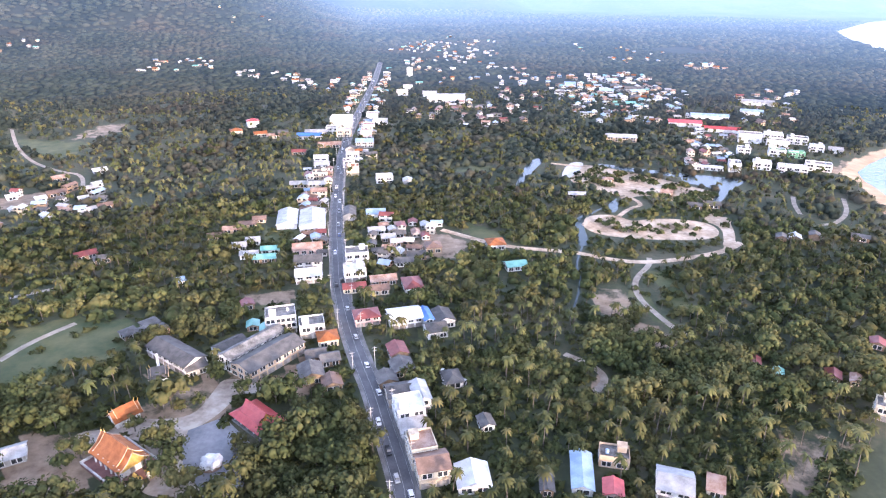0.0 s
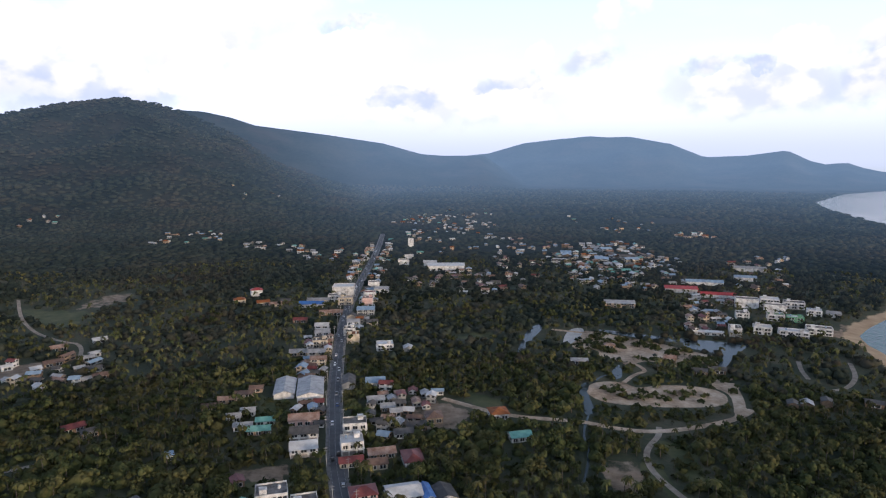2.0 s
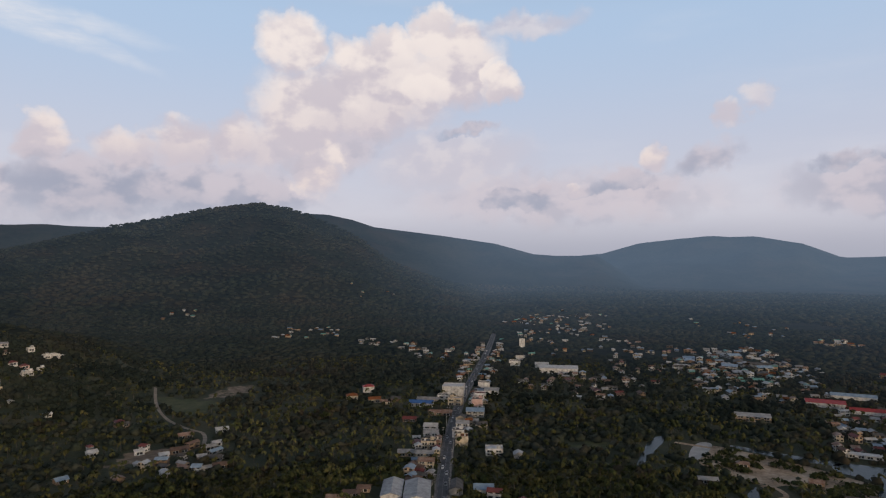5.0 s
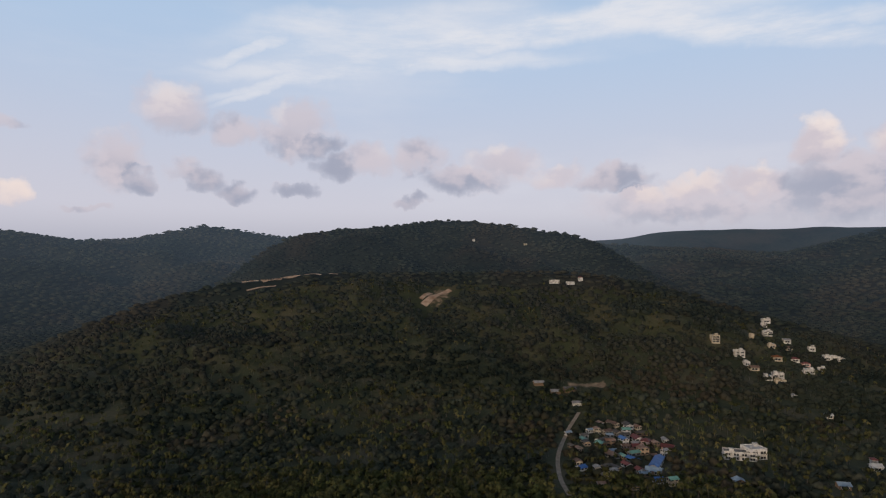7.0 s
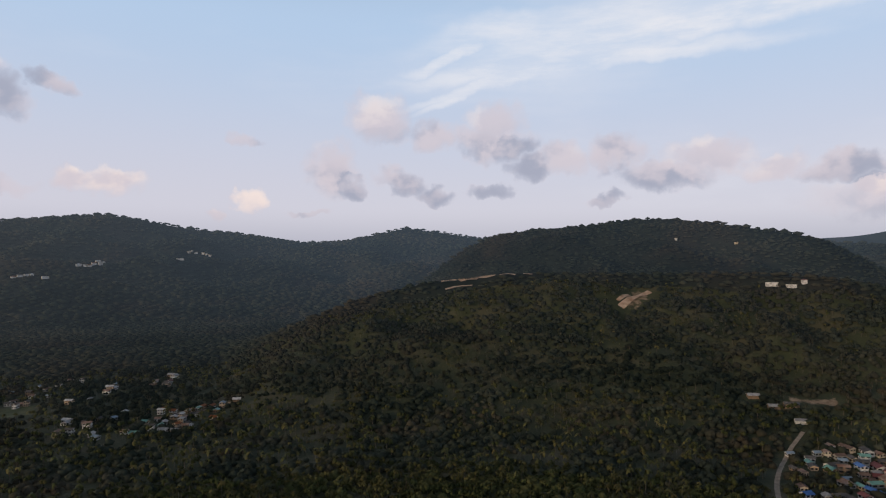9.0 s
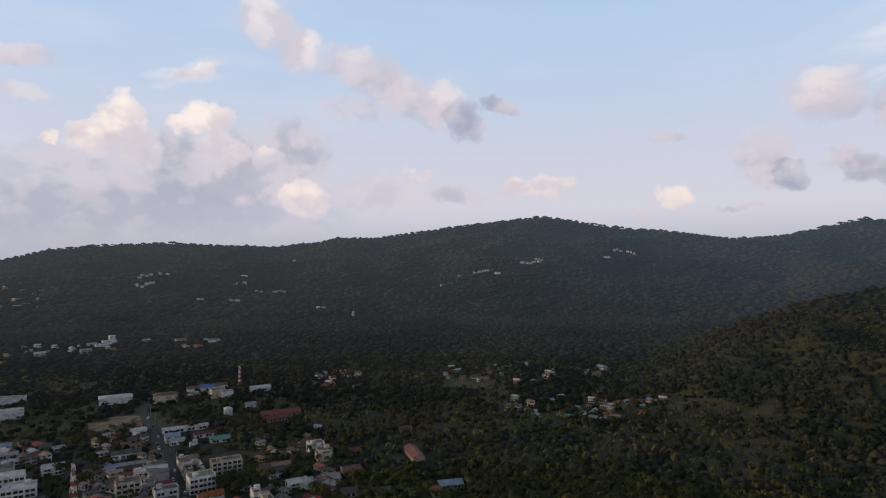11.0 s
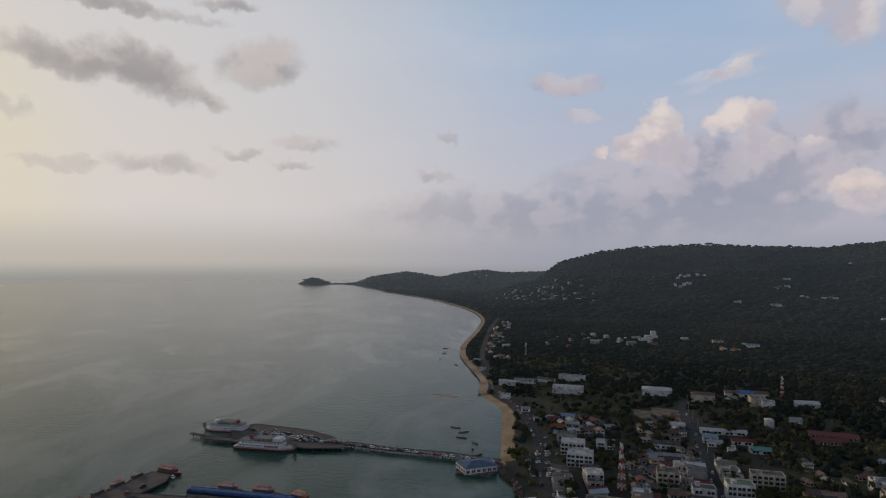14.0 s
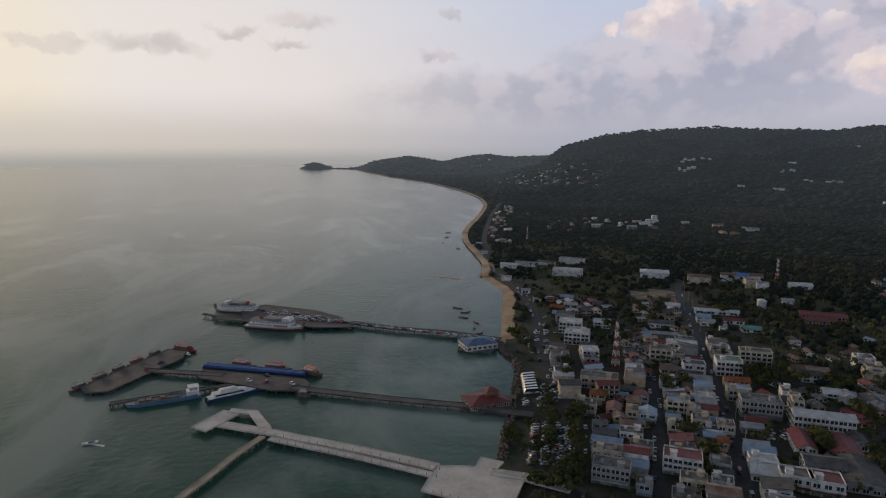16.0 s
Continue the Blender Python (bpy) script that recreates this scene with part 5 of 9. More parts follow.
house(-92, 582, 11.5, 9.6, 6.0, 5, "gable", "white", "pale", detail=1)
house(-98, 608, 9.0, 9.6, 5.1, 5, "gable", "cream", "slate", detail=1)
house(-87, 633, 17.6, 14.4, 6.0, 5, "gable", "grey", "sky", detail=1)
house(-90, 671, 10.9, 11.2, 8.5, 3, "flat", "pink", "deck", detail=1)
house(-92, 708, 12.6, 11.2, 6.8, 3, "flat", "white", "maroon", detail=0)
house(-82, 738, 16.7, 11.2, 5.1, 3, "gable", "white", "pale", detail=0)
house(-95, 769, 13.6, 11.2, 6.8, 3, "flat", "white", "deck", detail=0)
house(-10, 367, 9.6, 10.4, 4.2, 10, "hip", "tan", "brown")
house(-20, 355, 11.2, 8.0, 3.4, 10, "gable", "wood", "slate")
house(-27, 345, 11.0, 7.2, 3.4, 10, "gable", "white", "slate")
house(30, 373, 11.0, 11.2, 4.2, 10, "hip", "white", "orange")
house(40, 341, 12.1, 8.0, 3.4, 14, "gable", "white", "teal")
house(15, 196, 5.1, 6.4, 3.4, 16, "gable", "white", "slate")
house(2, 225, 7.3, 9.6, 3.4, 16, "hip", "white", "slate")
house(-6, 893, 52.2, 27.2, 7.6, 2, "gable", "white", "white", detail=0)
house(-71, 1128, 9.8, 8.0, 14.4, 4, "flat", "white", "deck", detail=0)
house(-30, 931, 19.2, 14.4, 5.1, 2, "gable", "white", "white", detail=0)
house(9, 167, 10.9, 11.2, 3.4, 6, "gable", "white", "white")
house(-70, 937, 16.4, 11.2, 6.8, 2, "flat", "white", "deck", detail=0)
house(-65, 986, 14.1, 9.6, 6.0, 2, "flat", "white", "deck", detail=0)
house(345, 667, 18, 14, 8.5, 340, "flat", "white", "white", detail=1)
house(367, 659, 20, 12, 6.5, 338, "flat", "white", "deck", detail=1)
house(319, 664, 22.6, 12.8, 9.3, 342, "flat", "white", "deck", detail=0)
house(322, 609, 15, 12, 6.0, 340, "flat", "white", "moss", detail=1)
house(338, 603, 15, 10, 5.0, 340, "flat", "green", "white", detail=1)
house(340, 645, 21.0, 9.6, 6.8, 340, "flat", "white", "deck", detail=0)
house(286, 562, 15, 12, 6.4, 341, "flat", "white", "white", detail=1)
house(308, 550, 24, 11, 5.6, 339, "flat", "white", "white", detail=1)
house(336, 559, 21.2, 11.2, 6.0, 337, "flat", "white", "deck", detail=1)
house(371, 628, 13, 11, 5.4, 337, "flat", "white", "white", detail=1)
house(387, 622, 12, 9, 4.0, 337, "gable", "white", "pale", detail=1)
house(258, 555, 10.1, 14.4, 7.6, 343, "flat", "white", "deck", detail=1)
house(236, 555, 23.9, 4.0, 3.0, 345, "shed", "white", "white", detail=1)
house(292, 615, 12.1, 11.2, 6.0, 343, "flat", "white", "deck", detail=1)
house(277, 743, 36.9, 17.6, 5.1, 347, "gable", "white", "red", detail=0)
house(307, 711, 40.2, 9.6, 4.2, 345, "gable", "white", "red", detail=0)
house(322, 785, 44.0, 11.2, 4.2, 346, "gable", "white", "sky", detail=0)
house(183, 666, 31.3, 14.4, 5.1, 353, "gable", "tan", "pale", detail=1)
house(385, 810, 25.9, 9.6, 5.1, 343, "gable", "white", "sky", detail=0)
house(423, 879, 41.8, 12.8, 5.1, 342, "gable", "white", "pale", detail=0)
house(101, 475, 12.8, 6.4, 3.4, 356, "gable", "wood", "pale", detail=1)
house(186, 451, 9.2, 7.2, 3.4, 346, "gable", "wood", "slate", detail=1)
house(201, 454, 9.2, 7.2, 3.4, 344, "gable", "wood", "slate", detail=1)
house(174, 482, 8.9, 6.4, 3.4, 348, "gable", "wood", "rust", detail=1)
house(135, 516, 8.6, 5.6, 3.4, 353, "hip", "wood", "rust", detail=1)
house(220, 387, 6.0, 7.2, 4.2, 338, "gable", "wood", "slate", detail=1)
house(229, 387, 6.7, 7.2, 4.2, 337, "gable", "wood", "pale", detail=1)
house(244, 391, 6.1, 7.2, 4.2, 336, "gable", "wood", "slate", detail=1)
house(274, 390, 10.1, 6.4, 3.4, 333, "gable", "wood", "slate", detail=1)
house(138, 240, 3.6, 5.6, 3.4, 338, "gable", "wood", "maroon")
house(144, 231, 3.5, 5.6, 3.4, 336, "gable", "wood", "teal")
house(167, 230, 5.7, 6.4, 3.4, 332, "gable", "wood", "maroon")
house(203, 257, 5.7, 6.4, 3.4, 330, "gable", "wood", "maroon")
house(60, 178, 10.5, 7.2, 4.2, 349, "flat", "tan", "deck")
house(47, 170, 6.8, 17.6, 3.4, 352, "gable", "white", "sky")
house(56, 162, 6.1, 7.2, 3.4, 349, "gable", "pink", "red")
house(77, 164, 11.2, 11.2, 5.1, 343, "gable", "white", "pale")
house(91, 164, 5.1, 6.4, 3.0, 339, "shed", "grey", "rust")
house(173, 206, 5.2, 8.0, 6.0, 328, "flat", "cream", "deck")
house(175, 227, 3.5, 6.4, 3.4, 330, "gable", "tan", "rust")
house(34, 164, 4.1, 7.2, 3.4, 356, "gable", "wood", "slate")
house(-223, 350, 11.8, 7.2, 3.4, 40, "gable", "wood", "maroon", detail=1)
house(-210, 344, 8.6, 7.2, 3.4, 39, "gable", "wood", "slate")
house(-150, 315, 3.4, 4.0, 3.0, 34, "shed", "white", "sky")
house(-105, 289, 5.8, 6.4, 3.4, 28, "gable", "wood", "maroon")
house(-329, 507, 12.0, 7.2, 3.4, 41, "gable", "wood", "rust", detail=1)
house(-309, 468, 13.6, 7.2, 3.4, 41, "gable", "wood", "brown", detail=1)
house(-313, 453, 7.0, 6.4, 3.4, 43, "gable", "white", "white", detail=1)
house(-281, 455, 7.0, 5.6, 3.4, 40, "gable", "wood", "pale", detail=1)
house(-307, 530, 10.7, 7.2, 3.4, 38, "gable", "white", "white", detail=1)
house(-289, 480, 9.8, 6.4, 3.4, 39, "gable", "wood", "pale", detail=1)
house(-338, 457, 7.1, 5.6, 3.4, 44, "gable", "white", "white", detail=1)
house(-256, 439, 9.8, 6.4, 3.4, 38, "gable", "wood", "brown", detail=1)
house(-262, 431, 5.9, 5.6, 3.4, 39, "gable", "grey", "pale", detail=1)
house(-227, 719, 12.9, 9.6, 7.6, 25, "hip", "white", "red", detail=0)
house(-234, 680, 12.2, 9.6, 5.1, 27, "hip", "cream", "orange", detail=0)
house(-205, 671, 13.2, 8.0, 4.2, 25, "gable", "cream", "orange", detail=1)
house(-190, 665, 13.1, 8.0, 3.4, 24, "gable", "cream", "rust", detail=1)
house(-182, 682, 12.3, 8.0, 3.4, 23, "gable", "wood", "slate", detail=0)

# school and halls beside the temple
house(-147, 260, 8.3, 7.2, 3.4, 49, "hip", "wood", "slate")
house(-153, 259, 6.8, 7.2, 3.4, 50, "hip", "wood", "slate")
house(-147, 268, 7.5, 7.2, 3.4, 49, "hip", "wood", "slate")
house(-140, 263, 6.4, 6.4, 3.4, 48, "hip", "pink", "slate")
house(-80, 238, 30.6, 13.0, 6.0, 55, "gable", "tan", "slate", name="school_hall")
house(-89, 245, 31.2, 8.0, 7.0, 56, "gable", "white", "deck", name="school_hall")
house(-122, 239, 29.0, 11.0, 5.5, 325, "gable", "white", "slate", name="school_hall")
house(-101, 248, 13.9, 8.0, 4.0, 53, "gable", "white", "slate", name="school_hall")
house(-111, 231, 8.5, 8.0, 4.0, 39, "gable", "grey", "slate", name="school_hall")

# villas on the hill and the village at its foot
house(-746, 691, 10.8, 7.2, 4.5, 67, "flat", "white", "deck", detail=1, group="villas on the hillside")
house(-693, 644, 11.4, 8.0, 5.2, 67, "flat", "white", "white", detail=1, group="villas on the hillside")
house(-669, 598, 4.7, 6.4, 4.5, 68, "flat", "cream", "deck", detail=1, group="villas on the hillside")
house(-675, 547, 10.1, 8.0, 8.2, 71, "flat", "cream", "deck", detail=1, group="villas on the hillside")
house(-634, 548, 11.0, 8.8, 6.8, 69, "flat", "white", "white", detail=1, group="villas on the hillside")
house(-675, 658, 8.9, 7.2, 3.8, 66, "gable", "white", "pale", detail=1, group="villas on the hillside")
house(-646, 607, 8.3, 7.2, 3.8, 67, "flat", "cream", "deck", detail=1, group="villas on the hillside")
house(-656, 643, 7.4, 7.2, 3.8, 65, "gable", "cream", "brown", detail=1, group="villas on the hillside")
house(-618, 588, 10.3, 8.0, 4.5, 66, "hip", "cream", "orange", detail=1, group="villas on the hillside")
house(-622, 618, 9.5, 8.0, 3.8, 65, "hip", "white", "maroon", detail=1, group="villas on the hillside")
house(-613, 626, 8.3, 7.2, 3.8, 64, "hip", "pink", "maroon", detail=1, group="villas on the hillside")
house(-653, 676, 7.7, 6.4, 3.8, 64, "flat", "white", "deck", detail=1, group="villas on the hillside")
house(-628, 679, 15.2, 8.8, 4.5, 63, "flat", "white", "white", detail=1, group="villas on the hillside")
house(-618, 685, 7.6, 7.2, 3.0, 62, "flat", "white", "deck", detail=1, group="villas on the hillside")
house(-587, 603, 11.4, 8.0, 4.5, 64, "flat", "white", "white", detail=1, group="villas on the hillside")
house(-599, 635, 7.1, 6.4, 3.0, 63, "flat", "white", "deck", detail=1, group="villas on the hillside")
house(-582, 555, 11.8, 7.2, 4.5, 66, "flat", "white", "deck", detail=1, group="villas on the hillside")
house(-578, 538, 7.4, 7.2, 3.8, 67, "flat", "white", "deck", detail=1, group="villas on the hillside")
house(-567, 544, 10.5, 7.2, 3.0, 66, "flat", "cream", "deck", detail=1, group="villas on the hillside")
house(-605, 543, 10.7, 7.2, 3.8, 68, "gable", "cream", "brown", detail=1, group="villas on the hillside")
house(-615, 542, 6.5, 6.4, 3.8, 69, "flat", "white", "deck", detail=1, group="villas on the hillside")
house(-731, 674, 6.6, 6.4, 3.8, 67, "flat", "white", "deck", detail=1, group="villas on the hillside")
house(-530, 526, 4.0, 5.6, 3.0, 65, "gable", "white", "pale", detail=1, group="villas on the hillside")
house(-478, 515, 5.8, 5.6, 3.0, 63, "gable", "white", "white", detail=1)
house(-372, 445, 7.2, 7.2, 3.8, 60, "gable", "white", "white", detail=1)
house(-383, 456, 4.1, 5.6, 3.8, 60, "hip", "white", "maroon", detail=1)
house(-409, 524, 7.4, 6.4, 3.0, 58, "hip", "tan", "maroon", detail=1)
house(-401, 517, 11.9, 6.4, 3.0, 58, "gable", "wood", "slate", detail=1)
house(-350, 389, 7.9, 7.2, 3.0, 62, "gable", "wood", "sky", detail=1)
house(-312, 399, 7.0, 7.2, 3.0, 58, "gable", "wood", "rust", detail=1)
house(-288, 418, 5.7, 6.4, 3.0, 54, "gable", "white", "white", detail=1)
house(-319, 430, 5.2, 5.6, 3.0, 56, "gable", "white", "pale", detail=1)
house(-290, 492, 7.3, 6.4, 3.0, 50, "gable", "white", "white", detail=1)
house(-377, 325, 7.1, 7.2, 3.0, 69, "gable", "wood", "sky", detail=1)
house(-424, 366, 24.1, 10.0, 6.0, 59, "flat", "white", "deck", detail=1, name="unfinished_hall")
house(-424, 380, 14.3, 14.0, 8.0, 83, "flat", "white", "white", detail=1, name="unfinished_hall")
house(-427, 292, 6.8, 28.8, 3.8, 46, "gable", "white", "blue", detail=1)
house(-475, 314, 6.9, 8.0, 5.2, 47, "hip", "pink", "maroon", detail=1)
house(-461, 326, 9.9, 7.2, 3.0, 45, "gable", "tan", "maroon", detail=1)
house(-413, 280, 11.4, 8.0, 3.0, 46, "gable", "wood", "sky", detail=1)
house(-909, 438, 15.7, 7.2, 3.8, 79, "flat", "white", "white", detail=0)
house(-901, 461, 12.8, 6.4, 3.0, 78, "flat", "white", "deck", detail=0)
house(-905, 481, 6.5, 6.4, 5.2, 77, "hip", "white", "maroon", detail=0)
house(-1547, 516, 5.9, 6.4, 3.8, 87, "flat", "white", "white", detail=0)
house(-636, 287, 10.8, 7.2, 3.0, 81, "gable", "wood", "pale", detail=0)
house(-611, 295, 9.5, 7.2, 3.0, 79, "gable", "wood", "pale", detail=0)
house(-610, 311, 12.5, 7.2, 3.0, 78, "gable", "wood", "slate", detail=0)
house(-576, 302, 9.1, 6.4, 3.0, 77, "gable", "white", "pale", detail=0)
house(-1531, 654, 8.3, 6.4, 3.8, 82, "flat", "cream", "deck", detail=0)

# villas on the far slopes
villa_cluster(-1949, -1183, 77.0, 6.3, 131, "white")
villa_cluster(-2097, -1235, 28.7, 6.3, 130, "white")
house(-2209, -1012, 24.1, 11.4, 5.4, 125, "flat", "white", "white", detail=0)
villa_cluster(-2313, -1015, 33.2, 5.4, 124, "white")
villa_cluster(-2331, -968, 30.9, 5.4, 123, "white")
villa_cluster(-1774, -1274, 55.7, 5.4, 136, "white")
house(-1770, -1204, 18.2, 11.4, 5.4, 134, "flat", "white", "deck", detail=0)
house(-1613, -1320, 12.4, 8.5, 6.3, 139, "flat", "cream", "deck", detail=0)
house(-1743, -1345, 15.0, 9.5, 5.4, 138, "flat", "tan", "deck", detail=0)
villa_cluster(-949, -1988, 61.1, 6.3, 164, "white")
villa_cluster(-978, -2056, 49.1, 4.5, 165, "white")
villa_cluster(-1044, -2066, 32.5, 4.5, 163, "white")
villa_cluster(-1211, -1875, 39.8, 5.4, 157, "white")
house(-1294, -1978, 23.1, 9.5, 4.5, 157, "flat", "white", "deck", detail=0)
villa_cluster(-1258, -1720, 45.7, 4.5, 154, "cream")
villa_cluster(-1199, -1744, 27.7, 4.5, 155, "cream")
villa_cluster(-1056, -1665, 25.5, 4.5, 158, "white")
house(-983, -1726, 18.9, 9.5, 4.5, 160, "flat", "white", "deck", detail=0)
house(-1614, -2110, 17.6, 9.5, 4.5, 153, "flat", "white", "deck", detail=0)
house(-520, -1235, 24.1, 15.2, 6.3, 167, "flat", "white", "white", detail=0)
house(-497, -1214, 19.6, 11.4, 4.5, 168, "flat", "white", "deck", detail=0)
house(-552, -1299, 10.6, 13.3, 7.2, 167, "flat", "white", "white", detail=0)
house(-623, -1166, 18.7, 11.4, 4.5, 162, "gable", "cream", "rust", detail=0)
house(-659, -1106, 20.6, 11.4, 4.5, 159, "gable", "white", "pale", detail=0)
villa_cluster(-1189, -1424, 27.9, 3.6, 150, "white")
house(-1171, -1272, 5.8, 3.8, 12.6, 147, "flat", "white", "deck", detail=0)
house(-378, -339, 9.2, 32.3, 4.5, 146, "gable", "tan", "maroon", detail=1)
house(-451, -655, 23.3, 11.4, 4.5, 160, "gable", "white", "white", detail=0)
house(-395, -591, 10.4, 9.5, 3.6, 161, "gable", "white", "pale", detail=0)
house(-358, -575, 6.5, 8.5, 8.1, 163, "hip", "white", "white", detail=1)
house(-397, -663, 11.1, 11.4, 9.0, 164, "flat", "cream", "deck", detail=0)
house(-335, -410, 11.4, 11.4, 5.4, 156, "flat", "white", "white", detail=1)
house(-328, -391, 11.0, 11.4, 5.4, 155, "flat", "cream", "deck", detail=1)
house(-428, -395, 10.8, 8.5, 3.6, 148, "gable", "wood", "slate", detail=1)
house(-354, -383, 8.7, 8.5, 3.6, 152, "gable", "wood", "maroon", detail=1)
house(-319, -349, 13.4, 11.4, 4.5, 152, "gable", "tan", "brown", detail=1)
house(-298, -347, 11.4, 10.4, 4.5, 154, "gable", "white", "pale", detail=1)
house(-281, -353, 9.6, 10.4, 4.5, 156, "gable", "white", "pale", detail=1)
house(-290, -395, 13.6, 11.4, 5.4, 159, "gable", "white", "rust", detail=1)
house(-344, -275, 16.3, 9.5, 3.6, 143, "gable", "wood", "sky", detail=1)
house(-327, -274, 5.7, 8.5, 4.5, 145, "hip", "cream", "orange", detail=1)
house(-290, -319, 10.1, 9.5, 3.6, 153, "gable", "wood", "slate", detail=1)
house(-305, -302, 9.3, 8.5, 3.6, 150, "gable", "wood", "slate", detail=1)
house(-377, -523, 35.2, 12.0, 3.4, 168, "gable", "wood", "maroon", detail=1, name="market_hall")

# the harbour town
house(-146, -482, 19.6, 13.6, 9.7, 159, "flat", "white", "white", detail=1, group="buildings of the harbour town")
house(-149, -512, 19.0, 13.6, 9.7, 160, "flat", "white", "white", detail=1, group="buildings of the harbour town")
house(-152, -541, 16.4, 13.6, 7.9, 160, "flat", "grey", "deck", detail=1, group="buildings of the harbour town")
house(-122, -447, 13.7, 10.2, 5.3, 159, "gable", "white", "brown", detail=1, group="buildings of the harbour town")
house(-134, -389, 24.1, 11.9, 7.9, 159, "flat", "cream", "deck", detail=1, group="buildings of the harbour town")
house(-113, -349, 11.5, 9.3, 7.0, 158, "flat", "cream", "deck", group="buildings of the harbour town")
house(-126, -367, 9.5, 8.5, 5.3, 158, "hip", "tan", "orange", group="buildings of the harbour town")
house(-128, -344, 7.8, 10.2, 6.2, 158, "gable", "tan", "maroon", group="buildings of the harbour town")
house(-137, -338, 7.1, 9.3, 7.0, 158, "flat", "tan", "deck", group="buildings of the harbour town")
house(-146, -337, 9.4, 10.2, 5.3, 158, "gable", "white", "sky", group="buildings of the harbour town")
house(-152, -362, 8.2, 8.5, 5.3, 159, "gable", "white", "crimson", group="buildings of the harbour town")
house(-195, -434, 15.0, 11.9, 10.6, 159, "flat", "cream", "deck", detail=1, group="buildings of the harbour town")
house(-216, -458, 11.1, 10.2, 7.0, 159, "flat", "white", "white", detail=1, group="buildings of the harbour town")
house(-209, -410, 15.0, 10.2, 7.0, 162, "flat", "white", "deck", detail=1, group="buildings of the harbour town")
house(-210, -437, 8.3, 10.2, 5.3, 159, "flat", "white", "deck", detail=1, group="buildings of the harbour town")
house(-189, -406, 11.3, 8.5, 5.3, 162, "gable", "cream", "brown", detail=1, group="buildings of the harbour town")
house(-179, -385, 10.1, 8.5, 5.3, 159, "flat", "white", "pale", detail=1, group="buildings of the harbour town")
house(-185, -395, 10.3, 6.8, 4.4, 162, "gable", "grey", "slate", detail=1, group="buildings of the harbour town")
house(-201, -384, 13.4, 9.3, 6.2, 159, "gable", "white", "pale", detail=1, group="buildings of the harbour town")
house(-201, -395, 11.1, 7.6, 5.3, 162, "gable", "white", "slate", detail=1, group="buildings of the harbour town")
house(-190, -358, 14.5, 7.6, 5.3, 159, "flat", "white", "white", detail=1, group="buildings of the harbour town")
house(-190, -375, 9.8, 7.6, 5.3, 159, "gable", "wood", "slate", detail=1, group="buildings of the harbour town")
house(-232, -406, 17.0, 12.8, 10.6, 162, "flat", "white", "moss", detail=1, group="buildings of the harbour town")
house(-263, -425, 21.6, 10.2, 9.7, 159, "flat", "cream", "deck", detail=1, group="buildings of the harbour town")
house(-225, -382, 15.5, 8.5, 5.3, 162, "gable", "tan", "orange", detail=1, group="buildings of the harbour town")
house(-215, -362, 14.0, 9.3, 7.9, 159, "flat", "cream", "sky", detail=1, group="buildings of the harbour town")
house(-215, -338, 22.2, 11.9, 10.6, 159, "flat", "grey", "deck", group="buildings of the harbour town")
house(-206, -326, 11.6, 7.6, 3.5, 158, "gable", "grey", "maroon", group="buildings of the harbour town")
house(-237, -314, 30.4, 11.0, 10.6, 158, "gable", "white", "white", group="buildings of the harbour town")
house(-233, -332, 5.9, 13.6, 13.2, 159, "flat", "cream", "deck", group="buildings of the harbour town")
house(-231, -289, 13.4, 20.4, 5.3, 159, "gable", "cream", "crimson", group="buildings of the harbour town")
house(-214, -297, 9.5, 22.1, 5.3, 159, "gable", "white", "crimson", group="buildings of the harbour town")
house(-245, -297, 8.1, 11.9, 4.4, 158, "gable", "white", "slate", group="buildings of the harbour town")
house(-178, -270, 14.1, 11.9, 4.4, 156, "gable", "white", "white", group="buildings of the harbour town")
house(-181, -278, 13.0, 10.2, 5.3, 159, "flat", "white", "white", group="buildings of the harbour town")
house(-186, -290, 14.6, 8.5, 4.4, 159, "gable", "grey", "sky", group="buildings of the harbour town")
house(-187, -261, 14.2, 10.2, 7.0, 156, "flat", "white", "deck", group="buildings of the harbour town")
house(-188, -296, 11.7, 7.6, 4.4, 159, "gable", "grey", "pale", group="buildings of the harbour town")
house(-198, -256, 14.0, 11.9, 7.0, 156, "flat", "white", "maroon", group="buildings of the harbour town")
house(-208, -272, 17.2, 13.6, 6.2, 159, "gable", "grey", "slate", group="buildings of the harbour town")
house(-221, -265, 21.2, 28.9, 4.4, 156, "gable", "grey", "slate", group="buildings of the harbour town")
house(-140, -279, 17.9, 11.9, 8.8, 156, "flat", "white", "maroon", group="buildings of the harbour town")
house(-126, -296, 11.5, 8.5, 6.2, 156, "flat", "cream", "deck", group="buildings of the harbour town")
house(-110, -303, 15.4, 9.3, 5.3, 156, "gable", "grey", "sky", group="buildings of the harbour town")
house(-106, -290, 15.3, 8.5, 7.9, 156, "flat", "cream", "deck", group="buildings of the harbour town")
house(-102, -273, 17.4, 11.0, 8.8, 156, "flat", "grey", "deck", group="buildings of the harbour town")
house(-113, -315, 12.2, 8.5, 4.4, 159, "gable", "grey", "slate", group="buildings of the harbour town")
house(-127, -313, 12.1, 8.5, 5.3, 159, "flat", "white", "deck", group="buildings of the harbour town")
house(-131, -325, 11.4, 7.6, 4.4, 159, "gable", "grey", "rust", group="buildings of the harbour town")
house(-171, -323, 9.1, 10.2, 7.0, 158, "flat", "cream", "deck", group="buildings of the harbour town")
house(-155, -320, 7.9, 8.5, 6.2, 158, "flat", "cream", "deck", group="buildings of the harbour town")
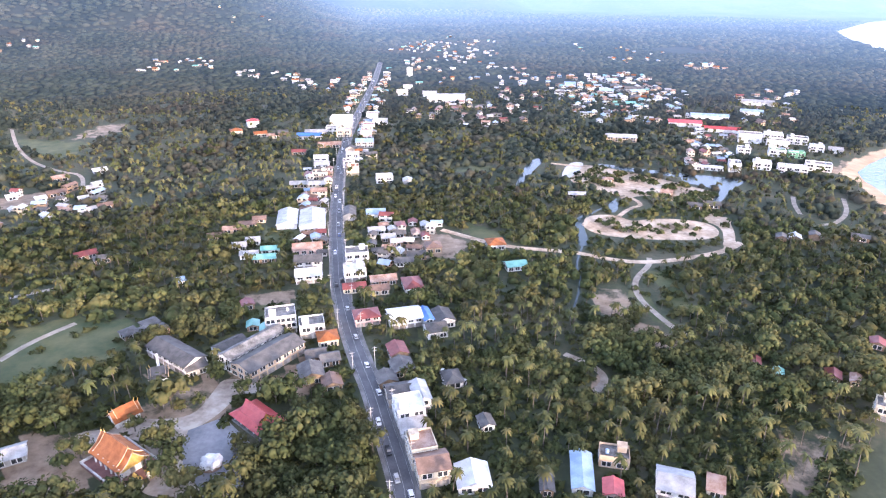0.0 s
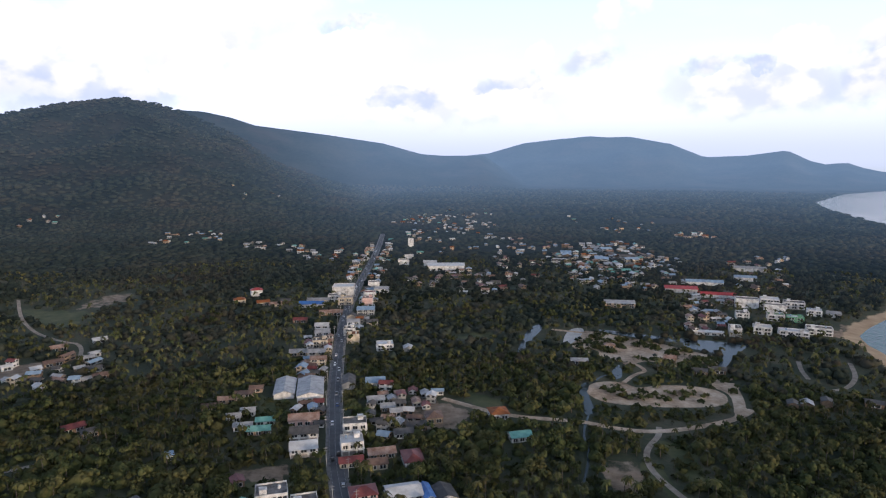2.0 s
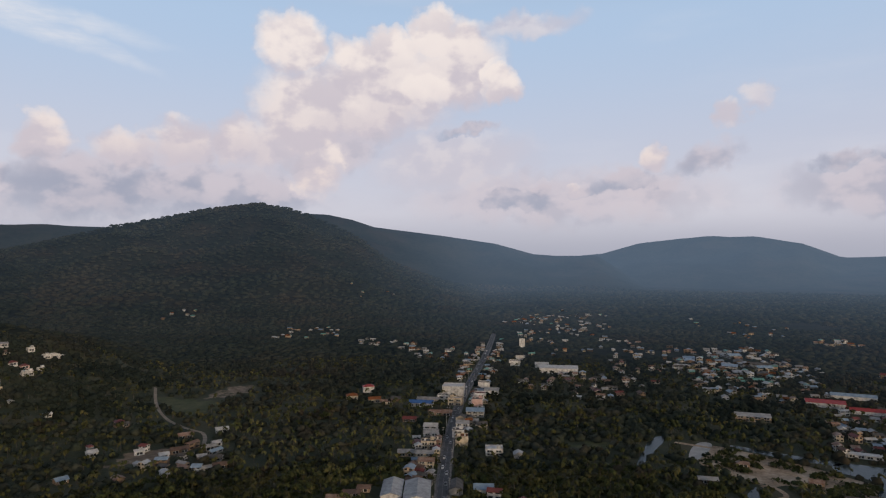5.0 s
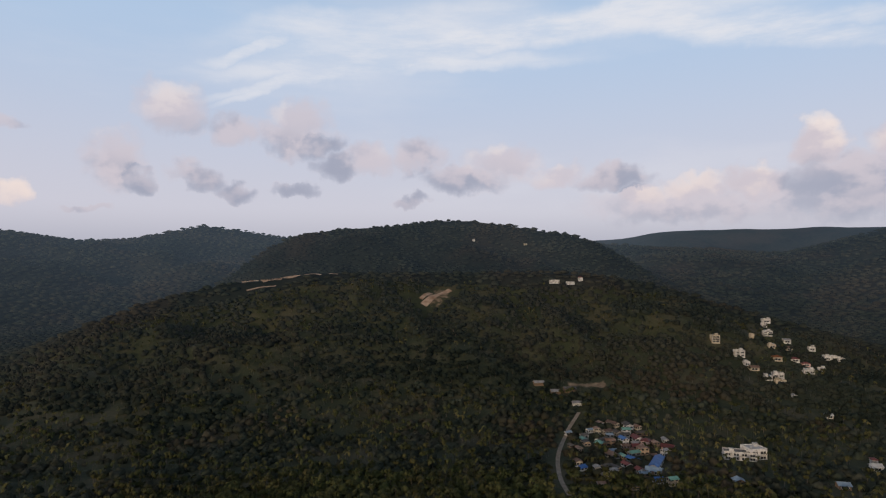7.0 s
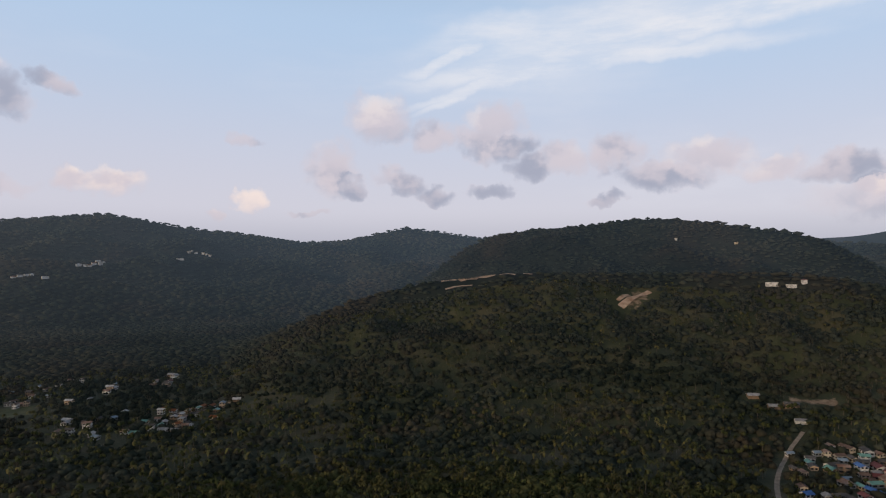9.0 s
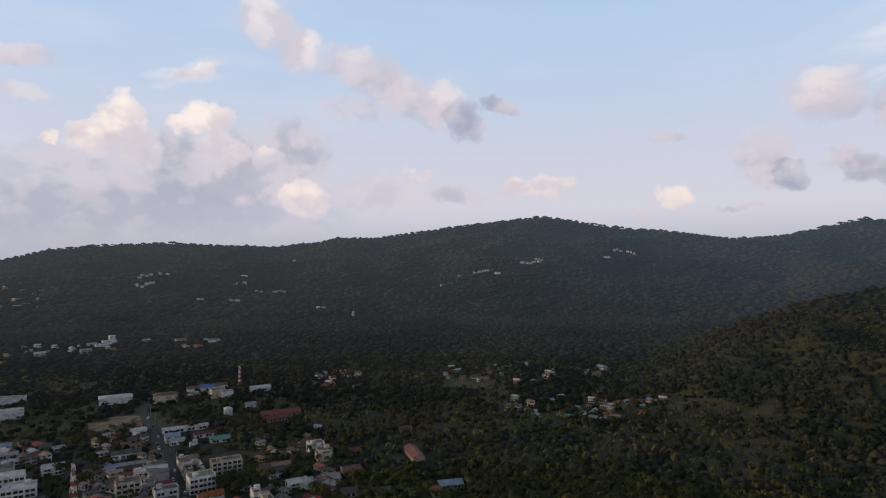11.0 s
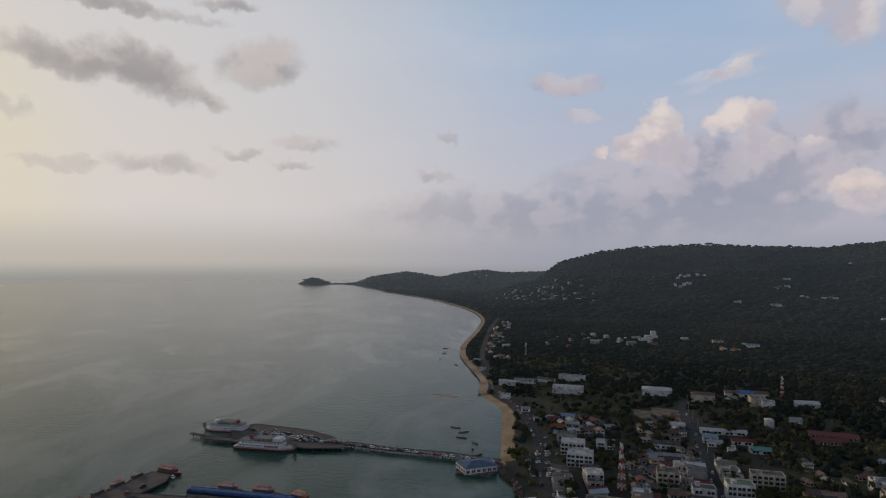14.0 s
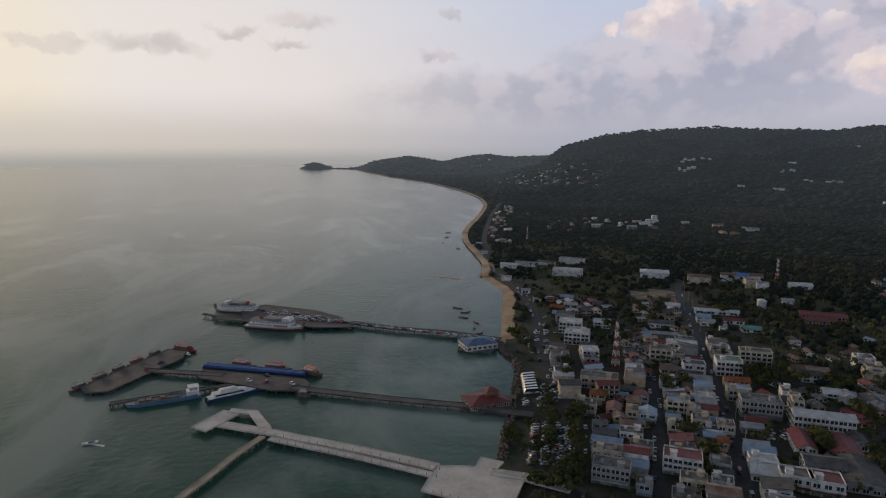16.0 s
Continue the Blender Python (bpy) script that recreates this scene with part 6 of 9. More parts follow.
house(-174, -338, 7.7, 9.3, 7.0, 158, "flat", "cream", "white", group="buildings of the harbour town")
house(-180, -326, 9.8, 7.6, 4.4, 158, "gable", "white", "sky", group="buildings of the harbour town")
house(-182, -316, 9.0, 9.3, 6.2, 158, "flat", "cream", "deck", group="buildings of the harbour town")
house(-159, -332, 7.6, 6.8, 4.4, 158, "gable", "grey", "sky", group="buildings of the harbour town")
house(-173, -302, 5.9, 7.6, 4.4, 159, "hip", "tan", "orange", group="buildings of the harbour town")
house(-158, -276, 9.4, 9.3, 6.2, 156, "flat", "grey", "deck", group="buildings of the harbour town")
house(-137, -261, 11.7, 8.5, 7.0, 156, "flat", "cream", "deck", group="buildings of the harbour town")
house(-156, -268, 7.2, 7.6, 4.4, 156, "gable", "white", "slate", group="buildings of the harbour town")
house(-114, -262, 7.0, 8.5, 5.3, 156, "flat", "grey", "deck", group="buildings of the harbour town")
house(-150, -259, 9.3, 7.6, 6.2, 156, "flat", "white", "deck", group="buildings of the harbour town")
house(-159, -290, 7.2, 7.6, 5.3, 159, "gable", "grey", "slate", group="buildings of the harbour town")
house(-160, -302, 10.7, 7.6, 4.4, 159, "gable", "wood", "slate", group="buildings of the harbour town")
house(-313, -727, 33.0, 20.4, 7.0, 158, "hip", "white", "white", detail=0, group="buildings of the harbour town")
house(-350, -688, 24.6, 11.9, 8.8, 158, "hip", "cream", "brown", detail=0, group="buildings of the harbour town")
house(-390, -698, 15.5, 10.2, 7.9, 158, "gable", "white", "brown", detail=0, group="buildings of the harbour town")
house(-407, -695, 20.1, 18.7, 7.9, 158, "gable", "white", "blue", detail=0, group="buildings of the harbour town")
house(-418, -687, 14.1, 11.9, 8.8, 158, "gable", "white", "brown", detail=0, group="buildings of the harbour town")
house(-403, -649, 12.3, 9.3, 7.9, 158, "flat", "white", "deck", detail=0, group="buildings of the harbour town")
house(-209, -739, 35.9, 9.3, 8.8, 158, "flat", "white", "white", detail=0, group="buildings of the harbour town")
house(-236, -816, 34.1, 8.5, 7.0, 146, "flat", "white", "deck", detail=0, group="buildings of the harbour town")
house(-146, -793, 21.1, 8.5, 5.3, 158, "gable", "white", "white", detail=0, group="buildings of the harbour town")
house(-171, -805, 26.8, 8.5, 4.4, 158, "gable", "white", "pale", detail=0, group="buildings of the harbour town")
house(-200, -810, 23.0, 7.6, 4.4, 146, "gable", "white", "deck", detail=0, group="buildings of the harbour town")
house(-130, -719, 10.8, 7.6, 4.4, 161, "flat", "white", "deck", detail=0, group="buildings of the harbour town")
house(-303, -558, 39.5, 6.8, 3.5, 159, "gable", "white", "white", detail=1, group="buildings of the harbour town")
house(-278, -534, 11.9, 10.2, 5.3, 159, "gable", "white", "sky", detail=1, group="buildings of the harbour town")
house(-276, -522, 11.7, 6.8, 4.4, 159, "gable", "white", "pale", detail=1, group="buildings of the harbour town")
house(-228, -522, 11.6, 8.5, 4.4, 159, "gable", "white", "slate", detail=1, group="buildings of the harbour town")
house(-237, -519, 11.6, 10.2, 4.4, 159, "gable", "white", "slate", detail=1, group="buildings of the harbour town")
house(-219, -493, 29.8, 6.0, 3.5, 160, "gable", "grey", "pale", detail=1, group="buildings of the harbour town")
house(-227, -480, 24.9, 6.0, 3.5, 160, "gable", "grey", "slate", detail=1, group="buildings of the harbour town")
house(-270, -580, 12.9, 7.6, 4.4, 159, "gable", "white", "white", detail=1, group="buildings of the harbour town")
house(-249, -558, 16.2, 7.6, 3.5, 159, "gable", "wood", "slate", detail=1, group="buildings of the harbour town")
house(-181, -525, 14.3, 11.9, 5.3, 160, "gable", "white", "white", detail=1, group="buildings of the harbour town")
house(-339, -414, 12.5, 10.2, 7.0, 159, "flat", "white", "deck", detail=1, group="buildings of the harbour town")
house(-333, -396, 11.3, 9.3, 6.2, 159, "flat", "cream", "deck", detail=1, group="buildings of the harbour town")
house(-281, -389, 11.7, 9.3, 5.3, 162, "gable", "white", "slate", detail=1, group="buildings of the harbour town")
house(-282, -400, 14.1, 10.2, 5.3, 159, "gable", "tan", "brown", detail=1, group="buildings of the harbour town")
house(-281, -355, 10.8, 9.3, 4.4, 159, "gable", "white", "pale", detail=1, group="buildings of the harbour town")
house(-293, -347, 11.2, 11.9, 4.4, 159, "gable", "white", "slate", detail=1, group="buildings of the harbour town")
house(-274, -358, 9.6, 9.3, 5.3, 159, "gable", "white", "white", detail=1, group="buildings of the harbour town")
house(-241, -347, 12.4, 9.3, 5.3, 159, "gable", "white", "slate", detail=1, group="buildings of the harbour town")
house(-244, -359, 5.1, 10.2, 7.0, 159, "flat", "white", "deck", detail=1, group="buildings of the harbour town")
house(-171, -409, 12.8, 7.6, 3.5, 162, "gable", "grey", "maroon", detail=1, group="buildings of the harbour town")
house(-149, -377, 9.8, 7.6, 3.5, 159, "gable", "grey", "slate", detail=1, group="buildings of the harbour town")
house(-146, -359, 8.2, 7.6, 4.4, 158, "gable", "tan", "rust", group="buildings of the harbour town")
house(-153, -562, 13.3, 7.6, 3.5, 159, "gable", "white", "sky", detail=1, group="buildings of the harbour town")
house(-156, -584, 12.8, 7.6, 3.5, 159, "gable", "tan", "orange", detail=1, group="buildings of the harbour town")
house(-172, -593, 13.0, 7.6, 3.5, 159, "gable", "white", "pale", detail=1, group="buildings of the harbour town")
house(-175, -624, 15.8, 7.6, 3.5, 161, "gable", "white", "sky", detail=1, group="buildings of the harbour town")
house(-144, -618, 8.3, 6.0, 3.5, 159, "gable", "white", "pale", detail=1, group="buildings of the harbour town")
house(-140, -656, 8.8, 6.8, 3.5, 161, "gable", "white", "pale", detail=1, group="buildings of the harbour town")
house(-129, -901, 8.9, 6.0, 3.5, 146, "gable", "white", "pale", detail=0, group="buildings of the harbour town")
house(-133, -979, 11.3, 6.0, 3.5, 146, "gable", "wood", "sky", detail=0, group="buildings of the harbour town")
house(-107, -498, 6.8, 5.1, 3.0, 159, "gable", "wood", "brown", detail=1, group="buildings of the harbour town")
house(-191, -490, 12.6, 7.6, 3.5, 160, "gable", "grey", "slate", detail=1, group="buildings of the harbour town")
house(-304, -501, 15.7, 8.5, 3.5, 159, "gable", "white", "teal", detail=1, group="buildings of the harbour town")
house(-303, -526, 16.4, 7.6, 3.5, 159, "gable", "white", "maroon", detail=1, group="buildings of the harbour town")
house(-280, -502, 6.1, 6.0, 3.5, 159, "flat", "white", "pale", detail=1, group="buildings of the harbour town")
house(-395, -538, 38.4, 13.0, 3.4, 153, "gable", "wood", "maroon", detail=1, name="market_hall")



def shop_row(line, side, lo, hi, deep):
    """Narrow shophouses shoulder to shoulder along one side of a street, wherever a plot is still free."""
    r = house_rng
    p = [Vector(q) for q in line]
    run, at = 0.0, lo
    for a, b in zip(p, p[1:]):
        long = (b - a).length
        t = (b - a) / long
        n = Vector((-t.y, t.x)) * side
        while at < min(run + long, hi):
            w, d = r.uniform(6.5, 11), deep * r.uniform(0.8, 1.15)
            c = a + t * (at + w / 2 - run) + n * (5.4 + d / 2)
            at += w + 0.3
            if any((c.x - x) ** 2 + (c.y - y) ** 2 < (q * 0.8 + 0.42 * w) ** 2 for x, y, q in FOOT):
                continue
            turn = math.degrees(math.atan2(t.y, t.x)) + (0 if side > 0 else 180)
            house(c.x, c.y, w, d, r.choice((4.2, 6.4, 6.6, 9.4)), turn, r.choice(("flat", "flat", "gable", "shed")), r.choice(("white", "white", "cream", "grey", "grey", "tan", "wood")),
                  r.choice(("deck", "slate", "rust", "maroon", "pale", "sky", "white", "slate", "crimson")), detail=1, pitch=0.3, group="buildings of the harbour town")
        run += long


for lane, lo, hi in ((STREET, 232, 520), (MID_STREET, 0, 168), (BACK_STREET, 0, 92)):
    for way in (1, -1):
        shop_row(lane, way, lo, hi, 12)
house(-157, 175, 11, 8, 3.2, 30, "gable", "grey", "pale")

# quarters where only roofs show: outline, number of houses, typical width, roof colours
WHITE_AND_BLUE = ("white", "white", "pale", "pale", "sky", "slate", "rust", "teal", "orange")
MIXED = ("pale", "slate", "rust", "brown", "sky", "white", "maroon", "slate")
VILLAGE = ("blue", "sky", "teal", "rust", "slate", "brown", "slate", "maroon", "pale", "rust", "slate")
TOWN_ROOFS = ("slate", "rust", "slate", "maroon", "deck", "sky", "brown", "deck", "crimson", "slate")


def quarter(outline, count, wide, covers):
    """Houses strewn over an outline, none over another."""
    r = house_rng
    p = np.array(outline, float)
    tries, spots, taken = 0, [], list(FOOT)
    while count > 0 and tries < 2500:
        tries += 1
        x, y = r.uniform(p[:, 0].min(), p[:, 0].max()), r.uniform(p[:, 1].min(), p[:, 1].max())
        w, d = wide * r.uniform(0.7, 1.5), wide * r.uniform(0.6, 1.0)
        at = np.array([x]), np.array([y])
        if not inside(p, *at)[0] or any((x - a) ** 2 + (y - b) ** 2 < (c + 0.45 * w) ** 2 for a, b, c in taken):
            continue
        if any(off_line(line, *at)[0] < wd / 2 + 2 + 0.5 * w for line, wd in LANES) or inland(*at)[0] < 25:
            continue
        cover, wall = r.choice(covers), r.choice(("white", "white", "cream", "grey", "tan", "wood"))
        h, turn = r.choice((2.8, 3.0, 3.3, 5.4)), r.choice((0, 90)) + r.uniform(-18, 18)
        taken.append((x, y, math.hypot(w, d) / 2 * 0.85))
        count -= 1
        spots.append((x, y, w, d, turn, cover, wall, h, float(height(*at)[0])))
    if spots:
        far_houses(spots)


quarter([(-527, -2816), (-691, -2082), (-625, -1859), (-417, -2149)], 34, 13, WHITE_AND_BLUE)
quarter([(169, 966), (308, 1054), (359, 974), (299, 768), (201, 734), (145, 797)], 70, 7, WHITE_AND_BLUE)
quarter([(-116, 1129), (-116, 1749), (4, 2030), (119, 1339), (59, 1072), (-51, 1008)], 70, 7, WHITE_AND_BLUE)
quarter([(90, 1251), (209, 1179), (147, 853), (75, 813)], 26, 7, MIXED)
quarter([(-138, 805), (-151, 1094), (-139, 1238), (-114, 978), (-111, 786)], 26, 7, WHITE_AND_BLUE)
quarter([(-111, 786), (-117, 1033), (-116, 1240), (-93, 981), (-93, 788)], 26, 7, WHITE_AND_BLUE)
quarter([(-321, 1154), (-147, 1062), (-124, 953), (-200, 950), (-286, 1056)], 24, 7, WHITE_AND_BLUE)
quarter([(274, 736), (334, 738), (261, 560), (217, 558)], 30, 7, MIXED)
quarter([(-60, 427), (-6, 410), (-5, 338), (-48, 337)], 20, 7, MIXED)
quarter([(-128, 547), (-109, 568), (-74, 343), (-93, 343)], 26, 7, MIXED)
quarter([(-105, 754), (-87, 754), (-72, 549), (-86, 549)], 16, 7, WHITE_AND_BLUE)
quarter([(433, 976), (543, 1008), (413, 742), (342, 739)], 26, 7, MIXED)
quarter([(-5, 847), (101, 851), (88, 729), (3, 727)], 18, 7, MIXED)
quarter([(-621, 1298), (-515, 1352), (-453, 1182), (-549, 1141)], 10, 7, WHITE_AND_BLUE)
quarter([(-392, 1187), (-340, 1188), (-312, 1085), (-360, 1083)], 8, 7, WHITE_AND_BLUE)
quarter([(324, 1780), (520, 1581), (421, 1268), (249, 1348)], 16, 7, WHITE_AND_BLUE)
quarter([(-526, 266), (-487, 350), (-378, 271), (-392, 200)], 36, 6, VILLAGE)
quarter([(-591, -412), (-651, -358), (-686, -243), (-619, -222), (-569, -270), (-538, -354)], 44, 6, WHITE_AND_BLUE)
quarter([(-670, -604), (-847, -494), (-760, -418), (-691, -403), (-599, -530)], 30, 6, MIXED)
quarter([(-839, -424), (-862, -395), (-789, -361), (-769, -388)], 8, 7, MIXED)
quarter([(-390, -1333), (-738, -1151), (-644, -1041), (-352, -1174)], 11, 11, WHITE_AND_BLUE)
quarter([(-560, -707), (-608, -644), (-531, -562), (-488, -616)], 14, 7, MIXED)
quarter([(-564, -2925), (-718, -2160), (-620, -1863), (-386, -2333)], 40, 12, WHITE_AND_BLUE)
quarter([(-292, -1325), (-560, -1310), (-480, -1123), (-272, -1135)], 13, 7, WHITE_AND_BLUE)
quarter([(-230, -1565), (-294, -1562), (-182, -964), (-134, -968)], 34, 9, MIXED)
quarter([(-124, -375), (-166, -372), (-120, -262), (-89, -265)], 64, 7, TOWN_ROOFS)
quarter([(-173, -372), (-210, -369), (-157, -260), (-125, -262)], 64, 7, TOWN_ROOFS)
quarter([(-192, -506), (-254, -501), (-204, -380), (-154, -382)], 52, 7, TOWN_ROOFS)
quarter([(-239, -387), (-318, -370), (-277, -316), (-197, -322)], 14, 8, TOWN_ROOFS)
quarter([(-154, -638), (-210, -622), (-205, -558), (-157, -561)], 16, 8, MIXED)
quarter([(-237, -597), (-282, -593), (-247, -502), (-206, -504)], 14, 7, MIXED)
quarter([(-327, -480), (-402, -474), (-360, -422), (-293, -427)], 10, 7, MIXED)
quarter([(-363, -4883), (-1139, -4763), (-685, -2866), (-355, -3846)], 20, 12, WHITE_AND_BLUE)
quarter([(-155, 1588), (143, 1970), (103, 1423), (-110, 1233)], 50, 7, WHITE_AND_BLUE)
quarter([(-637, 1288), (-498, 1357), (-429, 1168), (-549, 1109)], 10, 7, WHITE_AND_BLUE)
quarter([(-665, 1812), (-584, 2164), (-512, 1896), (-626, 1705)], 6, 7, WHITE_AND_BLUE)
quarter([(-974, 1392), (-893, 1431), (-845, 1355), (-922, 1317)], 6, 7, WHITE_AND_BLUE)
quarter([(-349, 464), (-285, 496), (-250, 434), (-293, 404)], 12, 8, MIXED)
quarter([(172, 1050), (345, 1100), (334, 971), (271, 850), (167, 755), (150, 933)], 60, 9, WHITE_AND_BLUE)
quarter([(172, 1050), (345, 1100), (334, 971), (271, 850), (190, 800), (160, 933)], 9, 20, ("pale", "slate", "sky"))
quarter([(200, 1130), (330, 1180), (345, 1100), (210, 1060)], 22, 9, WHITE_AND_BLUE)
quarter([(460, 1300), (520, 1340), (530, 1240), (460, 1230)], 14, 9, WHITE_AND_BLUE)
quarter([(-60, 850), (60, 880), (70, 780), (-50, 760)], 20, 8, MIXED)
quarter([(80, 1114), (190, 1168), (149, 918), (63, 877)], 20, 7, MIXED)
quarter([(-534, 300), (-507, 333), (-422, 277), (-460, 259)], 16, 8, VILLAGE)

# ---- temple ----
TILE_EDGE = WALLS["white"]


def tiered_roof(base, long, wide, eave, rise, tiers, cover, gold=True):
    """Stacked steep gable roofs, each shorter and higher, with white bargeboards, gilded gable fields and horn finials."""
    for k in range(tiers):
        a, up = long / 2 - k * long * 0.13, k * 0.75
        bw = wide / 2 * (1 - 0.16 * k)
        z0, z1 = eave + up + k * 0.9, eave + rise + up
        prof = [(-bw, z0), (-bw * 0.45, z0 + (z1 - z0) * 0.42), (0, z1), (bw * 0.45, z0 + (z1 - z0) * 0.42), (bw, z0)]
        low = [(b, z - 0.22) for b, z in prof[::-1]]
        cover_part = solid("roof", lambda bm: prism(bm, [[(x, b, z) for b, z in prof + low] for x in (-a, a)]), ROOFS[cover], base)
        for s in (-1, 1):
            edge = [(b * 1.02, z + 0.07) for b, z in prof] + [(b * 1.02, z - 0.26) for b, z in prof[::-1]]
            solid("bargeboard", lambda bm: prism(bm, [[(s * a + e, b, z) for b, z in edge] for e in (-0.07, 0.08)]), WALLS["tan"], cover_part)
            inner = [(b * 0.93, z - 0.36) for b, z in prof]
            solid("gable_field", lambda bm: prism(bm, [[(s * (a - 0.5) + e, b, z) for b, z in inner] for e in (-0.1, 0.1)]), GOLD if gold else TILE_EDGE, cover_part, "gilded carved gable" if gold else "")

            def horn(bm):
                prism(bm, [[(s * a - 0.12, -0.12, z1), (s * a + 0.12, -0.12, z1), (s * a + 0.12, 0.12, z1), (s * a - 0.12, 0.12, z1)],
                           [(s * (a + 0.35) - 0.05, -0.05, z1 + 0.8), (s * (a + 0.35) + 0.05, -0.05, z1 + 0.8), (s * (a + 0.35) + 0.05, 0.05, z1 + 0.8), (s * (a + 0.35) - 0.05, 0.05, z1 + 0.8)],
                           [(s * (a + 0.1) - 0.02, -0.02, z1 + 1.5), (s * (a + 0.1) + 0.02, -0.02, z1 + 1.5), (s * (a + 0.1) + 0.02, 0.02, z1 + 1.5), (s * (a + 0.1) - 0.02, 0.02, z1 + 1.5)]])
            solid("finial", horn, GOLD, cover_part, "gilded horn finial")


TERRACE = material("maroon_paving", [(0.13, 0.055, 0.050), (0.22, 0.10, 0.085)], 0.3, 0.7)


def ordination_hall(x, y, rot):
    base = tagged(new("temple_hall"), "white temple hall with stacked orange tiled roofs and gilded gables", "temple")
    base.matrix_world = pose(x, y, 0, 0, 0, rot)
    FOOT.append((x, y, 14))
    solid("terrace", lambda bm: box(bm, -12, 12, -8.5, 8.5, -0.2, 1.2), TERRACE, base, "maroon paved terrace")
    for x0, x1, y0, y1 in ((-12, 12, -8.5, -8.1), (-12, 12, 8.1, 8.5), (-12, -11.6, -8.1, 8.1), (11.6, 12, -8.1, -2), (11.6, 12, 2, 8.1)):
        solid("parapet", lambda bm: box(bm, x0, x1, y0, y1, 1.2, 2.1), WALLS["white"], base)
    solid("wall", lambda bm: box(bm, -7.5, 7.5, -3.6, 3.6, 1.2, 6.6), WALLS["white"], base)
    for sx in (-1, 1):
        solid("gable_wall", lambda bm: prism(bm, [[(sx * 7.0 + e, -3.6, 6.6), (sx * 7.0 + e, 3.6, 6.6), (sx * 7.0 + e, 0, 9.8)] for e in (-0.3, 0.3)]), WALLS["white"], base)
    for k in range(6):
        for s in (-1, 1):
            px_ = -8.2 + 16.4 * k / 5
            solid("column", lambda bm: bmesh.ops.create_cone(bm, cap_ends=True, segments=8, radius1=0.36, radius2=0.28, depth=5.2, matrix=Matrix.Translation((px_, s * 4.7, 3.8))), WALLS["white"], base)
    for k in range(5):
        for s in (-1, 1):
            o = new("window", WINDOW)
            o.parent = base
            o.matrix_local = pose(0, 0, 0, 0, 0, 0 if s < 0 else 180) @ Matrix.Translation((-5.6 + 2.8 * k, -3.6, 2.4)) @ Matrix.Diagonal((1.0, 1, 2.4, 1))
    o = new("door", DOOR)
    o.parent = base
    o.matrix_local = pose(0, 0, 0, 0, 0, 90) @ Matrix.Translation((0, -7.5, 1.2)) @ Matrix.Diagonal((1.9, 1, 3.0, 1))
    tiered_roof(base, 19.5, 11.6, 5.6, 5.4, 2, "orange")
    return base


def gate_spire(x, y, rot, tall):
    base = tagged(new("temple_gate"), "gilded and white stepped temple gate", "gate")
    base.matrix_world = pose(x, y, 0, 0, 0, rot)
    for s in (-1, 1):
        solid("pier", lambda bm: box(bm, s * 1.3 - 0.5, s * 1.3 + 0.5, -0.6, 0.6, 0, tall * 0.5), WALLS["white"], base)
    solid("lintel", lambda bm: box(bm, -2.1, 2.1, -0.8, 0.8, tall * 0.5, tall * 0.58), GOLD, base)

    def spire(bm):
        rings = []
        for k in range(6):
            q, zz = 1.7 * (1 - k / 6.2) ** 1.3, tall * (0.58 + 0.42 * k / 5)
            rings.append([(-q, -q * 0.5, zz), (q, -q * 0.5, zz), (q, q * 0.5, zz), (-q, q * 0.5, zz)])
        prism(bm, rings)
    solid("spire", spire, GOLD, base)


def sala(x, y, rot, long=19, wide=13):
    """The open red-roofed pavilion."""
    base = tagged(new("pavilion"), "open temple pavilion under a broad red tiled roof", "pavilion")
    base.matrix_world = pose(x, y, 0, 0, 0, rot)
    FOOT.append((x, y, 12.5))
    solid("plinth", lambda bm: box(bm, -long / 2 + 0.6, long / 2 - 0.6, -wide / 2 + 0.6, wide / 2 - 0.6, -0.2, 0.5), ROOFS["deck"], base)
    for i in range(5):
        for j in range(4):
            if 0 < i < 4 and 0 < j < 3:
                continue
            cx, cy = (i / 4 - 0.5) * (long - 3), (j / 3 - 0.5) * (wide - 3)
            solid("column", lambda bm: box(bm, cx - 0.2, cx + 0.2, cy - 0.2, cy + 0.2, 0.5, 3.9), WALLS["white"], base)
    L, W = long / 2, wide / 2
    solid("roof", lambda bm: prism(bm, [[(-L, -W, 3.3), (L, -W, 3.3), (L, W, 3.3), (-L, W, 3.3)], [(-L, -W, 3.5), (L, -W, 3.5), (L, W, 3.5), (-L, W, 3.5)],
                                        [(-L * 0.62, -W * 0.5, 5.3), (L * 0.62, -W * 0.5, 5.3), (L * 0.62, W * 0.5, 5.3), (-L * 0.62, W * 0.5, 5.3)]]), ROOFS["red"], base)
    prof = [(-W * 0.56, 5.2), (-W * 0.25, 6.5), (0, 8.4), (W * 0.25, 6.5), (W * 0.56, 5.2)]
    solid("upper_roof", lambda bm: prism(bm, [[(q * L * 0.66, b, z + 0.12) for b, z in prof] + [(q * L * 0.66, b, z - 0.12) for b, z in prof[::-1]] for q in (-1, 1)]), ROOFS["red"], base)
    for s in (-1, 1):
        solid("gable_field", lambda bm: prism(bm, [[(s * L * 0.63 + e, b * 0.9, z - 0.25) for b, z in prof] for e in (-0.08, 0.08)]), GOLD, base, "gilded gable")
    solid("ridge", lambda bm: box(bm, -L * 0.68, L * 0.68, -0.14, 0.14, 8.35, 8.65), ROOFS["red"], base)


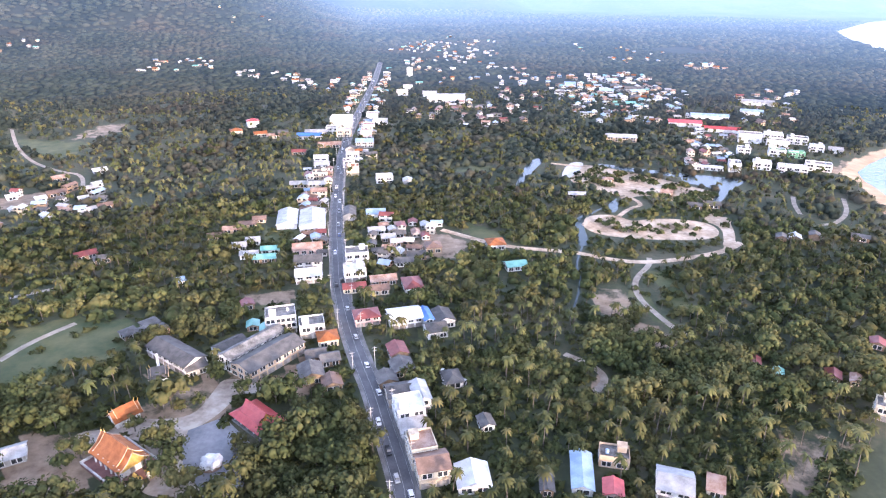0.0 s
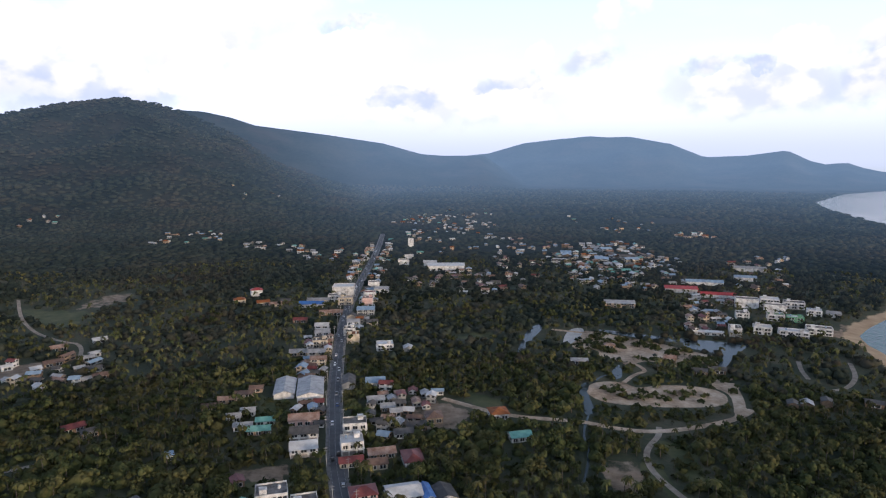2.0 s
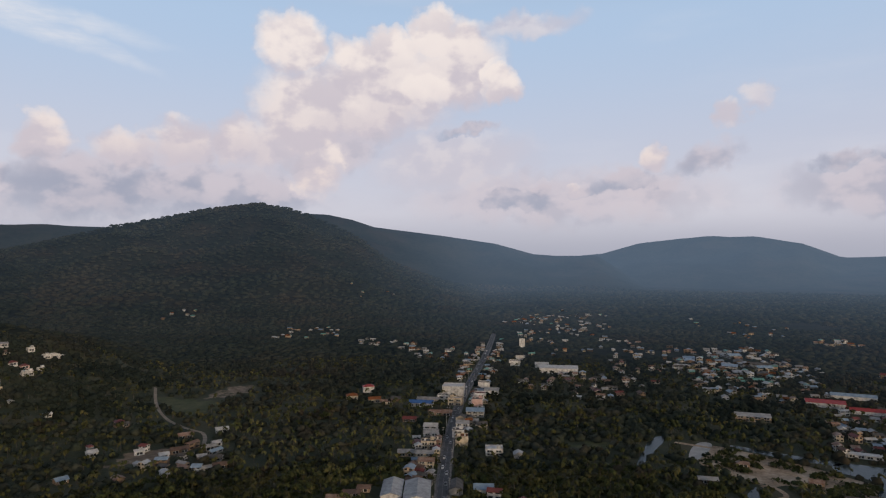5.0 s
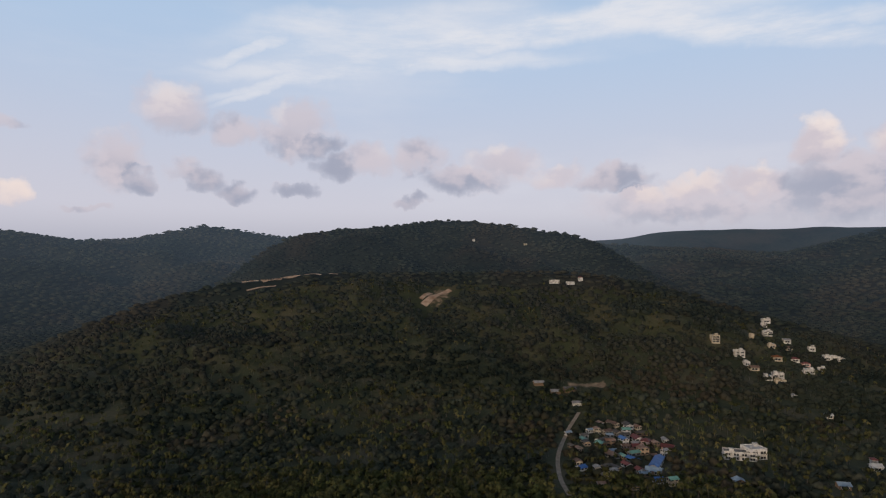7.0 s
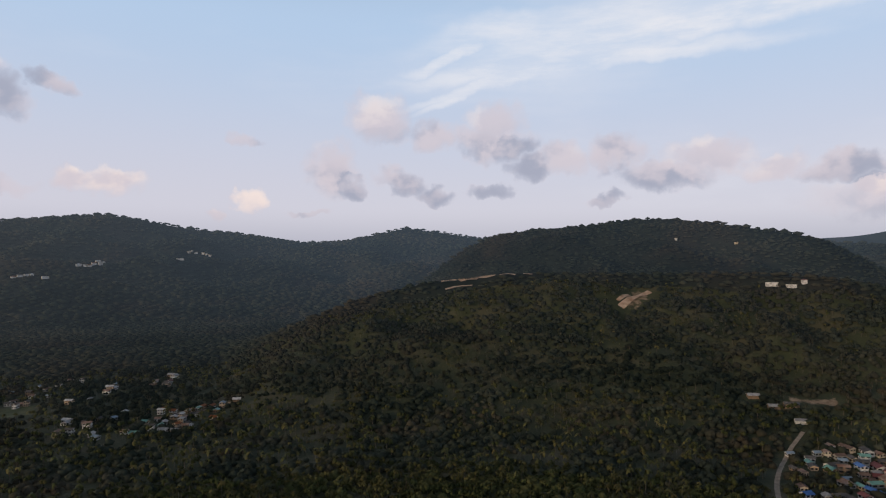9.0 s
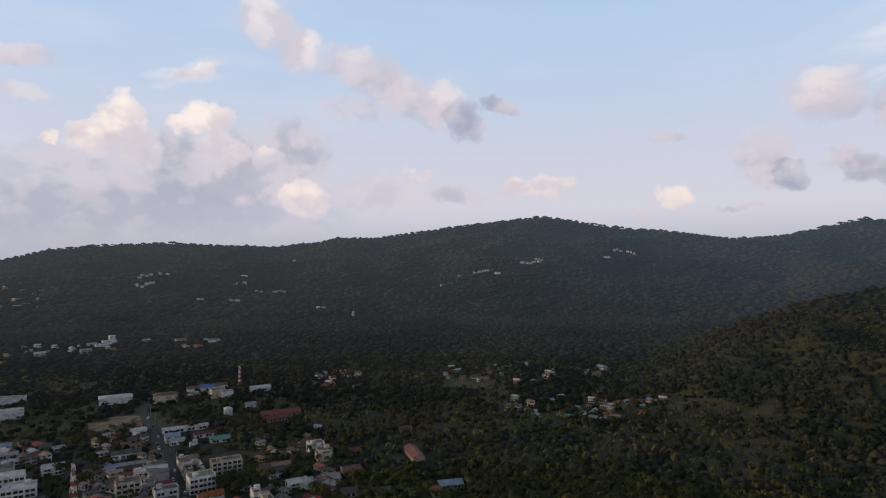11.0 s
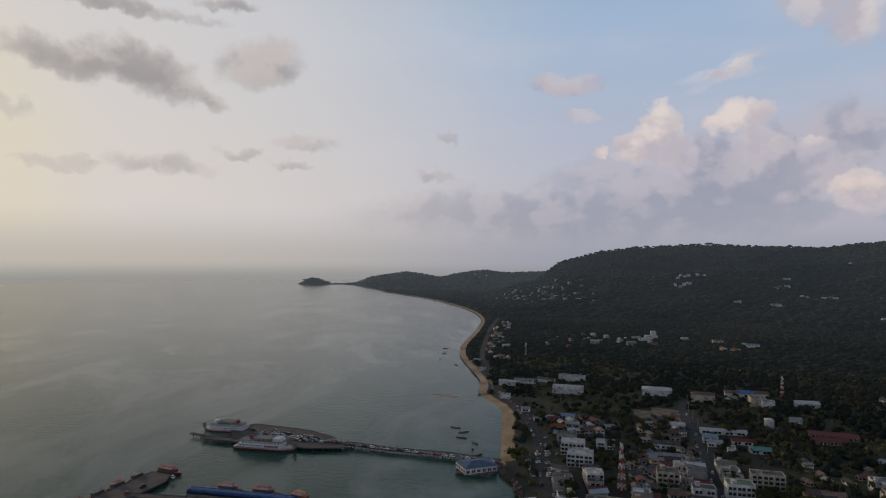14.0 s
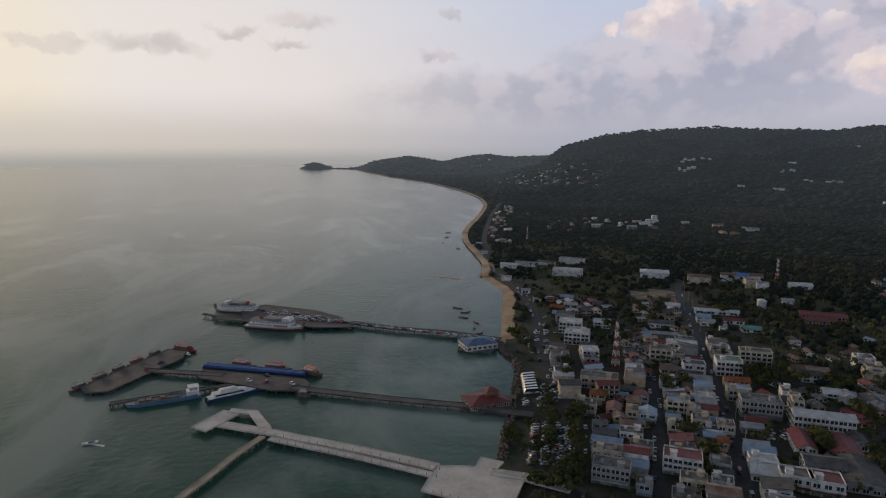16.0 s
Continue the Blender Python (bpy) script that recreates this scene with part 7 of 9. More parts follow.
ordination_hall(-115, 172.5, -34)
gate_spire(-104.5, 161.5, 56, 7.5)
gate_spire(-102.5, 168.5, 56, 5.5)
sala(-73.4, 196.3, -40, 20, 12.6)
hall = tagged(new("prayer_hall"), "small white prayer hall with orange tiled gable roofs", "temple")
hall.matrix_world = pose(-125.5, 197.5, 0, 0, 0, 50)
FOOT.append((-125.5, 197.5, 6))
solid("wall", lambda bm: box(bm, -4.6, 4.6, -2.6, 2.6, -0.2, 3.6), WALLS["white"], hall)
tiered_roof(hall, 11, 7.6, 3.2, 3.4, 2, "orange", False)
chapel = tagged(new("crematory"), "small dark-roofed crematory with a tall white chimney", "temple")
chapel.matrix_world = pose(-123, 223, 0, 0, 0, 20)
FOOT.append((-123, 223, 6))
solid("wall", lambda bm: box(bm, -3, 3, -2.4, 2.4, -0.2, 4), WALLS["white"], chapel)
tiered_roof(chapel, 8, 6.5, 3.6, 3.6, 2, "slate", False)
solid("chimney", lambda bm: prism(bm, [[(-0.7, 2.6, 0), (0.7, 2.6, 0), (0.7, 3.9, 0), (-0.7, 3.9, 0)], [(-0.4, 2.9, 12), (0.4, 2.9, 12), (0.4, 3.7, 12), (-0.4, 3.7, 12)]]), WALLS["white"], chapel, "tall white chimney")
# a rounded stage under a crumpled white sheet
stage = tagged(new("covered_stage"), "round brick plinth heaped under a crumpled white tarpaulin", "stage")
stage.matrix_world = pose(-83.5, 173, 0)
FOOT.append((-83.5, 173, 5))
solid("plinth", lambda bm: bmesh.ops.create_cone(bm, cap_ends=True, segments=16, radius1=3.6, radius2=3.4, depth=1.4, matrix=Matrix.Translation((0, 0, 0.6))), ROOFS["rust"], stage)
bm = bmesh.new()
bmesh.ops.create_icosphere(bm, subdivisions=3, radius=1.0)
for v in bm.verts:
    n = noise.noise(v.co * 2.3) * 0.35
    v.co = Vector((v.co.x * 3.7 * (1 + n), v.co.y * 3.7 * (1 + n), max(v.co.z, -0.2) * 2.6 * (1 + n) + 1.7))
part("tarpaulin", bm, ROOFS["white"], stage)
# the swept yard
YARD = material("worn_yard_paving", [(0.13, 0.135, 0.15), (0.24, 0.24, 0.25)], 0.06, 0.9, 0.02, fine=0.6)


def slab(name, outline, z0, z1, mat, parent=None, label=""):
    return solid(name, lambda bm: prism(bm, [[(x, y, z) for x, y in outline] for z in (z0, z1)]), mat, parent, label)


tagged(slab("yard", [(-98, 182), (-99, 192), (-88, 200), (-72, 184), (-70, 172), (-69, 159), (-78, 157), (-92, 170)], -0.1, 0.07, YARD), "worn grey paved temple yard", "yard", kind="structure")

# ---- harbour: piers, ferries, boats ----
DARK_DECK = material("weathered_pier_deck", [(0.060, 0.055, 0.052), (0.115, 0.105, 0.098)], 0.12, 0.9, 0.03)
NEW_DECK = material("pale_new_concrete", [(0.44, 0.40, 0.35), (0.62, 0.57, 0.50)], 0.1, 0.9, 0.02)
OLD_DECK = material("sandy_old_concrete", [(0.32, 0.26, 0.18), (0.48, 0.40, 0.29)], 0.15, 0.9, 0.02)
PILE = material("pier_piles", [(0.05, 0.045, 0.04), (0.14, 0.13, 0.12)], 0.6, 0.9, 0.02)
STEEL = {
    "white": material("white_ship_paint", [(0.50, 0.49, 0.47), (0.70, 0.69, 0.67)], 0.3, 0.5),
    "blue": material("blue_ship_paint", [(0.035, 0.09, 0.24), (0.07, 0.15, 0.34)], 0.3, 0.5),
    "navy": material("navy_ship_paint", [(0.02, 0.035, 0.09), (0.04, 0.06, 0.14)], 0.3, 0.4),
    "sea": material("faded_blue_paint", [(0.08, 0.16, 0.24), (0.14, 0.24, 0.33)], 0.3, 0.6),
    "red": material("red_ship_paint", [(0.20, 0.03, 0.025), (0.32, 0.06, 0.05)], 0.4, 0.5),
    "rust": material("rusty_deck_plate", [(0.11, 0.065, 0.045), (0.20, 0.13, 0.095)], 0.3, 0.85, 0.02),
    "grey": material("grey_ship_deck", [(0.14, 0.14, 0.14), (0.25, 0.25, 0.24)], 0.3, 0.8),
    "orange": material("orange_stripe_paint", [(0.42, 0.13, 0.05), (0.60, 0.24, 0.12)], 0.4, 0.6),
    "wood": material("boat_timber", [(0.10, 0.06, 0.04), (0.20, 0.13, 0.09)], 0.6, 0.8),
}
SEA_Z = -1.2


def pile_mesh():
    bm = bmesh.new()
    bmesh.ops.create_cone(bm, cap_ends=True, segments=7, radius1=0.38, radius2=0.38, depth=4.4, matrix=Matrix.Translation((0, 0, -1.4)))
    me = bpy.data.meshes.new("support_post")
    bm.to_mesh(me)
    bm.free()
    me.materials.append(PILE)
    return me


PILE_MESH = pile_mesh()


def ribbon(line, width):
    """Outline of a walkway of that width along a line."""
    p = [Vector(q) for q in line]
    left, right = [], []
    for i, c in enumerate(p):
        t = (p[min(i + 1, len(p) - 1)] - p[max(i - 1, 0)]).normalized()
        s = Vector((-t.y, t.x)) * width / 2
        left.append((c + s)[:])
        right.append((c - s)[:])
    return left + right[::-1]


def pier(label, mat, decks, lines, step=7.0, top=1.6, thick=0.7):
    """decks: outlines; lines: (points, width) of walkways. Piles stand along every edge."""
    base = tagged(new("pier"), label, "pier", "piers of the harbour")
    edges = [ribbon(*q) for q in lines] + decks
    for k, o in enumerate(edges):
        slab("deck", o, top - thick, top + 0.006 * k, mat, base)
        ring = [Vector(q) for q in o]
        for a, b in zip(ring, ring[1:] + ring[:1]):
            n = int((b - a).length / step)
            for i in range(n):
                c = a.lerp(b, (i + 0.5) / n)
                if (c - Vector((0, 0))).length < 1:
                    continue
                m = (Vector((sum(q[0] for q in o) / len(o), sum(q[1] for q in o) / len(o))) - c).normalized() * 0.6
                pl = new("support_post", PILE_MESH)
                pl.parent = base
                pl.location = (c.x + m.x, c.y + m.y, top - thick - 0.8)
        for a, b in zip(ring, ring[1:] + ring[:1]):
            if (b - a).length > 6:
                w = (b - a).normalized().orthogonal() * 0.14
                inn = (Vector((sum(q[0] for q in o) / len(o), sum(q[1] for q in o) / len(o))) - a.lerp(b, 0.5))
                if w.dot(inn) < 0:
                    w = -w
                slab("kerb", [a[:], b[:], (b + 2 * w)[:], (a + 2 * w)[:]], top + 0.012, top + 0.3, mat, base)
    return base


pier("dark car-ferry pier on piles, crowded with parked cars", DARK_DECK,
     [[(36, -534), (70, -534), (96, -545), (140, -566), (150, -600), (130, -617), (77, -591), (53, -568)]], [([(-84, -490), (-46, -511), (1, -528), (41, -548)], 8.5), ([(128, -560), (166, -574)], 9.0), ([(160, -574), (182, -588)], 3.0)])
pier("long dark concrete pier with a T-shaped head", DARK_DECK,
     [[(60, -392), (82, -394), (137, -421), (137, -437), (64, -414), (58, -404)], [(162, -478), (178, -484), (208, -408), (200, -398), (186, -400), (160, -462)]],
     [([(-80, -345), (-43, -361), (1, -374), (52, -392), (70, -399)], 7.0), ([(120, -425), (176, -438)], 7.0)])
pier("old timber landing stage on rotten piles", PILE, [], [([(178, -381), (161, -388), (110, -408)], 4.0)], step=3.0, top=1.2)
pier("pale new concrete pier with a broad landing platform", NEW_DECK,
     [[(-10, -268), (-19, -290), (-38, -288), (-42, -297), (-53, -291), (-47, -282), (-61, -276), (-53, -258), (-39, -252)]],
     [([(-80, -264), (-61, -276), (-45, -282)], 7.0), ([(-19, -289), (19, -309), (74, -335)], 6.5), ([(-17, -281), (19, -301), (70, -326)], 4.0),
      ([(112, -340), (99, -362)], 12.0), ([(101, -364), (86, -361), (74, -338)], 6.0), ([(101, -346), (74, -335)], 7.0)])
pier("narrow sandy-coloured jetty on piles, joined to the pale pier", OLD_DECK, [], [([(74, -329), (84, -309), (92, -287), (112, -240)], 3.8)], step=5.0, top=1.5)


def lamp_posts(line, gap):
    """Low white posts along the edge of the pale pier."""
    p = [Vector(q) for q in line]
    for a, b in zip(p, p[1:]):
        n = int((b - a).length / gap)
        for i in range(n):
            c = a.lerp(b, i / n)
            post = tagged(new("bollard"), "slim pale bollard on the edge of the pier", "bollard", "bollards of the pale pier")
            post.location = (c.x, c.y, 1.6)
            o = new("shaft", BOLLARD)
            o.parent = post


def bollard_mesh():
    bm = bmesh.new()
    bmesh.ops.create_cone(bm, cap_ends=True, segments=6, radius1=0.16, radius2=0.11, depth=1.3, matrix=Matrix.Translation((0, 0, 0.65)))
    bmesh.ops.create_cone(bm, cap_ends=True, segments=6, radius1=0.2, radius2=0.05, depth=0.2, matrix=Matrix.Translation((0, 0, 1.38)))
    me = bpy.data.meshes.new("shaft")
    bm.to_mesh(me)
    bm.free()
    me.materials.append(PILE)
    return me


BOLLARD = bollard_mesh()
lamp_posts([(-20, -286), (19, -306), (72, -331)], 5.0)
lamp_posts([(-18, -279), (18, -298), (68, -323)], 5.0)
lamp_posts([(-38, -253), (-12, -268)], 4.0)


def hull_solid(bm, L, B, z0, z1, bow=0.28, stern=0.9, flare=0.75):
    """A ship's hull, bow to +x, from the waterline down to z0 and up to the deck at z1."""
    st = []
    for k in range(9):
        s = k / 8
        w = B / 2 * (stern + (1 - stern) * min(1, s * 5)) if s < 1 - bow else B / 2 * math.cos((s - 1 + bow) / bow * math.pi / 2) ** 0.8 + 0.05
        x = (s - 0.5) * L
        lift = 0.5 * max(0, s - 0.7) / 0.3
        st.append([(x - 0.03 * L * s, -w * flare, z0), (x, -w, z1 + lift), (x, w, z1 + lift), (x - 0.03 * L * s, w * flare, z0)])
    prism(bm, st)


def ship_windows(base, x0, x1, y, z, count, high=0.8):
    for k in range(count):
        for s in (-1, 1):
            o = new("window", WINDOW)
            o.parent = base
            o.matrix_local = pose(0, 0, 0, 0, 0, 0 if s < 0 else 180) @ Matrix.Translation((s * -1 * (x0 + (x1 - x0) * (k + 0.5) / count), -y, z)) @ Matrix.Diagonal(((x1 - x0) / count * 0.6, 0.6, high, 1))


def car_ferry(x, y, rot, L, B, label, bars):
    base = tagged(new("car_ferry"), label, "ferry", "ferries at the pier")
    base.matrix_world = pose(x, y, SEA_Z, 0, 0, rot)
    solid("boot_top", lambda bm: hull_solid(bm, L, B, -0.6, 0.9), STEEL["red"], base, "dark red lower hull")
    solid("hull", lambda bm: hull_solid(bm, L, B + 0.1, 0.95, 2.6), STEEL["white"], base)
    side = solid("car_deck_side", lambda bm: box(bm, -0.42 * L, 0.30 * L, -B / 2 + 0.2, B / 2 - 0.2, 2.6, 5.2), STEEL["white"], base)
    saloon = solid("saloon", lambda bm: box(bm, -0.36 * L, 0.30 * L, -B / 2 + 0.5, B / 2 - 0.5, 5.2, 7.6), STEEL["white"], base)
    solid("sun_deck", lambda bm: box(bm, -0.40 * L, 0.33 * L, -B / 2 + 0.1, B / 2 - 0.1, 7.6, 7.85), STEEL["grey"], base)
    solid("bridge", lambda bm: prism(bm, [[(0.16 * L, -B / 2 + 1.5, 7.85), (0.30 * L, -B / 2 + 1.5, 7.85), (0.30 * L, B / 2 - 1.5, 7.85), (0.16 * L, B / 2 - 1.5, 7.85)],
                                          [(0.16 * L, -B / 2 + 1.5, 10.2), (0.27 * L, -B / 2 + 1.5, 10.2), (0.27 * L, B / 2 - 1.5, 10.2), (0.16 * L, B / 2 - 1.5, 10.2)]]), STEEL["white"], base)
    solid("funnel", lambda bm: prism(bm, [[(-0.26 * L, -1.2, 7.85), (-0.20 * L, -1.2, 7.85), (-0.20 * L, 1.2, 7.85), (-0.26 * L, 1.2, 7.85)],
                                          [(-0.28 * L, -0.9, 11), (-0.23 * L, -0.9, 11), (-0.23 * L, 0.9, 11), (-0.28 * L, 0.9, 11)]]), STEEL["red"], base)
    solid("mast", lambda bm: (box(bm, 0.2 * L, 0.2 * L + 0.2, -0.1, 0.1, 10.2, 14), box(bm, 0.2 * L - 0.02, 0.2 * L + 0.22, -1.2, 1.2, 12.6, 12.75)), STEEL["grey"], base)
    solid("canopy", lambda bm: box(bm, -0.16 * L, 0.12 * L, -B / 2 + 0.8, B / 2 - 0.8, 9.6, 9.75), STEEL["grey"], base)
    for k in range(5):
        for s in (-1, 1):
            solid("stanchion", lambda bm: box(bm, (-0.15 + 0.065 * k) * L, (-0.15 + 0.065 * k) * L + 0.15, s * (B / 2 - 1) - 0.08, s * (B / 2 - 1) + 0.08, 7.85, 9.6), STEEL["white"], base)
    ship_windows(saloon, -0.35 * L, 0.29 * L, B / 2 - 0.5, 6.1, 12)
    ship_windows(side, -0.40 * L, 0.0 * L, B / 2 - 0.2, 3.9, 7, 0.7)
    if bars:
        for k in range(7):
            for s in (-1, 1):
                solid("lettering_bar", lambda bm: box(bm, (0.03 + 0.035 * k) * L, (0.03 + 0.035 * k) * L + 0.026 * L, s * (B / 2 - 0.17) - 0.03, s * (B / 2 - 0.17) + 0.03, 3.0, 4.8), STEEL["red"], side, "bold red lettering bar")
    solid("bow_ramp", lambda bm: prism(bm, [[(0.47 * L, -2.4, 2.6), (0.49 * L, -2.4, 2.6), (0.49 * L, 2.4, 2.6), (0.47 * L, 2.4, 2.6)], [(0.50 * L, -2.2, 7), (0.51 * L, -2.2, 7), (0.51 * L, 2.2, 7), (0.50 * L, 2.2, 7)]]), STEEL["grey"], base)


car_ferry(107, -545, 164, 54, 13, "white car ferry with a red boot-top and red lettering", True)
car_ferry(154, -603, -14, 46, 12, "white car ferry with an open upper deck", False)


def landing_craft(x, y, rot, L, B, paint, label):
    base = tagged(new("cargo_ferry"), label, "ferry", "ferries at the pier")
    base.matrix_world = pose(x, y, SEA_Z, 0, 0, rot)
    solid("hull", lambda bm: hull_solid(bm, L, B, -0.5, 2.0, 0.2), STEEL[paint], base)
    solid("cargo_deck", lambda bm: box(bm, -0.25 * L, 0.40 * L, -B / 2 + 0.7, B / 2 - 0.7, 2.05, 2.3), STEEL["rust"], base, "rusty open cargo deck")
    for s in (-1, 1):
        solid("bulwark", lambda bm: box(bm, -0.45 * L, 0.36 * L, s * (B / 2 - 0.25) - 0.12, s * (B / 2 - 0.25) + 0.12, 2.05, 3.1), STEEL[paint], base)
    wheelhouse = solid("wheelhouse", lambda bm: (box(bm, -0.47 * L, -0.30 * L, -B / 2 + 0.6, B / 2 - 0.6, 2.3, 5.2), box(bm, -0.45 * L, -0.34 * L, -B / 2 + 1.2, B / 2 - 1.2, 5.2, 7.6), box(bm, -0.47 * L, -0.32 * L, -B / 2 + 0.8, B / 2 - 0.8, 7.6, 7.8)), STEEL["white"], base)
    ship_windows(wheelhouse, -0.445 * L, -0.345 * L, B / 2 - 1.2, 6.2, 3)
    for k in range(6):
        solid("cargo", lambda bm: box(bm, (-0.2 + 0.09 * k) * L, (-0.13 + 0.09 * k) * L, -B / 4 + (k % 2) * 1.5, B / 5 + (k % 2) * 1.2, 2.3, 3.0 + 0.5 * (k % 3)), STEEL["wood" if k % 2 else "rust"], base)
    solid("mast", lambda bm: box(bm, -0.40 * L, -0.40 * L + 0.2, -0.1, 0.1, 7.8, 10.6), STEEL["grey"], base)


landing_craft(147, -387, 21, 44, 8.5, "sea", "faded blue cargo ferry with a rusty open deck")


def catamaran(x, y, rot, L, B):
    base = tagged(new("catamaran"), "sleek white and navy fast catamaran", "ferry", "ferries at the pier")
    base.matrix_world = pose(x, y, SEA_Z, 0, 0, rot)
    for s in (-1, 1):
        bm = bmesh.new()
        hull_solid(bm, L, B * 0.32, -0.4, 1.9, 0.45)
        bmesh.ops.translate(bm, verts=bm.verts[:], vec=(0, s * B * 0.33, 0))
        bmesh.ops.recalc_face_normals(bm, faces=bm.faces[:])
        part("hull", bm, STEEL["navy"], base)
    solid("cross_deck", lambda bm: hull_solid(bm, L * 0.94, B, 1.7, 2.3, 0.5), STEEL["white"], base)
    solid("cabin", lambda bm: prism(bm, [[(-0.40 * L, -B * 0.44, 2.3), (0.20 * L, -B * 0.44, 2.3), (0.32 * L, 0, 2.3), (0.20 * L, B * 0.44, 2.3), (-0.40 * L, B * 0.44, 2.3)],
                                         [(-0.38 * L, -B * 0.38, 4.6), (0.12 * L, -B * 0.38, 4.6), (0.2 * L, 0, 4.6), (0.12 * L, B * 0.38, 4.6), (-0.38 * L, B * 0.38, 4.6)]]), STEEL["white"], base)
    solid("upper_cabin", lambda bm: prism(bm, [[(-0.28 * L, -B * 0.30, 4.6), (0.06 * L, -B * 0.30, 4.6), (0.06 * L, B * 0.30, 4.6), (-0.28 * L, B * 0.30, 4.6)],
                                               [(-0.25 * L, -B * 0.24, 6.4), (0.0, -B * 0.24, 6.4), (0.0, B * 0.24, 6.4), (-0.25 * L, B * 0.24, 6.4)]]), STEEL["white"], base)
    for s in (-1, 1):
        solid("window_band", lambda bm: prism(bm, [[(-0.36 * L, s * B * 0.425, 3.0), (0.15 * L, s * B * 0.425, 3.0), (0.15 * L, s * B * 0.40, 3.0), (-0.36 * L, s * B * 0.40, 3.0)],
                                                   [(-0.35 * L, s * B * 0.408, 4.0), (0.12 * L, s * B * 0.408, 4.0), (0.12 * L, s * B * 0.38, 4.0), (-0.35 * L, s * B * 0.38, 4.0)]]), GLASS, base)


catamaran(105, -394, 210, 36, 7.5)


def wooden_boat(x, y, rot, L, B, paint, roof, label):
    base = tagged(new("passenger_boat"), label, "boat", "boats at the piers")
    base.matrix_world = pose(x, y, SEA_Z, 0, 0, rot)
    solid("hull", lambda bm: hull_solid(bm, L, B, -0.4, 1.5, 0.35, 0.7), STEEL[paint], base)
    solid("cabin", lambda bm: box(bm, -0.40 * L, 0.22 * L, -B / 2 + 0.5, B / 2 - 0.5, 1.4, 3.6), STEEL["wood"], base)
    solid("canopy", lambda bm: box(bm, -0.44 * L, 0.26 * L, -B / 2 + 0.2, B / 2 - 0.2, 3.6, 3.8), STEEL[roof], base)
    solid("upper_cabin", lambda bm: box(bm, -0.25 * L, 0.12 * L, -B / 2 + 0.8, B / 2 - 0.8, 3.8, 5.4), STEEL["white"], base)
    solid("upper_canopy", lambda bm: box(bm, -0.30 * L, 0.16 * L, -B / 2 + 0.5, B / 2 - 0.5, 5.4, 5.55), STEEL[roof], base)


wooden_boat(112, -448, 162, 20, 5, "wood", "red", "timber passenger boat with red canopies")
wooden_boat(86, -440, 162, 22, 5.5, "wood", "red", "timber passenger boat with red canopies")
wooden_boat(60, -428, 150, 18, 5.5, "wood", "orange", "low boat with orange and white striped canopy")
wooden_boat(166, -488, 150, 24, 6, "red", "red", "red and white double-decked passenger boat")
for k, (bx, by, br) in enumerate(((186, -476, 68), (193, -459, 68), (199, -443, 68), (205, -427, 68), (211, -411, 68))):
    wooden_boat(bx, by, br, 14 + 2 * (k % 2), 4, "wood", ("grey", "red", "grey", "wood", "grey")[k], "small dark timber boat moored at the pier")
wooden_boat(60, -388, 170, 9, 3, "wood", "grey", "small dark timber boat moored at the pier")
# a long blue barge with a hipped tarpaulin along the second pier
barge = tagged(new("barge"), "long flat barge with bright blue painted sides", "barge")
barge.matrix_world = pose(101, -436, SEA_Z, 0, 0, 163)
solid("hull", lambda bm: hull_solid(bm, 82, 5.4, -0.5, 1.6, 0.1), STEEL["navy"], barge)
solid("side_wall", lambda bm: box(bm, -40, 39, -2.6, -2.2, 1.6, 3.4), STEEL["blue"], barge)
solid("side_wall", lambda bm: box(bm, -40, 39, 2.2, 2.6, 1.6, 3.4), STEEL["blue"], barge)
solid("hold_cover", lambda bm: prism(bm, [[(-39, -2.1, 2.9), (38, -2.1, 2.9), (38, 2.1, 2.9), (-39, 2.1, 2.9)], [(-38, -0.3, 3.6), (37, -0.3, 3.6), (37, 0.3, 3.6), (-38, 0.3, 3.6)]]), STEEL["blue"], barge)
# dinghies off the beach
for k, (bx, by) in enumerate(((-70, -515), (-68, -532), (-72, -548), (-62, -566), (-66, -584), (-88, -1074), (-76, -1013), (-96, -955), (-60, -600), (-95, -1130))):
    d = tagged(new("long_tail_boat"), "slim dark timber long-tail boat at anchor", "boat", "boats off the beach")
    d.matrix_world = pose(bx, by, SEA_Z, 0, 0, 40 + 37 * k)
    solid("hull", lambda bm: hull_solid(bm, 10, 2, -0.2, 0.8, 0.5, 0.5), STEEL["wood"], d)
    solid("thwart", lambda bm: box(bm, -1.5, -1.1, -0.85, 0.85, 0.82, 0.95), STEEL["white"], d)
speed = tagged(new("speedboat"), "small speedboat heading out to sea", "boat")
speed.matrix_world = pose(167, -332, SEA_Z, 0, 0, 20)
solid("hull", lambda bm: hull_solid(bm, 8, 2.2, -0.2, 0.9, 0.5, 0.8), STEEL["white"], speed)
solid("cockpit", lambda bm: box(bm, -2.4, 0.6, -0.7, 0.7, 0.92, 1.5), STEEL["navy"], speed)
tagged(strip("wake", [(171, -333), (164, -331), (158, -329)], 1.6, -1.16, STEEL["white"]), "thin white wake behind the speedboat", "wake", kind="structure")
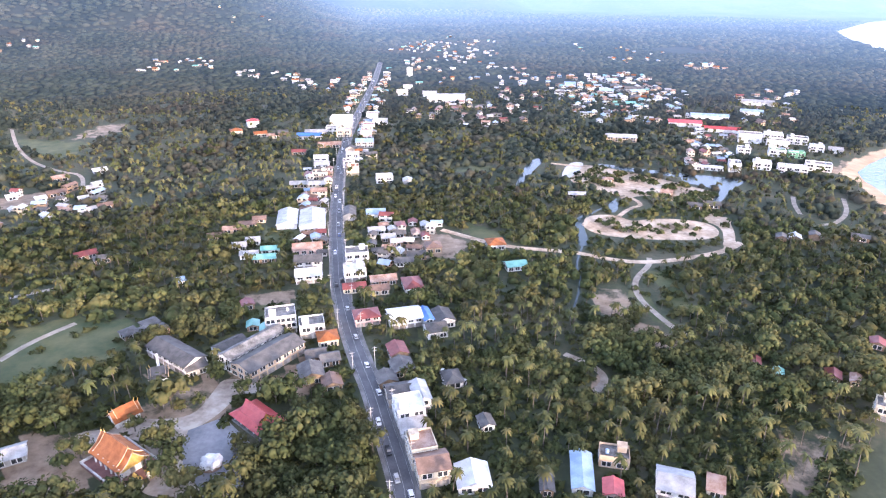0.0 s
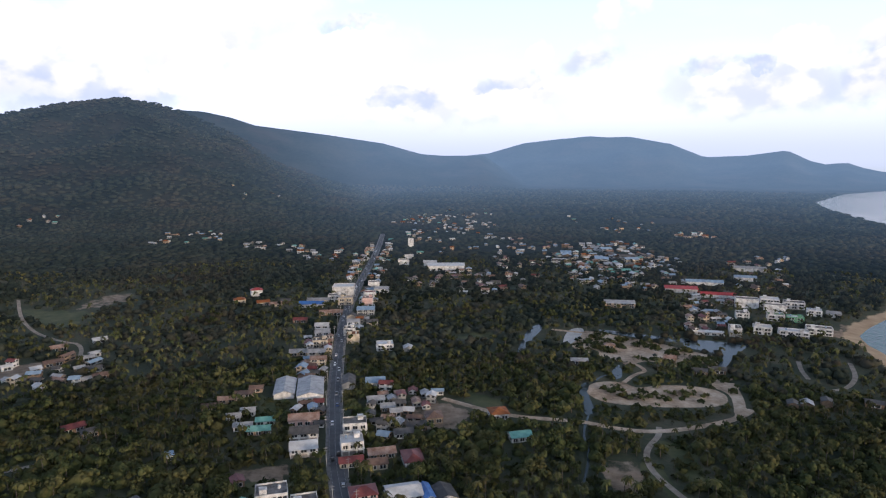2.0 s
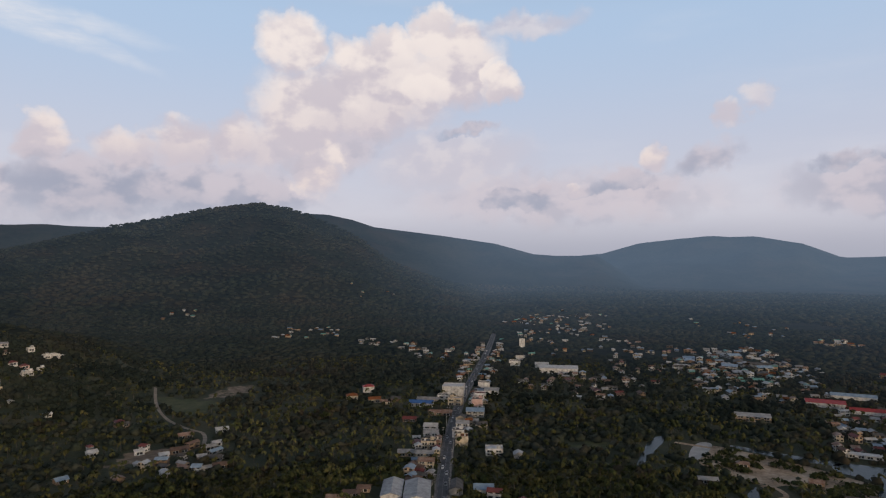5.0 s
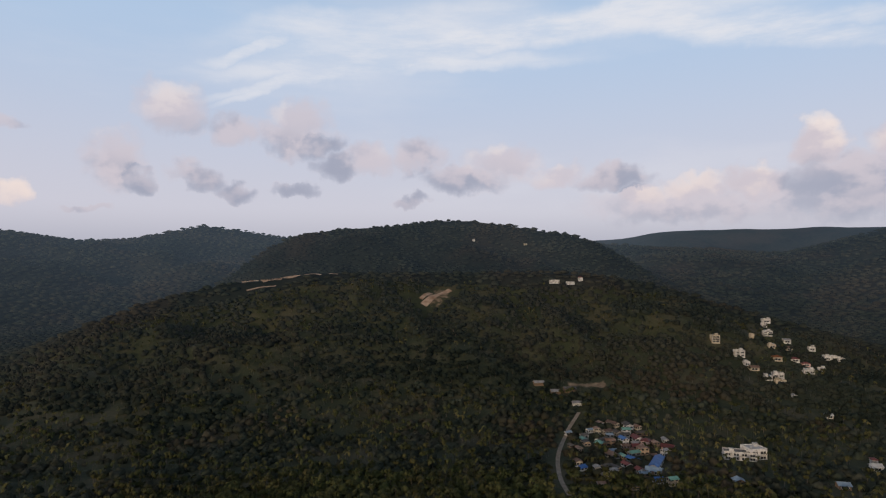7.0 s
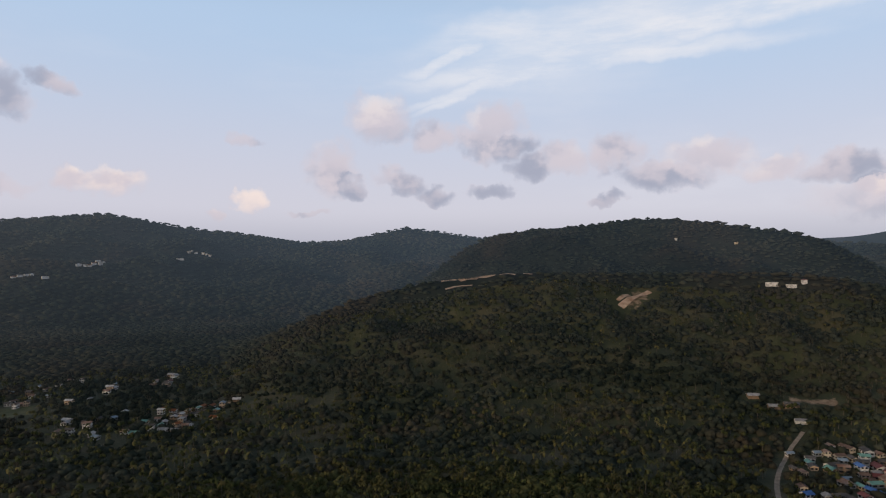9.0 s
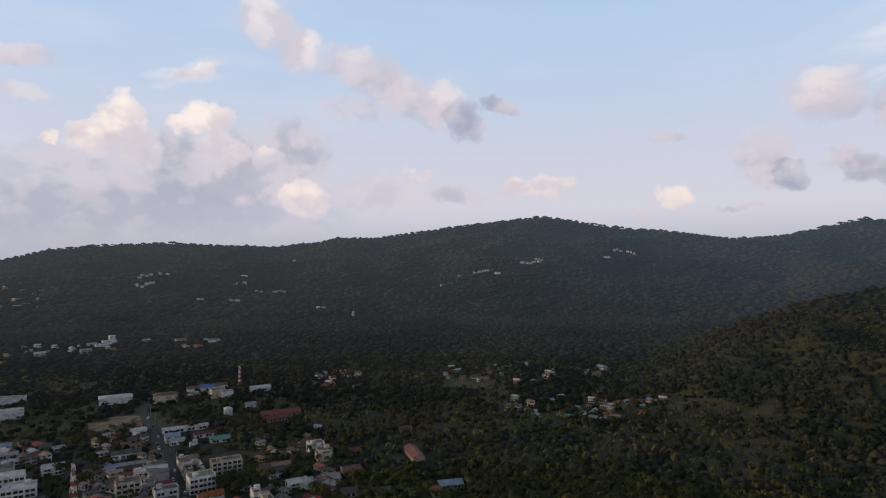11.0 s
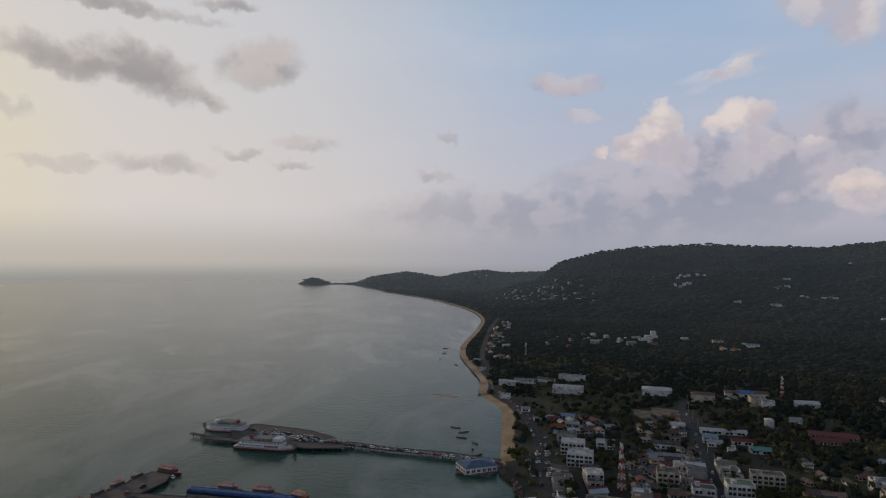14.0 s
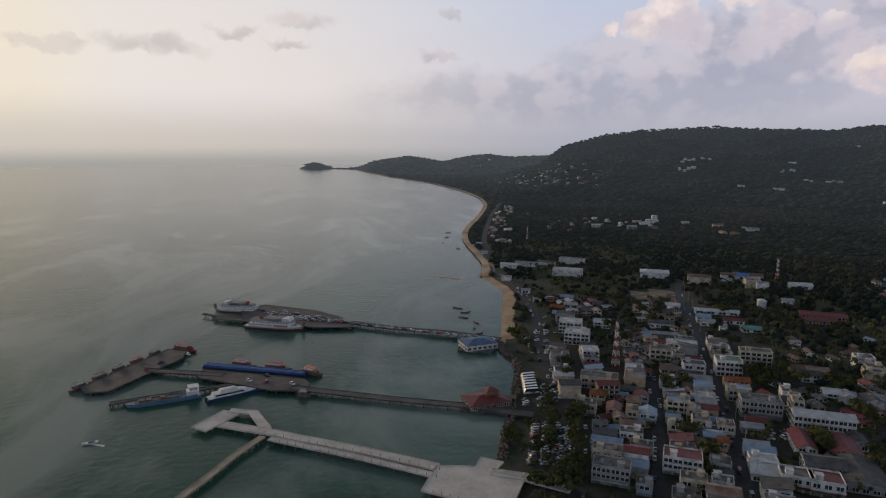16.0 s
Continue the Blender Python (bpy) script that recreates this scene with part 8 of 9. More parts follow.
# pavilions at the pier roots
house(-64, -478, 26, 19, 4.5, 16, "hip", "white", "steel", z=0.2, name="ferry_terminal", pitch=0.35)
house(-54, -366, 25, 18, 3.6, 16, "hip", "wood", "crimson", z=0.6, name="ferry_terminal", pitch=0.4)
house(-58, -369, 8, 6, 8.2, 16, "hip", "wood", "maroon", z=0.6, detail=1, name="ferry_terminal")
slab("terminal_deck", [(-47, -470), (-72, -463), (-86, -484), (-60, -492)], -1.4, 0.2, ROOFS["deck"], tagged(new("quay_platform"), "concrete quay platform under the blue-roofed terminal", "quay", kind="structure"))
slab("terminal_deck", [(-38, -358), (-66, -350), (-74, -378), (-45, -384)], -1.4, 0.6, DARK_DECK, tagged(new("quay_platform"), "concrete quay platform under the red-roofed terminal", "quay", kind="structure"))
# rubble sea wall
ROCK = material("sea_wall_rubble", [(0.10, 0.075, 0.06), (0.22, 0.17, 0.14)], 0.4, 0.95, 0.1)
rock_rng = np.random.RandomState(9)
V, Fc = [], []
for (x0, y0), (x1, y1) in zip([(-84, -489), (-82, -466), (-88, -442), (-85, -420), (-76, -384), (-66, -345), (-58, -318)], [(-82, -466), (-88, -442), (-85, -420), (-76, -384), (-66, -345), (-58, -318), (-52, -296)]):
    for k in range(70):
        s = rock_rng.rand()
        c = np.array([x0 + (x1 - x0) * s + rock_rng.uniform(-3, 2.5), y0 + (y1 - y0) * s, rock_rng.uniform(-1.2, 0.3)])
        b = np.array([(1, 1, 1), (-1, 1, 1), (-1, -1, 1), (1, -1, 1), (0, 0, 2.0), (0, 0, -1)], float) * rock_rng.uniform(0.4, 0.9) * rock_rng.uniform(0.7, 1.2, (6, 3))
        n = 6 * len(V)
        V.append(b + c)
        Fc += [(n, n + 1, n + 4), (n + 1, n + 2, n + 4), (n + 2, n + 3, n + 4), (n + 3, n, n + 4), (n + 1, n, n + 5), (n + 2, n + 1, n + 5), (n + 3, n + 2, n + 5), (n, n + 3, n + 5)]
tagged(mesh_from("rubble", np.vstack(V), np.array(Fc), [ROCK]), "brown boulders heaped along the sea wall", "rubble", kind="stuff")

# sand-coloured paths in the unfinished park by the creek
for k, (path, wide) in enumerate(PARK_PATHS):
    tagged(strip("sandy_path", path, wide, 0.15 + 0.014 * k, PARK_SAND), "pale sandy path winding through the unfinished park", "path", kind="structure")

# ---- vehicles, masts and poles ----
CAR_PAINT = [material(n, t, 0.5, 0.3, spec=0.6) for n, t in (("white_car_paint", [(0.60, 0.60, 0.60), (0.72, 0.72, 0.72)]), ("silver_car_paint", [(0.30, 0.31, 0.32), (0.40, 0.41, 0.42)]),
             ("black_car_paint", [(0.012, 0.012, 0.014), (0.03, 0.03, 0.032)]), ("red_car_paint", [(0.28, 0.02, 0.02), (0.38, 0.04, 0.035)]), ("blue_car_paint", [(0.03, 0.06, 0.16), (0.05, 0.09, 0.22)]))]
TYRE = material("tyre_rubber", [(0.010, 0.010, 0.010), (0.03, 0.03, 0.03)], 2.0, 0.9)


def wheel(parent, x, y, r):
    bm = bmesh.new()
    bmesh.ops.create_cone(bm, cap_ends=True, segments=8, radius1=r, radius2=r, depth=0.22, matrix=pose(x, y, r, 90, 0, 0))
    part("wheel", bm, TYRE, parent)


def make_car(paint, kind, near=True):
    L, W, H0, H1 = {"car": (4.4, 1.8, 0.85, 1.5), "pickup": (5.2, 1.9, 1.0, 1.75), "van": (5.0, 1.9, 1.1, 2.1), "bus": (10.0, 2.5, 1.4, 3.2)}[kind]
    base = new(kind if kind != "pickup" else "pickup_truck")
    sill = 0.3 if near else 0.0

    def body(bm):
        prism(bm, [[(-L / 2, -W / 2, sill), (L / 2, -W / 2, sill), (L / 2, W / 2, sill), (-L / 2, W / 2, sill)], [(-L / 2, -W / 2, H0), (L / 2 - 0.1, -W / 2, H0 - 0.1), (L / 2 - 0.1, W / 2, H0 - 0.1), (-L / 2, W / 2, H0)]])
        bmesh.ops.bevel(bm, geom=bm.edges[:], offset=0.1, segments=1, affect="EDGES")
    solid("body", body, paint, base)
    a, b = {"car": (-0.42, 0.22), "pickup": (-0.08, 0.26), "van": (-0.48, 0.36), "bus": (-0.49, 0.48)}[kind]
    solid("glasshouse", lambda bm: prism(bm, [[(a * L, -W / 2 + 0.08, H0), (b * L, -W / 2 + 0.08, H0), (b * L, W / 2 - 0.08, H0), (a * L, W / 2 - 0.08, H0)],
                                              [((a + 0.05) * L, -W / 2 + 0.2, H1 - 0.06), ((b - 0.1) * L, -W / 2 + 0.2, H1 - 0.06), ((b - 0.1) * L, W / 2 - 0.2, H1 - 0.06), ((a + 0.05) * L, W / 2 - 0.2, H1 - 0.06)]]), GLASS, base)
    solid("roof_panel", lambda bm: box(bm, (a + 0.045) * L, (b - 0.095) * L, -W / 2 + 0.18, W / 2 - 0.18, H1 - 0.06, H1), paint, base)
    if kind == "pickup":
        solid("load_bed", lambda bm: box(bm, -0.48 * L, -0.10 * L, -W / 2 + 0.12, W / 2 - 0.12, H0, H0 + 0.02), TYRE, base)
    for sx in (-0.32, 0.32) if near else ():
        for s in (-1, 1):
            wheel(base, sx * L, s * (W / 2 - 0.1), 0.33 if kind != "bus" else 0.48)
    return base


car_rng = random.Random(17)
CAR_WORDS = ("white", "silver", "black", "red", "blue")
FLEET, FAR_FLEET = [], []
for k, paint in enumerate(CAR_PAINT):
    for kind in ("car", "pickup"):
        for fleet in (FLEET, FAR_FLEET):
            fleet.append(tagged(make_car(paint, kind, fleet is FLEET), f"{CAR_WORDS[k]} {'pickup truck' if kind == 'pickup' else 'saloon car'} with dark windows", "car", "cars of the town"))
VAN = tagged(make_car(CAR_PAINT[0], "van", False), "white minivan with dark windows", "van", "cars of the town")
BUS = tagged(make_car(CAR_PAINT[0], "bus", False), "long white coach with dark windows", "bus", "coaches in the car park")
SHARE = [0, 0, 0, 1, 2, 2, 3, 3, 4, 5, 5, 6, 8]


def park(x, y, rot, z=0.0, src=None):
    fleet = FLEET if 0 < y < 330 else FAR_FLEET
    copy_thing(src or fleet[car_rng.choice(SHARE)], pose(x, y, z, 0, 0, rot))


def drive(line, lo, hi, gap, lane, z):
    """Cars along a road, both ways."""
    p = [Vector(q) for q in line]
    run = 0.0
    for a, b in zip(p, p[1:]):
        t = (b - a).normalized()
        n = Vector((-t.y, t.x))
        d = 0.0
        while d < (b - a).length:
            if lo < run + d < hi:
                side = car_rng.choice((-1, 1))
                c = a + t * d + n * lane * side
                park(c.x, c.y, math.degrees(math.atan2(t.y, t.x)) + (180 if side > 0 else 0), z)
            d += gap * car_rng.uniform(0.5, 1.6)
        run += (b - a).length


drive(HIGHWAY, 190, 1150, 30, 1.75, 0.16)
drive(STREET, 60, 560, 24, 1.7, 0.17)
drive(COAST_ROAD, 900, 1560, 22, 2.3, 0.19)
drive(MID_STREET, 10, 170, 16, 2.2, 0.2)


def car_park(corner, along, across, rows, cols, rot, fill, z=0.08, src=None):
    c, u, v = Vector(corner), Vector(along), Vector(across)
    for i in range(rows):
        for j in range(cols):
            if car_rng.random() < fill:
                q = c + u * j + v * i
                park(q.x + car_rng.uniform(-0.3, 0.3), q.y + car_rng.uniform(-0.3, 0.3), rot + car_rng.uniform(-4, 4), z, src)


car_park((-79, -336), (0.85, 3.2), (-6.0, 1.2), 4, 15, 10, 0.85)
car_park((-78, -356), (-0.6, -3.4), (-9, -1), 2, 5, 10, 0.6)
car_park((-137, -556), (1.0, 4.6), (-9, 1.6), 2, 12, 15, 0.65)
car_park((-122, -490), (0.7, 3.6), (-7, 1), 1, 10, 15, 0.7)
car_park((-203, -316), (-3.1, 0.1), (1, 7), 2, 5, 95, 0.7)
car_park((6, 231), (-2.8, 0.4), (1.5, -7), 2, 4, 80, 0.85)
car_park((-103, -455), (-0.5, -5.5), (-8, 1), 1, 10, 100, 0.7)
car_park((-118, 668 - 30), (-0.6, 6), (-12, 0), 1, 8, 95, 0.5)
car_park((-97, -392), (0.9, 4.2), (-6, 1.2), 2, 7, 20, 0.75)
car_park((-113, -520), (0.8, 3.6), (-8, 1.4), 2, 9, 15, 0.6)
car_park((-92, -330), (0.9, 3.4), (-5.5, 1.2), 2, 16, 12, 0.8)
car_park((-104, -372), (-0.4, -3.6), (-6, 1), 1, 14, 12, 0.7)
for k in range(7):
    park(-90 + 0.6 * k, -409 + 4.6 * k, 8, 0.08, BUS)
# waiting for the ferry, on the pier
for k in range(84):
    s = car_rng.random()
    cx, cy = 44 + 84 * s, -548 - 38 * s + car_rng.uniform(-1, 1) * (2 + 17 * s)
    park(cx, cy, 155 + car_rng.uniform(-8, 8), 1.63)
for k in range(20):
    s = k / 20
    cx, cy = -78 + 118 * s, -492 - 54 * s
    park(cx + 0.6, cy + 1.8, 155, 1.63)
for q in ((158, -470), (172, -452), (178, -440), (100, -412), (88, -408), (70, -404), (90, -420)):
    park(q[0], q[1], 110 + car_rng.uniform(-40, 40), 1.63)
for o in FLEET + FAR_FLEET + [VAN, BUS]:
    for c in list(o.children):
        bpy.data.objects.remove(c)
    bpy.data.objects.remove(o)



def lattice_mast(x, y, tall, wide, rot=0):
    """A telecom mast: three-legged lattice in red and white bands with dishes and panels."""
    base = tagged(new("telecom_mast"), "tall lattice telecom mast banded red and white", "mast", "telecom masts")
    base.matrix_world = pose(x, y, 0, 0, 0, rot)
    FOOT.append((x, y, 4))
    bays = 10
    for k in range(bays):
        z0, z1 = tall * 0.86 * k / bays, tall * 0.86 * (k + 1) / bays
        a0, a1 = wide * (1 - 0.75 * k / bays), wide * (1 - 0.75 * (k + 1) / bays)
        corner = [(1, 1), (-1, 1), (-1, -1), (1, -1)]

        def bay(bm):
            def bar(p, q, t):
                p, q = Vector(p), Vector(q)
                m = (q - p).to_track_quat("Z", "Y").to_matrix().to_4x4()
                n = len(bm.verts)
                box(bm, -t, t, -t, t, 0, (q - p).length)
                bm.verts.ensure_lookup_table()
                bmesh.ops.transform(bm, matrix=Matrix.Translation(p) @ m, verts=bm.verts[n:])
            for (sx, sy), (ux, uy) in zip(corner, corner[1:] + corner[:1]):
                bar((sx * a0, sy * a0, z0), (sx * a1, sy * a1, z1), 0.13)
                bar((sx * a0, sy * a0, z0), (ux * a1, uy * a1, z1), 0.07)
                bar((ux * a0, uy * a0, z0), (sx * a1, sy * a1, z1), 0.07)
                bar((sx * a1, sy * a1, z1), (ux * a1, uy * a1, z1), 0.07)
        solid("lattice_bay", bay, (STEEL["red"], STEEL["white"])[k % 2], base, ("red lattice bay", "white lattice bay")[k % 2])
    solid("spike", lambda bm: bmesh.ops.create_cone(bm, cap_ends=True, segments=6, radius1=0.15, radius2=0.05, depth=tall * 0.14, matrix=Matrix.Translation((0, 0, tall * 0.93))), STEEL["red"], base)
    for k in range(5):
        a = 1.2 * k
        solid("antenna_panel", lambda bm: box(bm, 1.1 * math.cos(a) - 0.18, 1.1 * math.cos(a) + 0.18, 1.1 * math.sin(a) - 0.18, 1.1 * math.sin(a) + 0.18, tall * (0.70 + 0.03 * k), tall * (0.70 + 0.03 * k) + 2.2), STEEL["white"], base)
    for k in range(3):
        solid("dish", lambda bm: bmesh.ops.create_cone(bm, cap_ends=True, segments=12, radius1=0.9, radius2=0.6, depth=0.4, matrix=pose(0, -1.6 - 0.1 * k, tall * (0.5 + 0.1 * k), 90, 0, 0)), STEEL["white"], base)


lattice_mast(-156, -420, 40, 2.2, 20)
lattice_mast(-443, -686, 31, 1.8, 10)
lattice_mast(-220, -1030, 24, 1.2, 10)

POLE = material("concrete_pole", [(0.26, 0.25, 0.24), (0.38, 0.37, 0.35)], 0.8, 0.9)


def power_poles(line, side, lo, hi, gap):
    p = [Vector(q) for q in line]
    run, nxt = 0.0, lo
    first = None
    for a, b in zip(p, p[1:]):
        L = (b - a).length
        t = (b - a) / L
        n = Vector((-t.y, t.x)) * side
        while nxt < run + L and nxt < hi:
            c = a + t * (nxt - run) + n
            m = pose(c.x, c.y, 0, 0, 0, math.degrees(math.atan2(t.y, t.x)))
            if first is None:
                first = tagged(new("power_pole"), "tall concrete power pole with crossarms beside the road", "pole", "power poles along the roads")
                solid("post", lambda bm: prism(bm, [[(-0.16, -0.16, -0.3), (0.16, -0.16, -0.3), (0.16, 0.16, -0.3), (-0.16, 0.16, -0.3)], [(-0.1, -0.1, 11), (0.1, -0.1, 11), (0.1, 0.1, 11), (-0.1, 0.1, 11)]]), POLE, first)
                solid("crossarm", lambda bm: box(bm, -0.07, 0.07, -1.2, 1.2, 10.1, 10.25), POLE, first)
                solid("crossarm", lambda bm: box(bm, -0.07, 0.07, -0.9, 0.9, 8.6, 8.72), POLE, first)
                first.matrix_world = m
            else:
                copy_thing(first, m)
            nxt += gap
        run += L


power_poles(HIGHWAY, -5.0, 190, 900, 32)
power_poles(HIGHWAY, 5.2, 205, 900, 40)
power_poles(STREET, 5.0, 20, 520, 36)

# faded lane lines of the main roads
for line, z in ((HIGHWAY, 0.16),):
    tagged(strip("lane_line", line, 0.16, z, PAINT), "faded pale centre line on the asphalt", "road marking", kind="structure")
for off in (-3.3, 3.3):
    p = [Vector(q) for q in HIGHWAY]
    edge_line = []
    for i, c in enumerate(p):
        t = (p[min(i + 1, len(p) - 1)] - p[max(i - 1, 0)]).normalized()
        edge_line.append((c.x - t.y * off, c.y + t.x * off))
    tagged(strip("lane_line", edge_line, 0.12, 0.162, PAINT), "faded pale edge line on the asphalt", "road marking", kind="structure")

# ---- trees ----
rng = np.random.RandomState(11)
GROVES = [[(-125, -666), (-129, -604), (-107, -511), (-94, -494), (-103, -565)], [(-101, -348), (-108, -348), (-81, -260), (-73, -260)], [(-109, -439), (-136, -462), (-117, -386), (-106, -394)],
          [(-83, -496), (-101, -489), (-94, -436), (-82, -462)], [(-53, -322), (-65, -334), (-56, -288), (-51, -288)]]

YARD_TREES = [(-106, 203), (-100, 206), (-114, 205), (-103, 180), (-97, 178), (-101, 169), (-91, 163), (-87, 165), (-98, 223), (-75, 214), (-69, 216), (-63, 208), (-119, 191), (-149, 225), (-145, 231), (-150, 213), (-134, 218)]
# trees of the town, in yards and along the car park
TOWN_TREES = [(-119, -426), (-122, -418), (-120, -439), (-116, -406), (-106, -346), (-101, -334), (-98, -321), (-94, -310), (-92, -299), (-90, -288), (-107, -341), (-86, -282), (-93, -359), (-88, -331), (-83, -318), (-81, -307), (-141, -383), (-172, -493), (-183, -511), (-165, -484), (-165, -466), (-186, -479), (-202, -499), (-208, -499), (-207, -529), (-175, -373)]
TOWN_TREES += [(-169, -354), (-166, -342), (-178, -383), (-149, -278), (-157, -287), (-151, -272), (-249, -403), (-257, -408), (-255, -396), (-255, -389), (-268, -401), (-267, -388), (-270, -382), (-242, -378), (-240, -391), (-226, -299), (-223, -291), (-228, -306), (-297, -374), (-287, -369), (-77, -271), (-82, -276), (-78, -265), (-84, -271), (-63, -312), (-62, -316)]
TOWN_TREES += [(-122, -557), (-104, -497), (-97, -489), (-101, -471), (-97, -507), (-271, -596), (-245, -560), (-232, -561), (-236, -586), (-219, -586), (-201, -615), (-195, -629), (-309, -568), (-309, -556), (-146, -619), (-264, -460), (-240, -430), (-286, -375), (-243, -319), (-276, -339), (-275, -330), (-245, -284), (-236, -271), (-160, -317), (-190, -382), (-233, -538), (-258, -584)]


def tube(points, radii, sides):
    v, f = [], []
    for (x, y, z), r in zip(points, radii):
        v += [(x + r * math.cos(2 * math.pi * k / sides), y + r * math.sin(2 * math.pi * k / sides), z) for k in range(sides)]
    for i in range(len(points) - 1):
        for k in range(sides):
            a, b = i * sides + k, i * sides + (k + 1) % sides
            f += [(a, b, b + sides), (a, b + sides, a + sides)]
    return np.array(v, float), np.array(f, int)


def palm_shape(rs, tall, fronds, steps, sides, leafy=0.46):
    """A coconut palm: a bowed ringed trunk and a mop of arching, folded fronds."""
    bow = rs.uniform(-1, 1, 2) * tall * 0.10
    pts = [(bow[0] * s * s, bow[1] * s * s, tall * s) for s in np.linspace(0, 1, sides)]
    tv, tf = tube(pts, np.linspace(0.26, 0.14, sides), 4 if sides > 2 else 3)
    v, f = [], []
    top = np.array(pts[-1])
    for k in range(fronds):
        a = 2 * math.pi * k / fronds * 2.4 + rs.uniform(-0.3, 0.3)
        lift = rs.uniform(-0.5, 0.95)
        long = rs.uniform(3.2, 4.4)
        out, side = np.array([math.cos(a), math.sin(a), 0]), np.array([-math.sin(a), math.cos(a), 0])
        n0 = len(v)
        for i in range(steps + 1):
            s = i / steps
            c = top + out * long * s * (1 - 0.15 * s) + np.array([0, 0, long * (lift * s - (0.75 + 0.35 * lift) * s * s)])
            w = (0.22 + 0.9 * math.sin(math.pi * min(1, s * 0.85 + 0.12))) * leafy
            fold = np.array([0, 0, -0.42 * w])
            v += [c + side * w + fold, c, c - side * w + fold]
        for i in range(steps):
            b = n0 + 3 * i
            f += [(b, b + 1, b + 4), (b, b + 4, b + 3), (b + 1, b + 2, b + 5), (b + 1, b + 5, b + 4)]
    return (tv, tf), (np.array(v), np.array(f, int))


def crown_shape(rs, wide, tall, lobes, leaves, rounds):
    """A broad tree: trunk and limbs, and a lobed crown of ragged leaf clumps round dark inner masses."""
    stem = tall * 0.32
    tv, tf = tube([(0, 0, 0), (0.1, 0, stem), (0.2, 0.1, tall * 0.62)], (0.34, 0.26, 0.10), 5 if rounds > 1 else 3)
    cs = []
    for k in range(lobes):
        a = 2.4 * k + rs.uniform(-0.4, 0.4)
        d = wide * (0.0 if k == 0 else rs.uniform(0.26, 0.42))
        cs.append((d * math.cos(a), d * math.sin(a), tall * rs.uniform(0.55, 0.75) if k else tall * 0.72, wide * rs.uniform(0.22, 0.34)))
        if k and rounds > 1:
            lv, lf = tube([(0.05, 0, stem * 0.9), (cs[-1][0] * 0.9, cs[-1][1] * 0.9, cs[-1][2])], (0.16, 0.05), 3)
            tf = np.vstack([tf, lf + len(tv)])
            tv = np.vstack([tv, lv])
    v, f = [], []
    per = max(leaves // lobes, 1)
    for cx, cy, cz, r in cs:
        # inner mass
        n0, ring = len(v), 6 if rounds > 1 else 5
        for h, q in ((-0.55, 0.6), (0.1, 0.95), (0.6, 0.62)):
            for k in range(ring):
                a = 2 * math.pi * (k + 0.5 * (h > 0)) / ring
                j = rs.uniform(0.66, 1.0) * r * (0.76 if rounds > 1 else 0.84)
                v.append((cx + j * q * math.cos(a), cy + j * q * math.sin(a), cz + h * r * 0.74))
        v.append((cx, cy, cz + r * 0.74))
        for lay in range(2):
            for k in range(ring):
                a, b = n0 + lay * ring + k, n0 + lay * ring + (k + 1) % ring
                f += [(a, b, b + ring), (a, b + ring, a + ring)]
        for k in range(ring):
            f.append((n0 + 2 * ring + k, n0 + 2 * ring + (k + 1) % ring, n0 + 3 * ring))
        # ragged clumps
        for _ in range(per):
            d = rs.normal(size=3)
            d[2] = abs(d[2]) * 0.9 - 0.25
            d /= np.linalg.norm(d)
            c = np.array((cx, cy, cz)) + d * r * rs.uniform(0.86, 1.14)
            u = np.cross(d, rs.normal(size=3))
            u /= np.linalg.norm(u)
            w = np.cross(d, u) + d * rs.uniform(-0.3, 0.3)
            s = r * rs.uniform(0.12, 0.26) * (1.0 if rounds > 1 else 1.6)
            n0 = len(v)
            v += [c + u * s, c + w * s * 0.8 + d * s * 0.3, c - u * s * rs.uniform(0.7, 1.1), c - w * s * 0.7 - d * s * 0.25]
            f += [(n0, n0 + 1, n0 + 2), (n0, n0 + 2, n0 + 3)]
    return (tv, tf), (np.array(v), np.array(f, int))


def dome_shape(rs, ring=5, leaves=0):
    """One far crown of the woods: an uneven dome."""
    v, f = [], []
    for h, q in ((0.0, 0.85), (0.55, 1.0)):
        for k in range(ring):
            a = 2 * math.pi * (k + rs.uniform(-0.3, 0.3)) / ring
            v.append((q * math.cos(a) * rs.uniform(0.7, 1.15), q * math.sin(a) * rs.uniform(0.7, 1.15), h + rs.uniform(-0.15, 0.15)))
    v.append((rs.uniform(-0.25, 0.25), rs.uniform(-0.25, 0.25), rs.uniform(1.0, 1.35)))
    for k in range(ring):
        a, b = k, (k + 1) % ring
        f += [(a, b, b + ring), (a, b + ring, a + ring), (a + ring, b + ring, 2 * ring)]
    for _ in range(leaves):
        d = rs.normal(size=3)
        d[2] = abs(d[2])
        d /= np.linalg.norm(d)
        c = d * np.array([0.95, 0.95, 0.9]) * rs.uniform(0.9, 1.1) + np.array([0, 0, 0.25])
        u = np.cross(d, rs.normal(size=3))
        u /= np.linalg.norm(u)
        w, s = np.cross(d, u) + d * rs.uniform(-0.4, 0.4), rs.uniform(0.16, 0.32)
        n0 = len(v)
        v += [c + u * s, c + w * s, c - u * s, c - w * s]
        f += [(n0, n0 + 1, n0 + 2), (n0, n0 + 2, n0 + 3)]
    return (np.zeros((0, 3)), np.zeros((0, 3), int)), (np.array(v), np.array(f, int))


